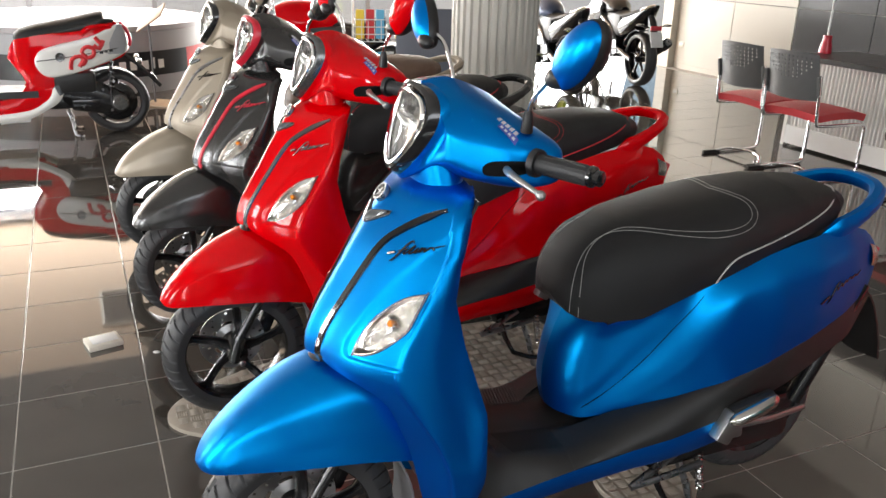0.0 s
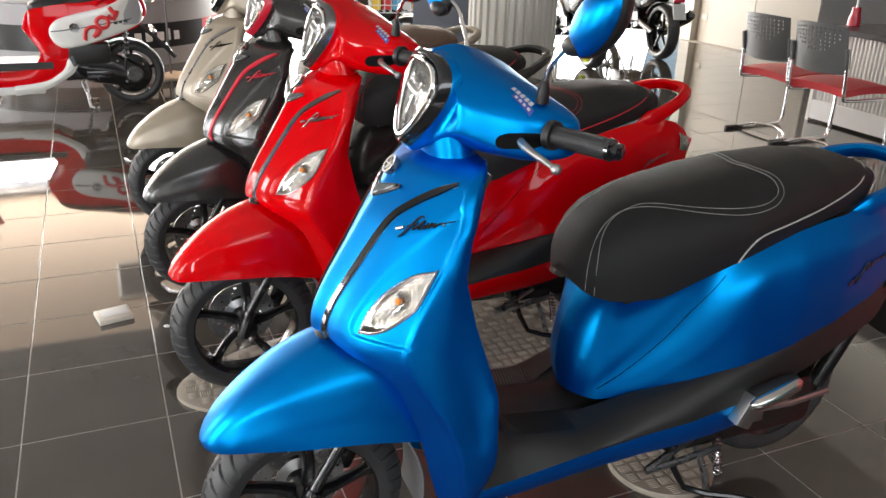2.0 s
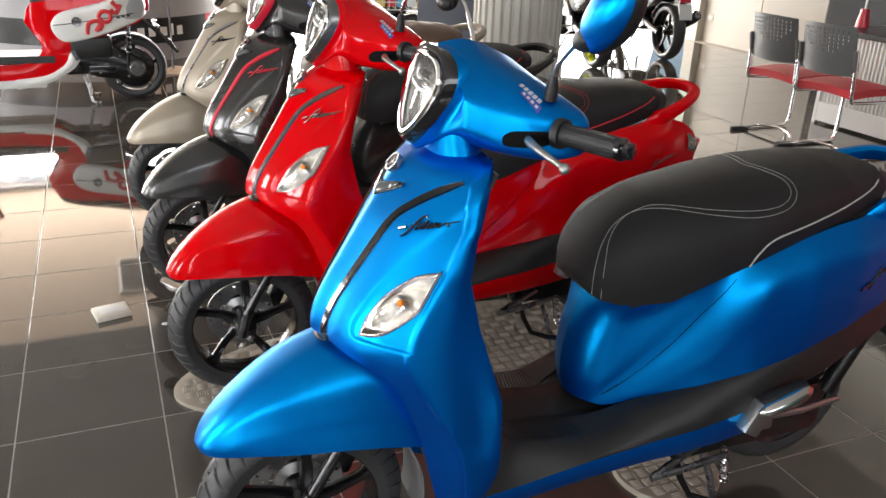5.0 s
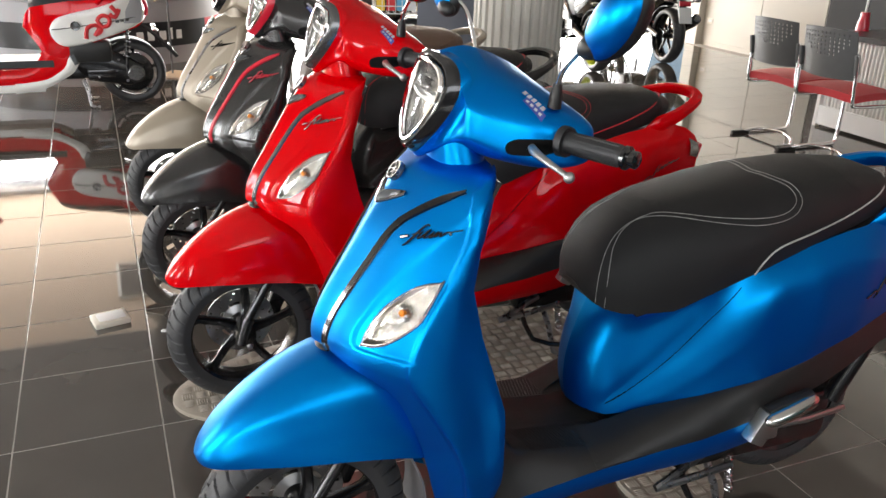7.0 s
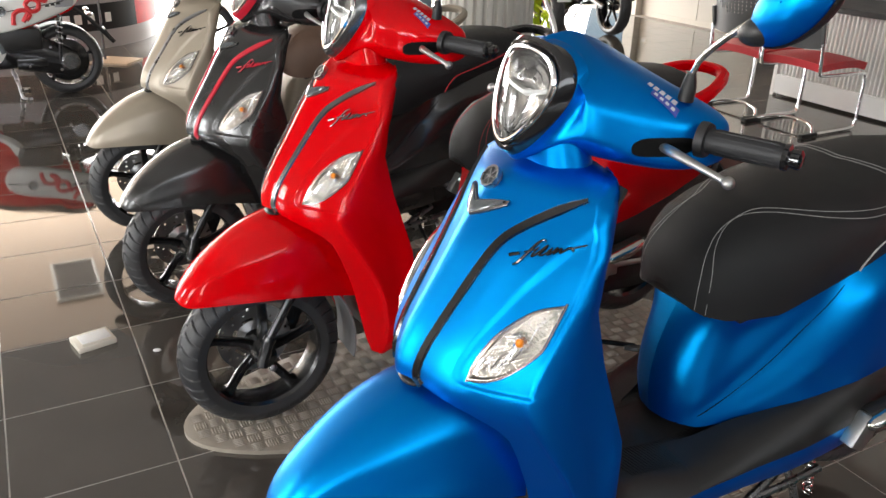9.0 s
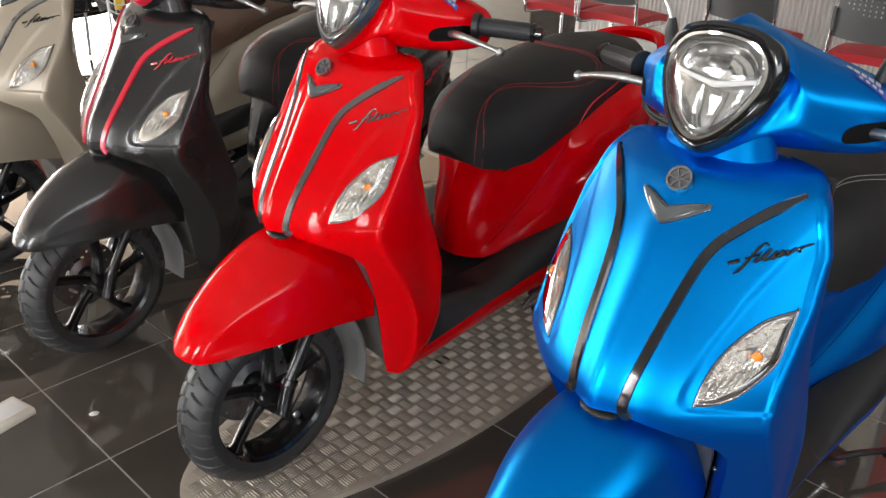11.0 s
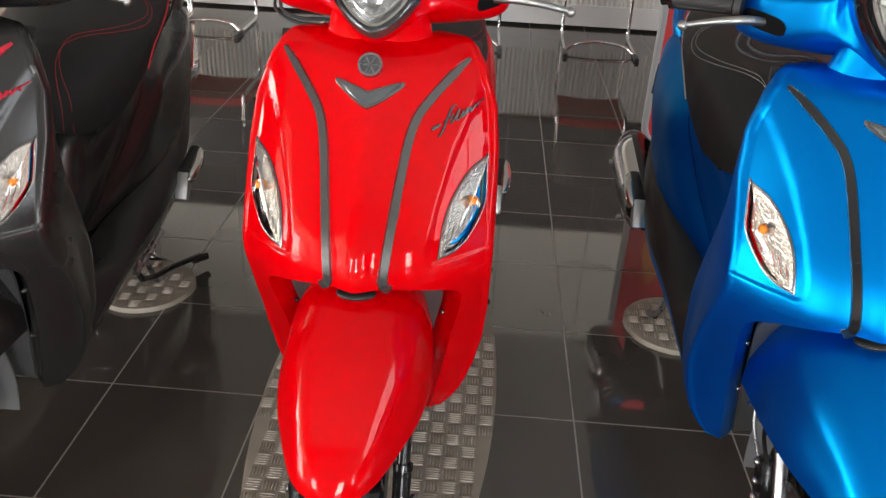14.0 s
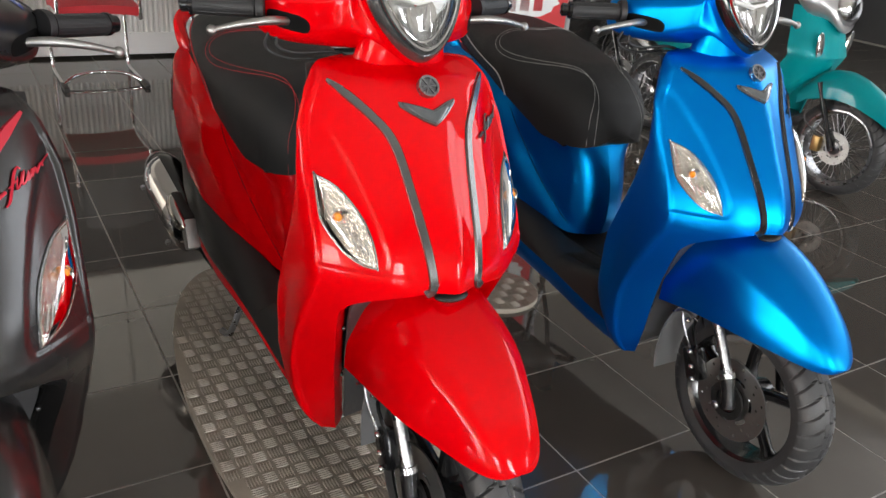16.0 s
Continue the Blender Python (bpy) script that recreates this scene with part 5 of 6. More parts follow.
# chairs in front of the desk
def chair():
    c = thing("chair", Matrix.Identity(4), "chrome visitor chair with red vinyl seat and perforated grey back", "chair", "chairs at the desk")
    bm = B()
    rows = []
    for u in np.linspace(0, 1, 11):
        rows.append([(-0.02 + 0.46 * u, y, 0.425 + 0.014 * math.cos(y / 0.22 * 1.5) + 0.014 * math.sin(math.pi * u) - 0.03 * max(0, u - 0.8) * 5 * 0.4) for y in np.linspace(-0.225, 0.225, 9)])
    sheet(bm, rows, 0.05)
    part("seat", bm, CHAIR_RED, c)
    # perforated back: a sheet with real holes
    bm = B()
    nu, nv = 41, 25
    P = np.empty((nv, nu, 3))
    for j in range(nv):
        for i in range(nu):
            y, t = (i / (nu - 1) - 0.5), j / (nv - 1)
            P[j, i] = (-0.030 - 0.055 * t - 0.05 * (1 - (2 * y) ** 2), y * (0.43 - 0.02 * t), 0.575 + 0.30 * t + 0.02 * (1 - (2 * y) ** 2) * (t - 0.5))
    vf = [[bm.verts.new(P[j, i]) for i in range(nu)] for j in range(nv)]
    vb = [[bm.verts.new(P[j, i] - np.array([0.008, 0, 0])) for i in range(nu)] for j in range(nv)]
    hole = lambda i, j: 10 < j < nv - 2 and j % 2 == 1 and 2 < i < nu - 3 and i % 3 == 1 and abs(i - nu // 2) < 5 + (j - 10) * 2.2
    for j in range(nv - 1):
        for i in range(nu - 1):
            if hole(i, j):
                continue
            bm.faces.new((vf[j][i], vf[j][i + 1], vf[j + 1][i + 1], vf[j + 1][i]))
            bm.faces.new((vb[j][i], vb[j + 1][i], vb[j + 1][i + 1], vb[j][i + 1]))
            for dj, di, q in ((0, -1, ((j, i), (j + 1, i))), (0, 1, ((j, i + 1), (j + 1, i + 1))), (-1, 0, ((j, i), (j, i + 1))), (1, 0, ((j + 1, i), (j + 1, i + 1)))):
                jj, ii = j + dj, i + di
                if not (0 <= jj < nv - 1 and 0 <= ii < nu - 1) or hole(ii, jj):
                    (j0, i0), (j1, i1) = q
                    bm.faces.new((vf[j0][i0], vf[j1][i1], vb[j1][i1], vb[j0][i0]))
    part("backrest", bm, CHAIR_BACK, c, "", False)
    for sg in (1, -1):
        bm = B()
        tube(bm, [(-0.068, 0.222 * sg, 0.74), (-0.050, 0.224 * sg, 0.62), (-0.040, 0.228 * sg, 0.50), (-0.03, 0.230 * sg, 0.43), (0.02, 0.230 * sg, 0.405), (0.40, 0.230 * sg, 0.395), (0.455, 0.230 * sg, 0.375), (0.465, 0.230 * sg, 0.32), (0.465, 0.23 * sg, 0.10), (0.45, 0.23 * sg, 0.03), (0.40, 0.23 * sg, 0.014), (0.22, 0.23 * sg, 0.013), (-0.05, 0.23 * sg, 0.013)], 0.0115, 10)
        frame_side = part("side_frame", bm, CHROME, c)
        part("foot_pad", box(B(), (-0.02, 0.23 * sg, 0.0135), (0.16, 0.030, 0.027), 0.006), BLACK_PLASTIC, frame_side)
        part("arm_bracket", box(B(), (-0.058, 0.221 * sg, 0.675), (0.035, 0.022, 0.13), 0.006, pose(0, 0, 0, 0, -12, 0)), CHAIR_BACK, c)
    bm = B()
    tube(bm, [(0.02, -0.23, 0.02), (0.10, -0.15, 0.05), (0.13, 0.0, 0.062), (0.10, 0.15, 0.05), (0.02, 0.23, 0.02)], 0.0105, 10)
    part("floor_hoop", bm, CHROME, c)
    return c
ch = chair()
ch.matrix_world = RP(4.59, 4.53)
for a, b, turn in ((4.57, 4.03, 1.5), (4.68, 3.12, -2), (4.60, 2.31, 1), (4.63, 1.42, -1)):
    copy_thing(ch, RP(a, b, 0, turn))

# chequered plates under the scooters
PLATE = material("chequer_steel", (0.33, 0.288, 0.236), 0.5, 0.15, 0, 0.25, 14, 0.15, 120, spec=0.4)
# ribs a little paler than the sheet they stand on
RIB_STEEL = material("pale_rib_steel", (0.42, 0.37, 0.31), 0.45, 0.15, 0, 0.2, 14, spec=0.4)
def plate(m, ax, by, label):
    p = thing("chequer_plate", m, label, "floor plate")
    bm = B()
    rows = []
    for k, z in ((0.05, 0.016), (0.985, 0.016), (1.0, 0.013), (1.0, 0.0)):
        rows.append([(ax * k * math.cos(q), by * k * math.sin(q), z) for q in np.linspace(0, 2 * math.pi, 72, endpoint=False)])
    add_grid(bm, rows, True)
    part("sheet", bm, PLATE, p)
    bm = B()
    step = 0.0400
    for i in range(-24, 25):
        for j in range(-9, 10):
            cx, cy = i * step, j * step
            if (cx / (ax - 0.014)) ** 2 + (cy / (by - 0.014)) ** 2 > 1:
                continue
            turn = (i + j) % 2
            for k in range(5):
                o = (k - 2) * 0.0074
                l = 0.0180
                w, lo, hi = 0.0024, [], []
                for x, y in ((-l, 0), (-0.4 * l, w), (0.4 * l, w), (l, 0), (0.4 * l, -w), (-0.4 * l, -w)):
                    for ring, s, z in ((lo, 1.0, 0.0161), (hi, 0.5, 0.0190)):
                        gx, gy = (x * s, o + y * s) if not turn else (o + y * s, x * s)
                        ring.append(bm.verts.new((cx + gx, cy + gy, z)))
                bm.faces.new(hi)
                for e in range(6):
                    bm.faces.new((lo[e], lo[(e + 1) % 6], hi[(e + 1) % 6], hi[e]))
    ribs = part("raised_ribs", bm, RIB_STEEL, p, "", False)
    ribs["kind"] = "stuff"
    return p
def flat(m):
    """The same place and heading on the floor."""
    return Matrix.Translation((m.translation.x, m.translation.y, 0)) @ Matrix.Rotation(m.to_euler().z, 4, "Z")
plate(flat(RED_AT) @ pose(-0.655, -0.022, 0), 0.885, 0.305, "oval chequered steel plate under the red scooter")
for at in (BLUE_AT, BLACK_AT, BEIGE_AT):
    plate(flat(at) @ pose(-1.035, -0.075 if at is BLUE_AT else 0.10, 0), 0.15, 0.15, "round chequered steel plate under a scooter's stand")

# floor box and hatch
fb = thing("floor_box", Matrix.Translation((-1.265, 2.735, 0)) @ Matrix.Rotation(radians(38), 4, "Z"), "ivory floor socket box on the tiles", "floor socket")
part("housing", box(B(), (0, 0, 0.011), (0.125, 0.10, 0.022), 0.006), IVORY, fb)
part("lid", box(B(), (0.004, 0.0, 0.0235), (0.095, 0.062, 0.004), 0.0015), WHITE_FLAT, fb)
scrap = part("paper_scrap", ball(B(), (0, 0, 0.004), (0.014, 0.010, 0.004), 8), WHITE_FLAT)
scrap.matrix_world = Matrix.Translation((-1.04, 2.68, 0))
tagged(scrap, "tiny white paper scrap on the tiles", "litter")

# ---------------------------------------------------------------- other vehicles and stands
def retro_scooter():
    """Origin under the rear axle; x ahead."""
    t = thing("retro_scooter", Matrix.Translation((-2.68, 6.36, 0)) @ Matrix.Rotation(radians(-155), 4, "Z"), "red and white retro scooter with a side luggage panel", "scooter")
    wheel("rear_wheel", t, Vector((-0.03, 0, 0.245)), 0.245, None, 0.058)
    HI = [(-0.16, 0.72), (-0.13, 0.80), (-0.08, 0.845), (0.0, 0.865), (0.10, 0.835), (0.33, 0.795), (0.50, 0.77), (0.63, 0.742), (0.675, 0.69), (0.698, 0.61)]
    LO = [(-0.16, 0.66), (-0.10, 0.60), (0.05, 0.55), (0.20, 0.50), (0.30, 0.462), (0.38, 0.43), (0.42, 0.385), (0.45, 0.33), (0.56, 0.325), (0.60, 0.455), (0.65, 0.535), (0.698, 0.60)]
    def side_half(x):
        return float(np.interp(x, [-0.16, -0.13, -0.05, 0.1, 0.40, 0.55, 0.65, 0.698], [0.05, 0.10, 0.145, 0.175, 0.178, 0.16, 0.11, 0.05]))
    for sg in (1, -1):
        def flank(x, k):
            zl, zh = lerp_table(LO, x, 1), lerp_table(HI, x, 1)
            return (x, side_half(x) * (0.86 + 0.14 * math.sin(math.pi * (0.1 + 0.85 * k))) * sg, zl + (zh - zl) * k)
        rows = [[flank(x, k) for x in np.linspace(-0.16, 0.698, 48)] for k in np.linspace(0, 1, 14)]
        part("body_side", sheet(B(), rows, -0.004 * sg), PAINT_RED, t)
        shape = spline([(0.516, 0.585, 0), (0.49, 0.51, 0), (0.426, 0.470, 0), (0.31, 0.480, 0), (0.19, 0.512, 0), (0.03, 0.565, 0), (-0.11, 0.625, 0), (-0.158, 0.675, 0), (-0.145, 0.77, 0), (-0.095, 0.845, 0), (-0.03, 0.825, 0), (0.08, 0.777, 0), (0.18, 0.745, 0), (0.36, 0.705, 0), (0.473, 0.662, 0)], 4, True)
        def side_y(x, out):
            return (side_half(x) + out) * sg
        bm = B()
        rows = []
        for r, o in ((0.02, 0.020), (0.5, 0.020), (0.85, 0.018), (0.95, 0.014), (1.0, 0.004), (1.0, -0.03)):
            rows.append([(0.17 + (x - 0.17) * r, side_y(0.17 + (x - 0.17) * r, o), 0.64 + (z - 0.64) * r) for x, z, _ in shape])
        add_grid(bm, rows, True)
        panel = part("white_panel", bm, PAINT_WHITE, t)
        part("panel_line", tube(B(), [(x, side_y(x, 0.020), 0.592 + 0.16 * max(0.0, 0.5 - x) ** 1.2) for x in np.linspace(-0.10, 0.50, 12)], 0.0035, 6), GREY_TRIM, panel)
        bm = lathe(B(), [(0.0, 0.004), (0.026, 0.004), (0.033, 0.006), (0.033, -0.004)], 24, "y", (0, 0, 0))
        bmesh.ops.transform(bm, matrix=Matrix.Translation((0.34, side_y(0.34, 0.021), 0.618)), verts=bm.verts)
        part("round_badge", bm, GREY_TRIM, panel)
        for k in range(3):
            part("printed_bar", box(B(), (0.05 - 0.035 * k, side_y(0.05 - 0.035 * k, 0.0205), 0.645 + 0.006 * k), (0.026, 0.003, 0.018)), GREY_TRIM, panel)
        # bold slanting strokes of a red mark that climbs across the panel
        def strokes(pts, closed=False):
            bm = B()
            tube(bm, [(x, side_y(x, 0.0165), z) for x, z in pts], 0.0165, 6, closed, 3 if closed else 2)
            return bm
        part("red_graphic", strokes([(0.275, 0.525), (0.262, 0.598), (0.205, 0.622), (0.165, 0.588), (0.195, 0.555)]), RED_FLAT, panel)
        part("red_graphic", strokes([(0.215, 0.545), (0.175, 0.605)]), RED_FLAT, panel)
        part("red_graphic", strokes([(0.185, 0.655), (0.150, 0.690), (0.105, 0.675), (0.110, 0.625), (0.155, 0.610)], True), RED_FLAT, panel)
        part("red_graphic", strokes([(0.100, 0.700), (0.060, 0.675), (0.028, 0.735)]), RED_FLAT, panel)
        part("red_graphic", strokes([(0.085, 0.760), (0.050, 0.715)]), RED_FLAT, panel)
        # grey tail piece and lamp round the panel's rear end
        rows = []
        for a in np.linspace(0, 1, 9).tolist():
            z0 = 0.63 + 0.215 * a
            rows.append([(x0, side_y(x0, 0.024 if k else 0.016), z0) for k, x0 in enumerate((-0.02 + 0.05 * (1 - a) - 0.06 * a, -0.06 - 0.02 * a, -0.115 - 0.02 * math.sin(math.pi * a)))])
        part("tail_trim", sheet(B(), rows, 0.003), GREY_DESK, t)
        part("tail_lamp", tube(B(), [(-0.162, 0.075 * sg, 0.68), (-0.168, 0.085 * sg, 0.74), (-0.150, 0.095 * sg, 0.80), (-0.115, 0.11 * sg, 0.838)], 0.014, 8), RED_TRIM, t)
        part("tail_grip", tube(B(), [(0.18, 0.165 * sg, 0.768), (0.135, 0.168 * sg, 0.815), (0.06, 0.16 * sg, 0.835), (-0.03, 0.15 * sg, 0.832), (0.0, 0.155 * sg, 0.795)], [0.016, 0.02, 0.018, 0.018, 0.010], 8), PAINT_RED, t)
        # white L-shaped trim that sweeps down into the sill
        up = spline([(0.80, 0.205, 0), (0.66, 0.218, 0), (0.547, 0.245, 0), (0.45, 0.315, 0), (0.415, 0.385, 0), (0.335, 0.445, 0)], 4)
        low = spline([(0.80, 0.130, 0), (0.68, 0.145, 0), (0.58, 0.170, 0), (0.455, 0.235, 0), (0.375, 0.295, 0), (0.310, 0.425, 0)], 4)
        rows = [[(a[0] + (b[0] - a[0]) * k, (0.165 + 0.012 * math.sin(math.pi * k)) * sg, a[1] + (b[1] - a[1]) * k) for k in np.linspace(0, 1, 6)] for a, b in zip(up, low)]
        part("lower_trim", sheet(B(), rows, 0.012 * sg), PAINT_WHITE, t)
        part("trim_window", box(B(), (0.378, 0.179 * sg, 0.370), (0.032, 0.006, 0.075), 0.003, pose(0, 0, 0, 0, 22, 0)), CHEVRON, t)
        # red sill between the body and the trim
        rows = []
        for x in np.linspace(0.42, 1.12, 18):
            hi, lo = np.interp(x, [0.42, 0.50, 0.56, 0.60, 0.66, 0.75, 1.12], [0.43, 0.455, 0.46, 0.40, 0.325, 0.305, 0.30]), np.interp(x, [0.42, 0.46, 0.56, 0.66, 0.80, 1.12], [0.36, 0.30, 0.236, 0.212, 0.198, 0.19])
            rows.append([(x, (0.166 - 0.02 * k * k) * sg, lo + (hi - lo) * k) for k in np.linspace(0, 1, 6)])
        part("sill_cover", sheet(B(), rows, 0.01 * sg), PAINT_RED, t)
    rows = []
    for x, w, zt, zl in ((0.005, 0.06, 0.915, 0.88), (0.02, 0.115, 0.935, 0.875), (0.12, 0.14, 0.918, 0.848), (0.24, 0.15, 0.890, 0.815), (0.33, 0.15, 0.872, 0.795), (0.48, 0.145, 0.845, 0.768), (0.59, 0.12, 0.812, 0.745), (0.64, 0.06, 0.775, 0.735)):
        rows.append(np.array([(x, w * math.sin(q), zl + (zt - zl) * max(0, math.cos(q)) ** 0.5) for q in np.linspace(-math.pi / 2, math.pi / 2, 17)]).ravel())
    bm = B()
    add_grid(bm, spline(rows, 4).reshape(-1, 17, 3))
    part("seat", bm, SEAT_BLACK, t)
    part("seat_strip", tube(B(), [(0.36, 0.145, 0.79), (0.18, 0.152, 0.825), (0.02, 0.142, 0.868), (-0.06, 0.11, 0.872)], [0.012, 0.022, 0.022, 0.012], 8), BLACK_PLASTIC, t)
    rows = [[(x, y, 0.30 + 0.02 * abs(y) / 0.17 + max(0, x - 1.05) * 0.9) for y in np.linspace(-0.17, 0.17, 7)] for x in np.linspace(0.52, 1.15, 10)]
    part("floorboard", sheet(B(), rows, 0.05), BLACK_PLASTIC, t)
    rows = []
    for z in np.linspace(0.25, 0.98, 12):
        rows.append([(1.20 + 0.16 * (1 - abs(z - 0.45)) - 0.12 * (y / 0.2) ** 2 - 0.16 * max(0, z - 0.6), y, z) for y in np.linspace(-0.2, 0.2, 9)])
    part("leg_shield", sheet(B(), rows, 0.02), PAINT_RED, t)
    part("lower_body", box(B(), (0.85, 0, 0.245), (0.60, 0.31, 0.075), 0.02), PAINT_RED, t)
    part("lower_skirt", box(B(), (0.90, 0, 0.165), (0.60, 0.31, 0.06), 0.01), PAINT_WHITE, t)
    wheel("front_wheel", t, Vector((1.27, 0, 0.24)), 0.236, None, 0.052)
    bm = B()
    rows = [[(0.262 * math.cos(q) + 1.27, y, 0.24 + 0.275 * math.sin(q)) for y in np.linspace(-0.075, 0.075, 7)] for q in np.linspace(0.2, 2.6, 14)]
    part("front_fender", sheet(bm, rows, 0.006), PAINT_RED, t)
    bm = B()
    rows = []
    for x, zc, h in ((0.36, 0.34, 0.06), (0.29, 0.325, 0.125), (0.12, 0.30, 0.130), (0.0, 0.265, 0.110), (-0.10, 0.25, 0.06)):
        rows.append([(x, 0.10 + 0.055 * math.cos(q), zc + h * math.sin(q)) for q in np.linspace(0, 2 * math.pi, 18, endpoint=False)])
    add_grid(bm, rows, True, False, True)
    box(bm, (0.36, 0.0, 0.30), (0.22, 0.2, 0.18), 0.03)
    engine = part("engine", bm, BLACK_ALLOY, t)
    part("crankcase", box(B(), (0.20, 0.145, 0.255), (0.20, 0.03, 0.07), 0.014), DARK_GLOSS, engine)
    for x, z in ((0.30, 0.40), (0.22, 0.235), (0.07, 0.36), (0.02, 0.20)):
        part("bolt", ball(B(), (x, 0.153, z), 0.010, 8), STEEL, engine)
    part("gear_hub", lathe(B(), [(0.0, 0.165), (0.05, 0.165), (0.066, 0.15), (0.066, 0.05)], 24, "y", (-0.045, 0, 0.25)), GREY_TRIM, t)
    part("drum_cover", lathe(B(), [(0.0, 0.045), (0.13, 0.045), (0.15, 0.03), (0.15, 0.0)], 36, "y", (-0.03, 0, 0.245)), BLACK_ALLOY, t)
    bm = B()
    rows = [[(0.268 * math.cos(q), y, 0.24 + 0.268 * math.sin(q)) for y in np.linspace(-0.07, 0.07, 7)] for q in np.linspace(0.5, 2.3, 14)]
    part("rear_hugger", sheet(bm, rows, 0.005), RUBBER, t)
    bm = B()
    tube(bm, [(0.02, 0.15, 0.25), (-0.02, 0.135, 0.66)], 0.012, 8, n=1)
    part("rear_shock", bm, BLACK_ALLOY, t)
    bm = B()
    tube(bm, [(-0.015 + 0.02 * q / 40 + 0.021 * math.cos(q), 0.141 + 0.021 * math.sin(q), 0.62 - 0.24 * q / 40) for q in np.linspace(0, 40, 120)], 0.004, 5, n=1)
    part("shock_spring", bm, STEEL, t)
    bm = B()
    box(bm, (0.26, 0.06, 0.42), (0.30, 0.24, 0.16), 0.04)
    part("air_box", bm, BLACK_PLASTIC, t)
    bm = B()
    tube(bm, [(-0.10, 0.0, 0.62), (-0.22, 0.0, 0.52), (-0.37, 0, 0.35)], 0.016, 8)
    box(bm, (-0.33, 0, 0.42), (0.012, 0.13, 0.08), 0.003, pose(0, 0, 0, 0, 30, 0))
    part("plate_holder", bm, BLACK_PLASTIC, t)
    for sg in (1, -1):
        bm = B()
        tube(bm, [(-0.20, 0.02 * sg, 0.55), (-0.21, 0.11 * sg, 0.57)], 0.006, 6, n=1)
        ball(bm, (-0.215, 0.14 * sg, 0.575), (0.02, 0.035, 0.016), 10)
        part("rear_indicator", bm, REFLECTOR, t)
    bm = B()
    for sg in (1, -1):
        tube(bm, [(0.34, 0.08 * sg, 0.20), (0.31, 0.13 * sg, 0.10), (0.30, 0.16 * sg, 0.02), (0.24, 0.17 * sg, 0.012)], 0.010, 8, n=2)
    tube(bm, [(0.31, -0.13, 0.10), (0.31, 0.13, 0.10)], 0.008, 8, n=1)
    part("centre_stand", bm, STEEL, t)
    return t
retro_scooter()

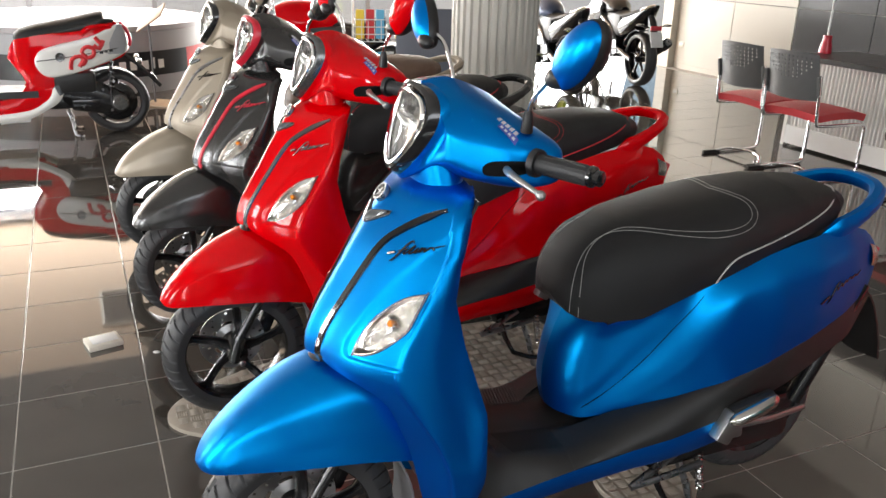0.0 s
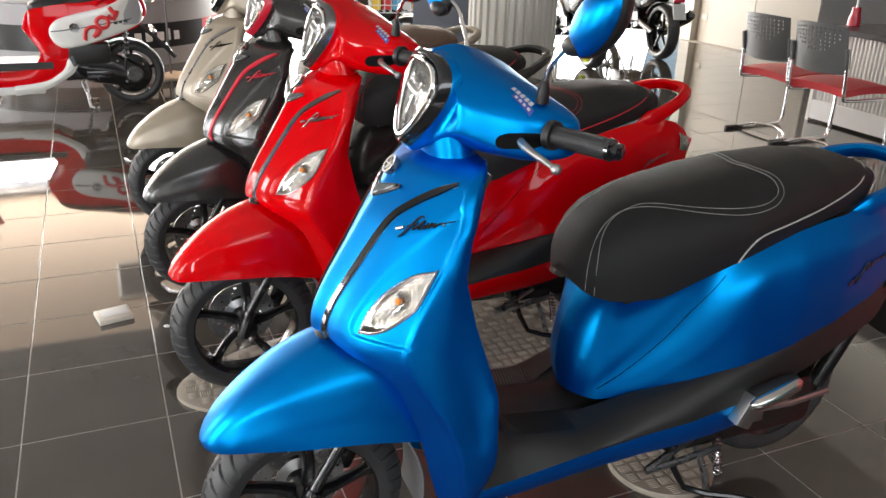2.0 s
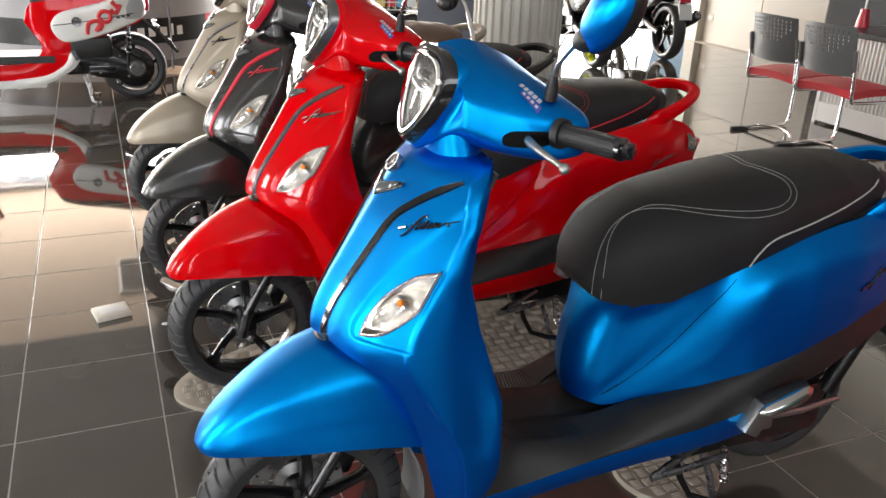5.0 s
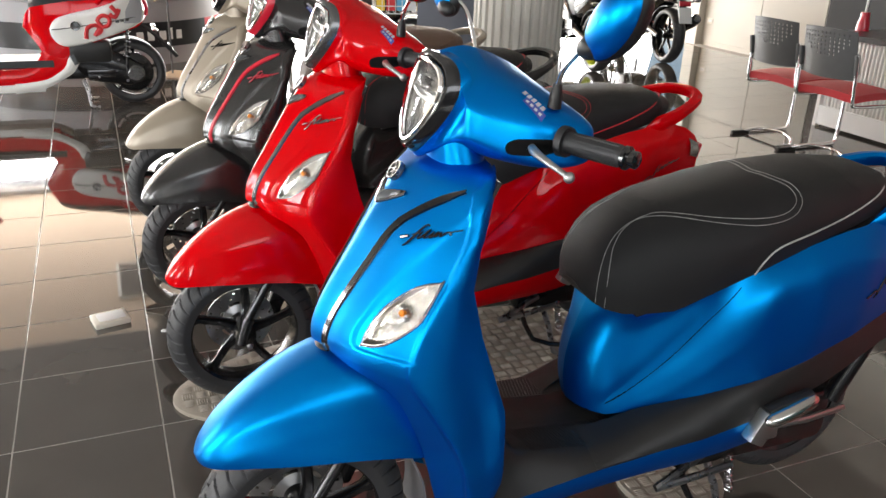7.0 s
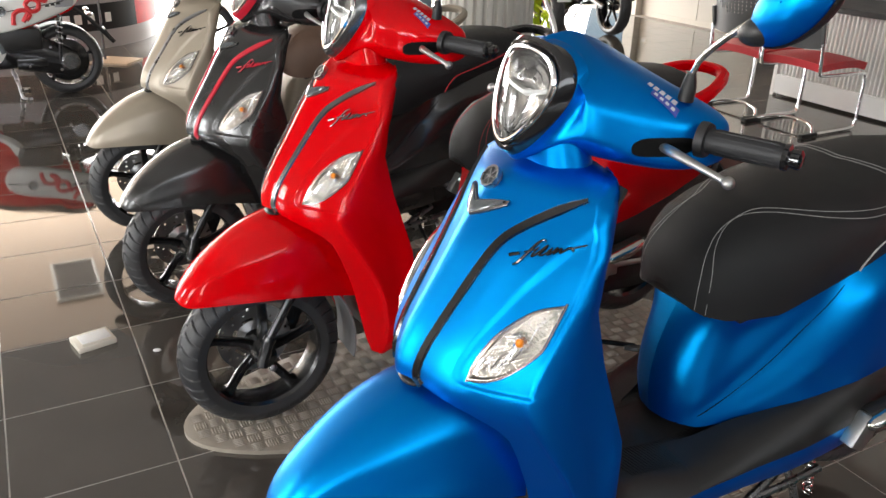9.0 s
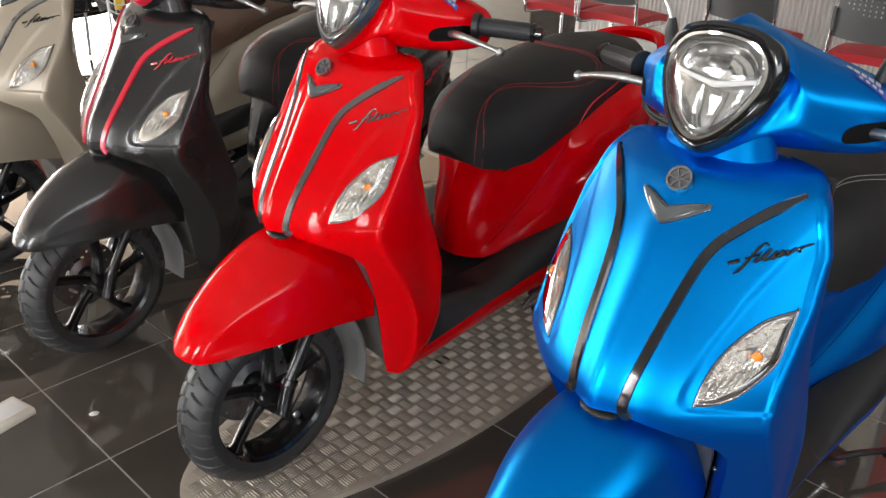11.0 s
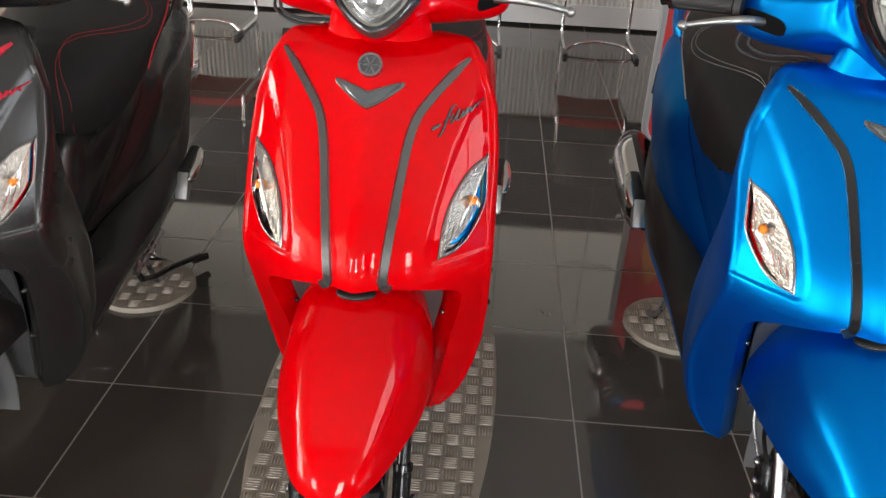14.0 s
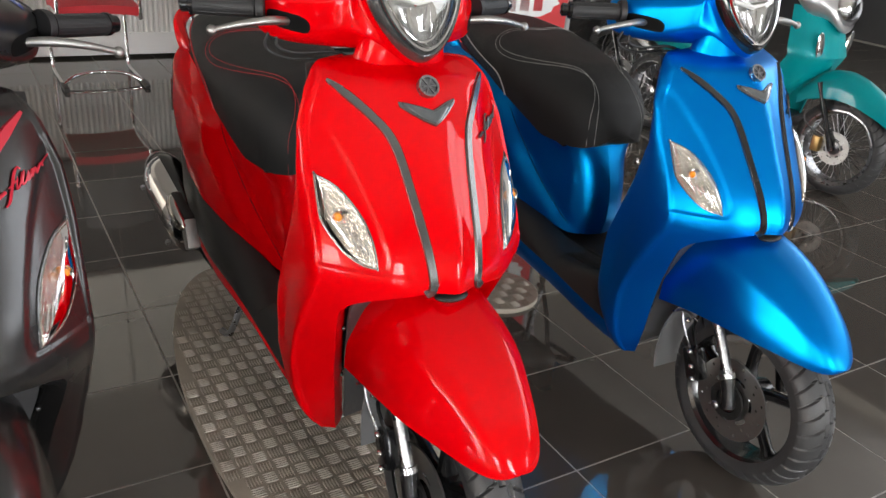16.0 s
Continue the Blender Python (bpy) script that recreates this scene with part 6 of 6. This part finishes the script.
def naked_bike(label, paint, rim):
    """Origin under the rear axle; x ahead."""
    t = thing("motorcycle", Matrix.Identity(4), label, "motorcycle", "motorcycles by the glass front")
    wheel("rear_wheel", t, Vector((0, 0, 0.305)), 0.305, None, 0.07, 5, rim)
    wheel("front_wheel", t, Vector((1.36, 0, 0.30)), 0.30, None, 0.055, 5, rim)
    rows = []
    for x, w, zt, zl in ((-0.22, 0.03, 0.91, 0.87), (-0.12, 0.08, 0.90, 0.82), (0.10, 0.12, 0.86, 0.76), (0.34, 0.13, 0.81, 0.72), (0.55, 0.10, 0.83, 0.72)):
        rows.append(np.array([(x, w * math.sin(q), zl + (zt - zl) * (0.5 + 0.5 * math.cos(q))) for q in np.linspace(-math.pi, math.pi, 20, endpoint=False)]).ravel())
    bm = B()
    add_grid(bm, spline(rows, 3).reshape(-1, 20, 3), True, False, True)
    part("seat", bm, SEAT_BLACK, t)
    rows = []
    for x, w, zt, zl in ((0.50, 0.06, 0.86, 0.74), (0.60, 0.13, 0.95, 0.70), (0.80, 0.16, 1.0, 0.70), (0.98, 0.15, 0.98, 0.74), (1.08, 0.06, 0.92, 0.82)):
        rows.append(np.array([(x, w * math.sin(q), (zt + zl) / 2 + (zt - zl) / 2 * math.cos(q)) for q in np.linspace(-math.pi, math.pi, 20, endpoint=False)]).ravel())
    bm = B()
    add_grid(bm, spline(rows, 3).reshape(-1, 20, 3), True, False, True)
    part("fuel_tank", bm, paint, t)
    bm = B()
    box(bm, (0.62, 0, 0.46), (0.34, 0.26, 0.30), 0.05)
    box(bm, (0.76, 0, 0.36), (0.26, 0.34, 0.22), 0.05)
    box(bm, (0.86, 0, 0.56), (0.16, 0.24, 0.26), 0.04)
    engine = part("engine", bm, BLACK_ALLOY, t)
    part("airbox_cover", box(B(), (0.58, 0, 0.66), (0.46, 0.28, 0.26), 0.05), BLACK_PLASTIC, t)
    part("radiator", box(B(), (1.02, 0, 0.60), (0.05, 0.32, 0.28), 0.01, pose(0, 0, 0, 0, -12, 0)), GREY_PLASTIC, t)
    rows = []
    for x, w, zt, zl in ((-0.26, 0.03, 0.93, 0.90), (-0.18, 0.07, 0.93, 0.83), (0.0, 0.115, 0.88, 0.68), (0.22, 0.135, 0.82, 0.54), (0.42, 0.13, 0.78, 0.48), (0.52, 0.09, 0.76, 0.52)):
        rows.append(np.array([(x, w * math.copysign(abs(math.sin(q)) ** 0.7, math.sin(q)), (zt + zl) / 2 + (zt - zl) / 2 * math.cos(q)) for q in np.linspace(-math.pi, math.pi, 20, endpoint=False)]).ravel())
    bm = B()
    add_grid(bm, spline(rows, 3).reshape(-1, 20, 3), True, False, True)
    part("tail_cover", bm, DARK_GLOSS, t)
    for sg in (1, -1):
        part("swingarm", tube(B(), [(0, 0.12 * sg, 0.305), (0.25, 0.12 * sg, 0.36), (0.48, 0.10 * sg, 0.42)], [0.03, 0.035, 0.04], 10), STEEL if rim is LIME else BLACK_ALLOY, t)
        part("frame_beam", tube(B(), [(1.08, 0.06 * sg, 0.90), (0.80, 0.15 * sg, 0.74), (0.52, 0.14 * sg, 0.58), (0.44, 0.12 * sg, 0.40)], 0.028, 10), STEEL, t)
        part("subframe", tube(B(), [(0.50, 0.11 * sg, 0.62), (0.10, 0.09 * sg, 0.74), (-0.12, 0.06 * sg, 0.84)], 0.014, 8), BLACK_ALLOY, t)
        part("shroud", sheet(B(), [[(x, (0.17 + 0.03 * math.sin(math.pi * k)) * sg, z0 + (z1 - z0) * k) for k in np.linspace(0, 1, 5)] for x, z0, z1 in ((1.16, 0.72, 0.80), (1.05, 0.64, 0.90), (0.90, 0.66, 0.92), (0.76, 0.74, 0.88))], 0.01 * sg), paint, t)
        peg = part("footpeg_plate", box(B(), (0.40, 0.15 * sg, 0.40), (0.10, 0.012, 0.16), 0.004, pose(0, 0, 0, 0, 20, 0)), STEEL, t)
        part("footpeg", tube(B(), [(0.40, 0.15 * sg, 0.38), (0.40, 0.26 * sg, 0.385)], 0.011, 8, n=1), STEEL, peg)
        part("fork_leg", tube(B(), [(1.36, 0.10 * sg, 0.30), (1.12, 0.10 * sg, 0.95)], 0.026, 10, n=1), BLACK_ALLOY, t)
        part("grip", tube(B(), [(1.02, 0.12 * sg, 1.06), (0.98, 0.30 * sg, 1.07), (0.93, 0.38 * sg, 1.05)], 0.014, 8), GRIP_RUBBER, t)
        mirror = part("mirror", tube(B(), [(1.0, 0.22 * sg, 1.07), (1.02, 0.30 * sg, 1.18)], 0.006, 8, n=1), BLACK_PLASTIC, t)
        part("mirror_shell", ball(B(), (1.02, 0.33 * sg, 1.22), (0.02, 0.07, 0.042), 12), BLACK_PLASTIC, mirror)
        ind = part("rear_indicator", tube(B(), [(-0.20, 0.03 * sg, 0.68), (-0.23, 0.13 * sg, 0.70)], 0.010, 6, n=1), BLACK_PLASTIC, t)
        part("indicator_lens", ball(B(), (-0.235, 0.175 * sg, 0.71), (0.018, 0.055, 0.020), 10), REFLECTOR, ind)
    part("rear_hugger", sheet(B(), [[(0.33 * math.cos(q), y, 0.305 + 0.33 * math.sin(q)) for y in np.linspace(-0.08, 0.08, 7)] for q in np.linspace(0.4, 1.7, 10)], 0.006), BLACK_PLASTIC, t)
    part("rear_shock", tube(B(), [(0.34, 0, 0.42), (0.46, 0, 0.68)], 0.035, 10, n=1), material("shock_spring_paint", (0.4, 0.05, 0.03), 0.4) if rim is not LIME else STEEL, t)
    part("headlight", ball(B(), (1.20, 0, 0.92), (0.09, 0.10, 0.10), 16), DARK_GLOSS, t)
    part("exhaust", tube(B(), [(0.60, -0.16, 0.24), (0.30, -0.17, 0.28), (0.12, -0.20, 0.37), (-0.08, -0.235, 0.47), (-0.16, -0.24, 0.51)], [0.03, 0.04, 0.06, 0.066, 0.056], 14), BLACK_ALLOY, t)
    part("exhaust_tip", tube(B(), [(-0.15, -0.24, 0.505), (-0.185, -0.242, 0.522)], 0.036, 14, n=1), STEEL, t)
    bm = B()
    tube(bm, [(-0.10, 0, 0.84), (-0.20, 0, 0.72), (-0.27, 0, 0.54)], [0.03, 0.05, 0.045], 8)
    holder = part("plate_holder", bm, BLACK_PLASTIC, t)
    part("number_board", box(B(), (-0.325, 0, 0.56), (0.008, 0.15, 0.17), 0.003, pose(0, 0, 0, 0, 20, 0)), WHITE_FLAT, holder)
    part("tail_lamp", box(B(), (-0.285, 0, 0.68), (0.03, 0.13, 0.05), 0.008, pose(0, 0, 0, 0, 20, 0)), RED_TRIM, t)
    part("side_stand", tube(B(), [(0.52, 0.12, 0.30), (0.56, 0.24, 0.02)], 0.012, 8, n=1), STEEL, t)
    return t
nb = naked_bike("black and blue naked motorcycle on the polished floor", BLACK_ALLOY, BLACK_ALLOY)
nb.matrix_world = Matrix.Translation((2.19, 9.60, 0)) @ Matrix.Rotation(radians(106), 4, "Z")
nl = naked_bike("dark naked motorcycle with lime yellow wheels", material("dark_blue_paint", (0.03, 0.05, 0.10), 0.3, 0.4, 0.5), LIME)
nl.matrix_world = Matrix.Translation((1.29, 8.80, 0)) @ Matrix.Rotation(radians(107), 4, "Z")
rb = naked_bike("red motorcycle standing behind the scooters", PAINT_RED, BLACK_ALLOY)
rb.matrix_world = Matrix.Translation((-0.55, 7.55, 0)) @ Matrix.Rotation(radians(195), 4, "Z")

def city_scooter(m, label, paint, nose):
    """Origin under the front axle; x ahead; wire-spoked front wheel."""
    t = thing("city_scooter", m, label, "scooter", "scooters at the far side")
    wheel("front_wheel", t, Vector((0, 0, 0.245)), 0.245, -0.055, 0.040, 36, STEEL, 0.80)
    wheel("rear_wheel", t, Vector((-1.23, 0, 0.235)), 0.235, None, 0.04, 24, STEEL)
    rows = []
    for x, zt, w, zl in ((0.30, 0.400, 0.015, 0.385), (0.27, 0.445, 0.045, 0.39), (0.18, 0.525, 0.068, 0.435), (0.06, 0.595, 0.080, 0.475), (-0.06, 0.622, 0.085, 0.485), (-0.17, 0.595, 0.085, 0.46), (-0.25, 0.52, 0.08, 0.42)):
        rows.append(np.array([(x, w * math.sin(q), zl + (zt - zl) * math.cos(q) ** 0.7) for q in np.linspace(-1.57, 1.57, 15)]).ravel())
    part("front_fender", sheet(B(), spline(rows, 4).reshape(-1, 15, 3), 0.004), paint, t)
    for sg in (1, -1):
        part("fork_leg", tube(B(), [(0, 0.075 * sg, 0.235), (-0.15, 0.075 * sg, 0.55)], 0.014, 10, n=1), BLACK_ALLOY, t)
        rows = []
        for z in np.linspace(0.24, 0.90, 18):
            xf = np.interp(z, [0.24, 0.45, 0.56, 0.66, 0.90], [-0.33, -0.29, -0.20, -0.13, -0.20])
            yi = np.interp(z, [0.24, 0.45, 0.56, 0.60, 0.90], [0.10, 0.10, 0.10, 0.0, 0.0])
            yo = np.interp(z, [0.24, 0.45, 0.70, 0.90], [0.14, 0.19, 0.20, 0.14])
            rows.append([(xf - 0.16 * u ** 2, (yi + (yo - yi) * math.sin(u * 1.57)) * sg, z) for u in np.linspace(0, 1, 10)])
        part("leg_shield", sheet(B(), rows, 0.006 * sg), paint, t)
        bm = B()
        ring = [(0.035 * math.cos(q), 0.075 * math.sin(q)) for q in np.linspace(0, 2 * math.pi, 18, endpoint=False)]
        rows = [[(-0.165 + 0.012 * (1 - k * k) - 0.05 * abs(0.12 + y * k) + 0.0, (0.125 + y * k - z * k * 0.25 * -1) * sg, 0.72 + z * k) for y, z in ring] for k in (0.02, 0.5, 0.85, 1.0)]
        add_grid(bm, rows, True)
        part("indicator", bm, REFLECTOR, t, "clear almond-shaped turn indicator")
        part("grip", tube(B(), [(-0.34, 0.16 * sg, 1.0), (-0.42, 0.33 * sg, 1.0)], 0.017, 10, n=1), GRIP_RUBBER, t)
        part("brake_lever", tube(B(), [(-0.31, 0.17 * sg, 0.985), (-0.31, 0.30 * sg, 0.97)], 0.006, 8, n=1), ALLOY, t)
    bm = B()
    rows = []
    for x, w, zt, zl in ((-0.125, 0.02, 0.84, 0.80), (-0.145, 0.085, 0.93, 0.79), (-0.20, 0.13, 1.0, 0.83), (-0.28, 0.17, 1.06, 0.82), (-0.38, 0.16, 1.06, 0.92), (-0.44, 0.08, 1.02, 0.96)):
        rows.append(np.array([(x, w * math.sin(q), (zt + zl) / 2 + (zt - zl) / 2 * math.cos(q)) for q in np.linspace(-math.pi, math.pi, 22, endpoint=False)]).ravel())
    add_grid(bm, spline(rows, 3).reshape(-1, 22, 3), True, False, True)
    part("front_cowl", bm, nose, t)
    lamp = part("headlight", ball(B(), (-0.165, 0, 0.90), (0.05, 0.085, 0.085), 18), REFLECTOR, t)
    part("lens_cover", ball(B(), (-0.158, 0, 0.90), (0.058, 0.092, 0.092), 18), LENS, lamp)
    rows = []
    for x, w, zt, zl in ((-0.58, 0.06, 0.62, 0.34), (-0.64, 0.11, 0.70, 0.36), (-0.90, 0.17, 0.73, 0.42), (-1.2, 0.16, 0.76, 0.50), (-1.48, 0.08, 0.74, 0.62)):
        rows.append(np.array([(x, w * math.sin(q), (zt + zl) / 2 + (zt - zl) / 2 * math.cos(q)) for q in np.linspace(-math.pi, math.pi, 20, endpoint=False)]).ravel())
    bm = B()
    add_grid(bm, spline(rows, 3).reshape(-1, 20, 3), True, False, True)
    part("rear_body", bm, paint, t)
    rows = []
    for x, w, zt, zl in ((-0.58, 0.05, 0.74, 0.66), (-0.64, 0.11, 0.78, 0.66), (-0.90, 0.15, 0.80, 0.69), (-1.2, 0.14, 0.85, 0.74), (-1.42, 0.07, 0.84, 0.77)):
        rows.append(np.array([(x, w * math.sin(q), (zt + zl) / 2 + (zt - zl) / 2 * math.cos(q)) for q in np.linspace(-math.pi, math.pi, 20, endpoint=False)]).ravel())
    bm = B()
    add_grid(bm, spline(rows, 3).reshape(-1, 20, 3), True, False, True)
    part("seat", bm, SEAT_BLACK, t)
    part("floorboard", box(B(), (-0.48, 0, 0.30), (0.40, 0.32, 0.06), 0.02), BLACK_PLASTIC, t)
    part("engine", box(B(), (-1.0, 0.05, 0.28), (0.5, 0.18, 0.18), 0.04), BLACK_ALLOY, t)
    cal = part("brake_caliper", box(B(), (-0.085, -0.07, 0.25), (0.045, 0.035, 0.08), 0.01), material("brass_caliper", (0.45, 0.30, 0.12), 0.35, 0.8), t)
    part("brake_hose", tube(B(), [(-0.09, -0.075, 0.29), (-0.17, -0.10, 0.36), (-0.16, -0.09, 0.46)], 0.005, 6), RUBBER, t)
    part("stand", tube(B(), [(-0.9, 0.10, 0.20), (-0.93, 0.17, 0.012)], 0.010, 8, n=1), STEEL, t)
    return t
city_scooter(Matrix.Translation((1.89, 0.065, 0)) @ Matrix.Rotation(radians(-150), 4, "Z"), "teal scooter with silver nose and wire wheels", PAINT_TEAL, material("silver_paint", (0.55, 0.55, 0.56), 0.3, 0.8))
city_scooter(Matrix.Translation((3.42, 0.72, 0)) @ Matrix.Rotation(radians(-150), 4, "Z"), "black scooter with wire wheels behind the blue one", PAINT_BLACK, DARK_GLOSS)

# round podium with a black and red band
pod = thing("podium", Matrix.Translation((-4.10, 8.93, 0)), "round grey podium with a black and red printed band", "podium")
def arc(z0, z1, r, q0, q1, n=40):
    bm = B()
    add_grid(bm, [[(r * math.cos(q), r * math.sin(q), z) for q in np.linspace(q0, q1, n)] for z in (z0, z1)])
    return bm
part("drum", lathe(B(), [(0.0, 0.0), (1.33, 0.0), (1.33, 0.60), (1.36, 0.61), (1.36, 0.66), (0.0, 0.66)], 96, "z"), GREY_DESK, pod)
part("black_band", arc(0.17, 0.41, 1.337, -2.0, -0.252), BAND_BLACK, pod)
part("red_band", arc(0.17, 0.41, 1.337, -0.252, 0.5), RED_FLAT, pod)
for k, (q, w) in enumerate(((-0.88, 0.05), (-0.80, 0.05), (-0.71, 0.055), (-0.62, 0.02), (-0.57, 0.05))):
    part("printed_bar", arc(0.24, 0.325 if k != 3 else 0.35, 1.341, q, q + w, 4), WHITE_FLAT, pod)

# rack with small goods
rack = thing("wire_rack", Matrix.Translation((-0.62, 7.1, 0)) @ Matrix.Rotation(radians(12), 4, "Z"), "white wire display rack with small colourful packs", "display rack")
for x in (-0.22, 0.22):
    part("post", tube(B(), [(x, 0.1, 0), (x, 0.1, 1.5)], 0.011, 8, n=1), WHITE_FLAT, rack)
    part("foot", box(B(), (x, 0.0, 0.012), (0.03, 0.4, 0.024), 0.004), WHITE_FLAT, rack)
for z in (0.35, 0.70, 1.05):
    bm = B()
    for k in range(4):
        zz = z + 0.06 * k
        tube(bm, [(-0.22, 0.1, zz), (-0.22, -0.12, zz), (0.22, -0.12, zz), (0.22, 0.1, zz)], 0.004, 5, n=1)
    for k in range(9):
        x = -0.22 + 0.055 * k
        tube(bm, [(x, 0.09, z), (x, -0.12, z), (x, -0.12, z + 0.18)], 0.003, 5, n=1)
    part("basket", bm, WHITE_FLAT, rack)
rng = random.Random(5)
for z in (0.35, 0.70, 1.05):
    for k in range(5):
        p = part("pack", box(B(), (0, 0, 0.13), (0.07, 0.04, 0.24), 0.006), (RED_FLAT, BLUE_FLAT, WHITE_FLAT, YELLOW_FLAT)[(k + int(z * 10)) % 4], None, "", False)
        p.matrix_world = rack.matrix_world @ pose(-0.17 + 0.085 * k, -0.03, z + 0.006, rng.uniform(-6, 6), 0, rng.uniform(-9, 9))
        tagged(p, "small upright printed pack in a wire basket", "pack", "packs on the rack")
board = thing("partition_board", Matrix.Translation((-0.22, 7.0, 0)) @ Matrix.Rotation(radians(8), 4, "Z"), "low grey-blue partition board", "partition")
part("panel", box(B(), (0, 0, 0.50), (0.50, 0.03, 0.96), 0.006), material("slate_panel", (0.13, 0.14, 0.17), 0.6), board)
for x in (-0.2, 0.2):
    part("foot", box(B(), (x, 0, 0.012), (0.05, 0.34, 0.024), 0.004), FRAME, board)

# price stand beside the retro scooter
ps = thing("price_stand", Matrix.Translation((-2.70, 7.55, 0)) @ Matrix.Rotation(radians(-10), 4, "Z"), "price card stand with a tan foot plate", "price stand")
part("foot_plate", box(B(), (0, 0, 0.008), (0.34, 0.30, 0.016), 0.003), WOOD_FLAT, ps)
part("pole", tube(B(), [(-0.10, 0.0, 0.012), (-0.09, 0, 0.76)], 0.010, 8, n=1), GREY_PLASTIC, ps)
part("card", box(B(), (-0.05, -0.02, 0.79), (0.30, 0.24, 0.012), 0.003, pose(0, 0, 0, 28, -32, 0)), WOOD_FLAT, ps)

# printed banner in a grey frame
POSTER = RP(2.85, 0.82, 0)
pb = thing("banner_stand", POSTER, "red printed banner in a grey metal frame", "banner")
def rounded(w, h, r, n=6):
    pts = []
    for cx, cz, q0 in ((w / 2 - r, r, -math.pi / 2), (w / 2 - r, h - r, 0), (-w / 2 + r, h - r, math.pi / 2), (-w / 2 + r, r, math.pi)):
        pts += [(cx + r * math.cos(q0 + k * math.pi / 2 / n), cz + r * math.sin(q0 + k * math.pi / 2 / n)) for k in range(n + 1)]
    return pts
W2, H2, Z2 = 1.20, 1.45, 0.05
bm = B()
tube(bm, [(0, y, z + Z2) for y, z in rounded(W2, H2, 0.12)], 0.016, 10, True, 1)
part("frame", bm, GREY_DESK, pb)
bm = B()
f0 = [bm.verts.new((-0.004, y, z + Z2)) for y, z in rounded(W2 - 0.02, H2 - 0.02, 0.11)]
b0 = [bm.verts.new((0.004, v.co.y, v.co.z)) for v in f0]
bm.faces.new(f0)
bm.faces.new(b0[::-1])
for i in range(len(f0)):
    bm.faces.new((f0[i], b0[i], b0[(i + 1) % len(f0)], f0[(i + 1) % len(f0)]))
sheet_p = part("print", bm, RED_FLAT, pb, "", False)
def patch(name, y, z, pts, mat):
    bm = B()
    bm.faces.new([bm.verts.new((-0.0075, y + p[0], z + p[1])) for p in pts])
    part(name, bm, mat, sheet_p, "", False)
rng = random.Random(11)
def blob(rx, rz, n=18, rough=0.25):
    return [(rx * math.cos(q) * (1 + rng.uniform(-rough, rough)), rz * math.sin(q) * (1 + rng.uniform(-rough, rough))) for q in np.linspace(0, 2 * math.pi, n, endpoint=False)]
patch("orange_patch", 0.45, 0.42, blob(0.055, 0.24, 22, 0.10), ORANGE_FLAT)
patch("blue_patch", 0.385, 0.34, blob(0.035, 0.17, 16, 0.1), BLUE_FLAT)
patch("white_patch", -0.28, 0.80, blob(0.24, 0.10, 30, 0.08), WHITE_FLAT)
for y, z, rx, rz in ((-0.10, 0.60, 0.10, 0.05), (-0.32, 0.52, 0.10, 0.05), (-0.43, 0.58, 0.05, 0.06), (0.05, 0.45, 0.06, 0.05), (-0.22, 0.45, 0.09, 0.03)):
    patch("dark_splash", y, z, blob(rx, rz, 20, 0.35), BAND_BLACK)
for k in range(3):
    patch("printed_bar", -0.22 - 0.085 * k, 0.79, [(-0.03, -0.05), (0.03, -0.05), (0.025, 0.05), (-0.025, 0.05)], RED_FLAT)
for y in (-0.44, 0.44):
    part("leg", tube(B(), [(0.0, y, Z2), (0.02, y, 0.012), (0.26, y, 0.012)], 0.014, 8, n=1), GREY_DESK, pb)

# ---------------------------------------------------------------- floor tiles, 40 cm, nearest ones singly
TILE, GAP = 0.405, 0.0045
def tile_mesh():
    h, e = (TILE - GAP) / 2, 0.0006
    bm = B()
    rows = [[(-h, -h), (h, -h), (h, h), (-h, h)], [(-h + e, -h + e), (h - e, -h + e), (h - e, h - e), (-h + e, h - e)]]
    lo = [bm.verts.new((x, y, -0.004)) for x, y in rows[0]]
    mid = [bm.verts.new((x, y, -0.0004)) for x, y in rows[0]]
    hi = [bm.verts.new((x, y, 0.0)) for x, y in rows[1]]
    bm.faces.new(hi)
    for i in range(4):
        j = (i + 1) % 4
        bm.faces.new((lo[i], lo[j], mid[j], mid[i]))
        bm.faces.new((mid[i], mid[j], hi[j], hi[i]))
    me = bpy.data.meshes.new("tile")
    bm.to_mesh(me)
    bm.free()
    me.materials.append(FLOOR_TILE)
    return me
tile_me = tile_mesh()
A_T, B_T = 0.156 % TILE, 2.670 % TILE
verts, faces = [], []
count = 0
for i in range(-14, 20):
    for j in range(-15, 26):
        ca, cb = A_T + (i + 0.5) * TILE, B_T + (j + 0.5) * TILE
        if ca < A0 or ca > A1 or cb < B0 or cb > B1:
            continue
        if -1.2 < ca < 4.6 and 0.4 < cb < 7.2 and count < 300:
            ob = new("tile", tile_me)
            ob.parent = floor
            ob.location = (ca, cb, 0.0)
            count += 1
            continue
        h = (TILE - GAP) / 2
        k = len(verts)
        verts += [(ca + sx * h, cb + sy * h, z) for z in (-0.004, 0.0) for sx, sy in ((-1, -1), (1, -1), (1, 1), (-1, 1))]
        faces += [(k + 4, k + 5, k + 6, k + 7)] + [(k + q, k + (q + 1) % 4, k + 4 + (q + 1) % 4, k + 4 + q) for q in range(4)]
me = bpy.data.meshes.new("far_tiles")
me.from_pydata(verts, [], faces)
me.materials.append(FLOOR_TILE)
far = new("far_tiles", me)
far.parent = floor
far["kind"] = "stuff"
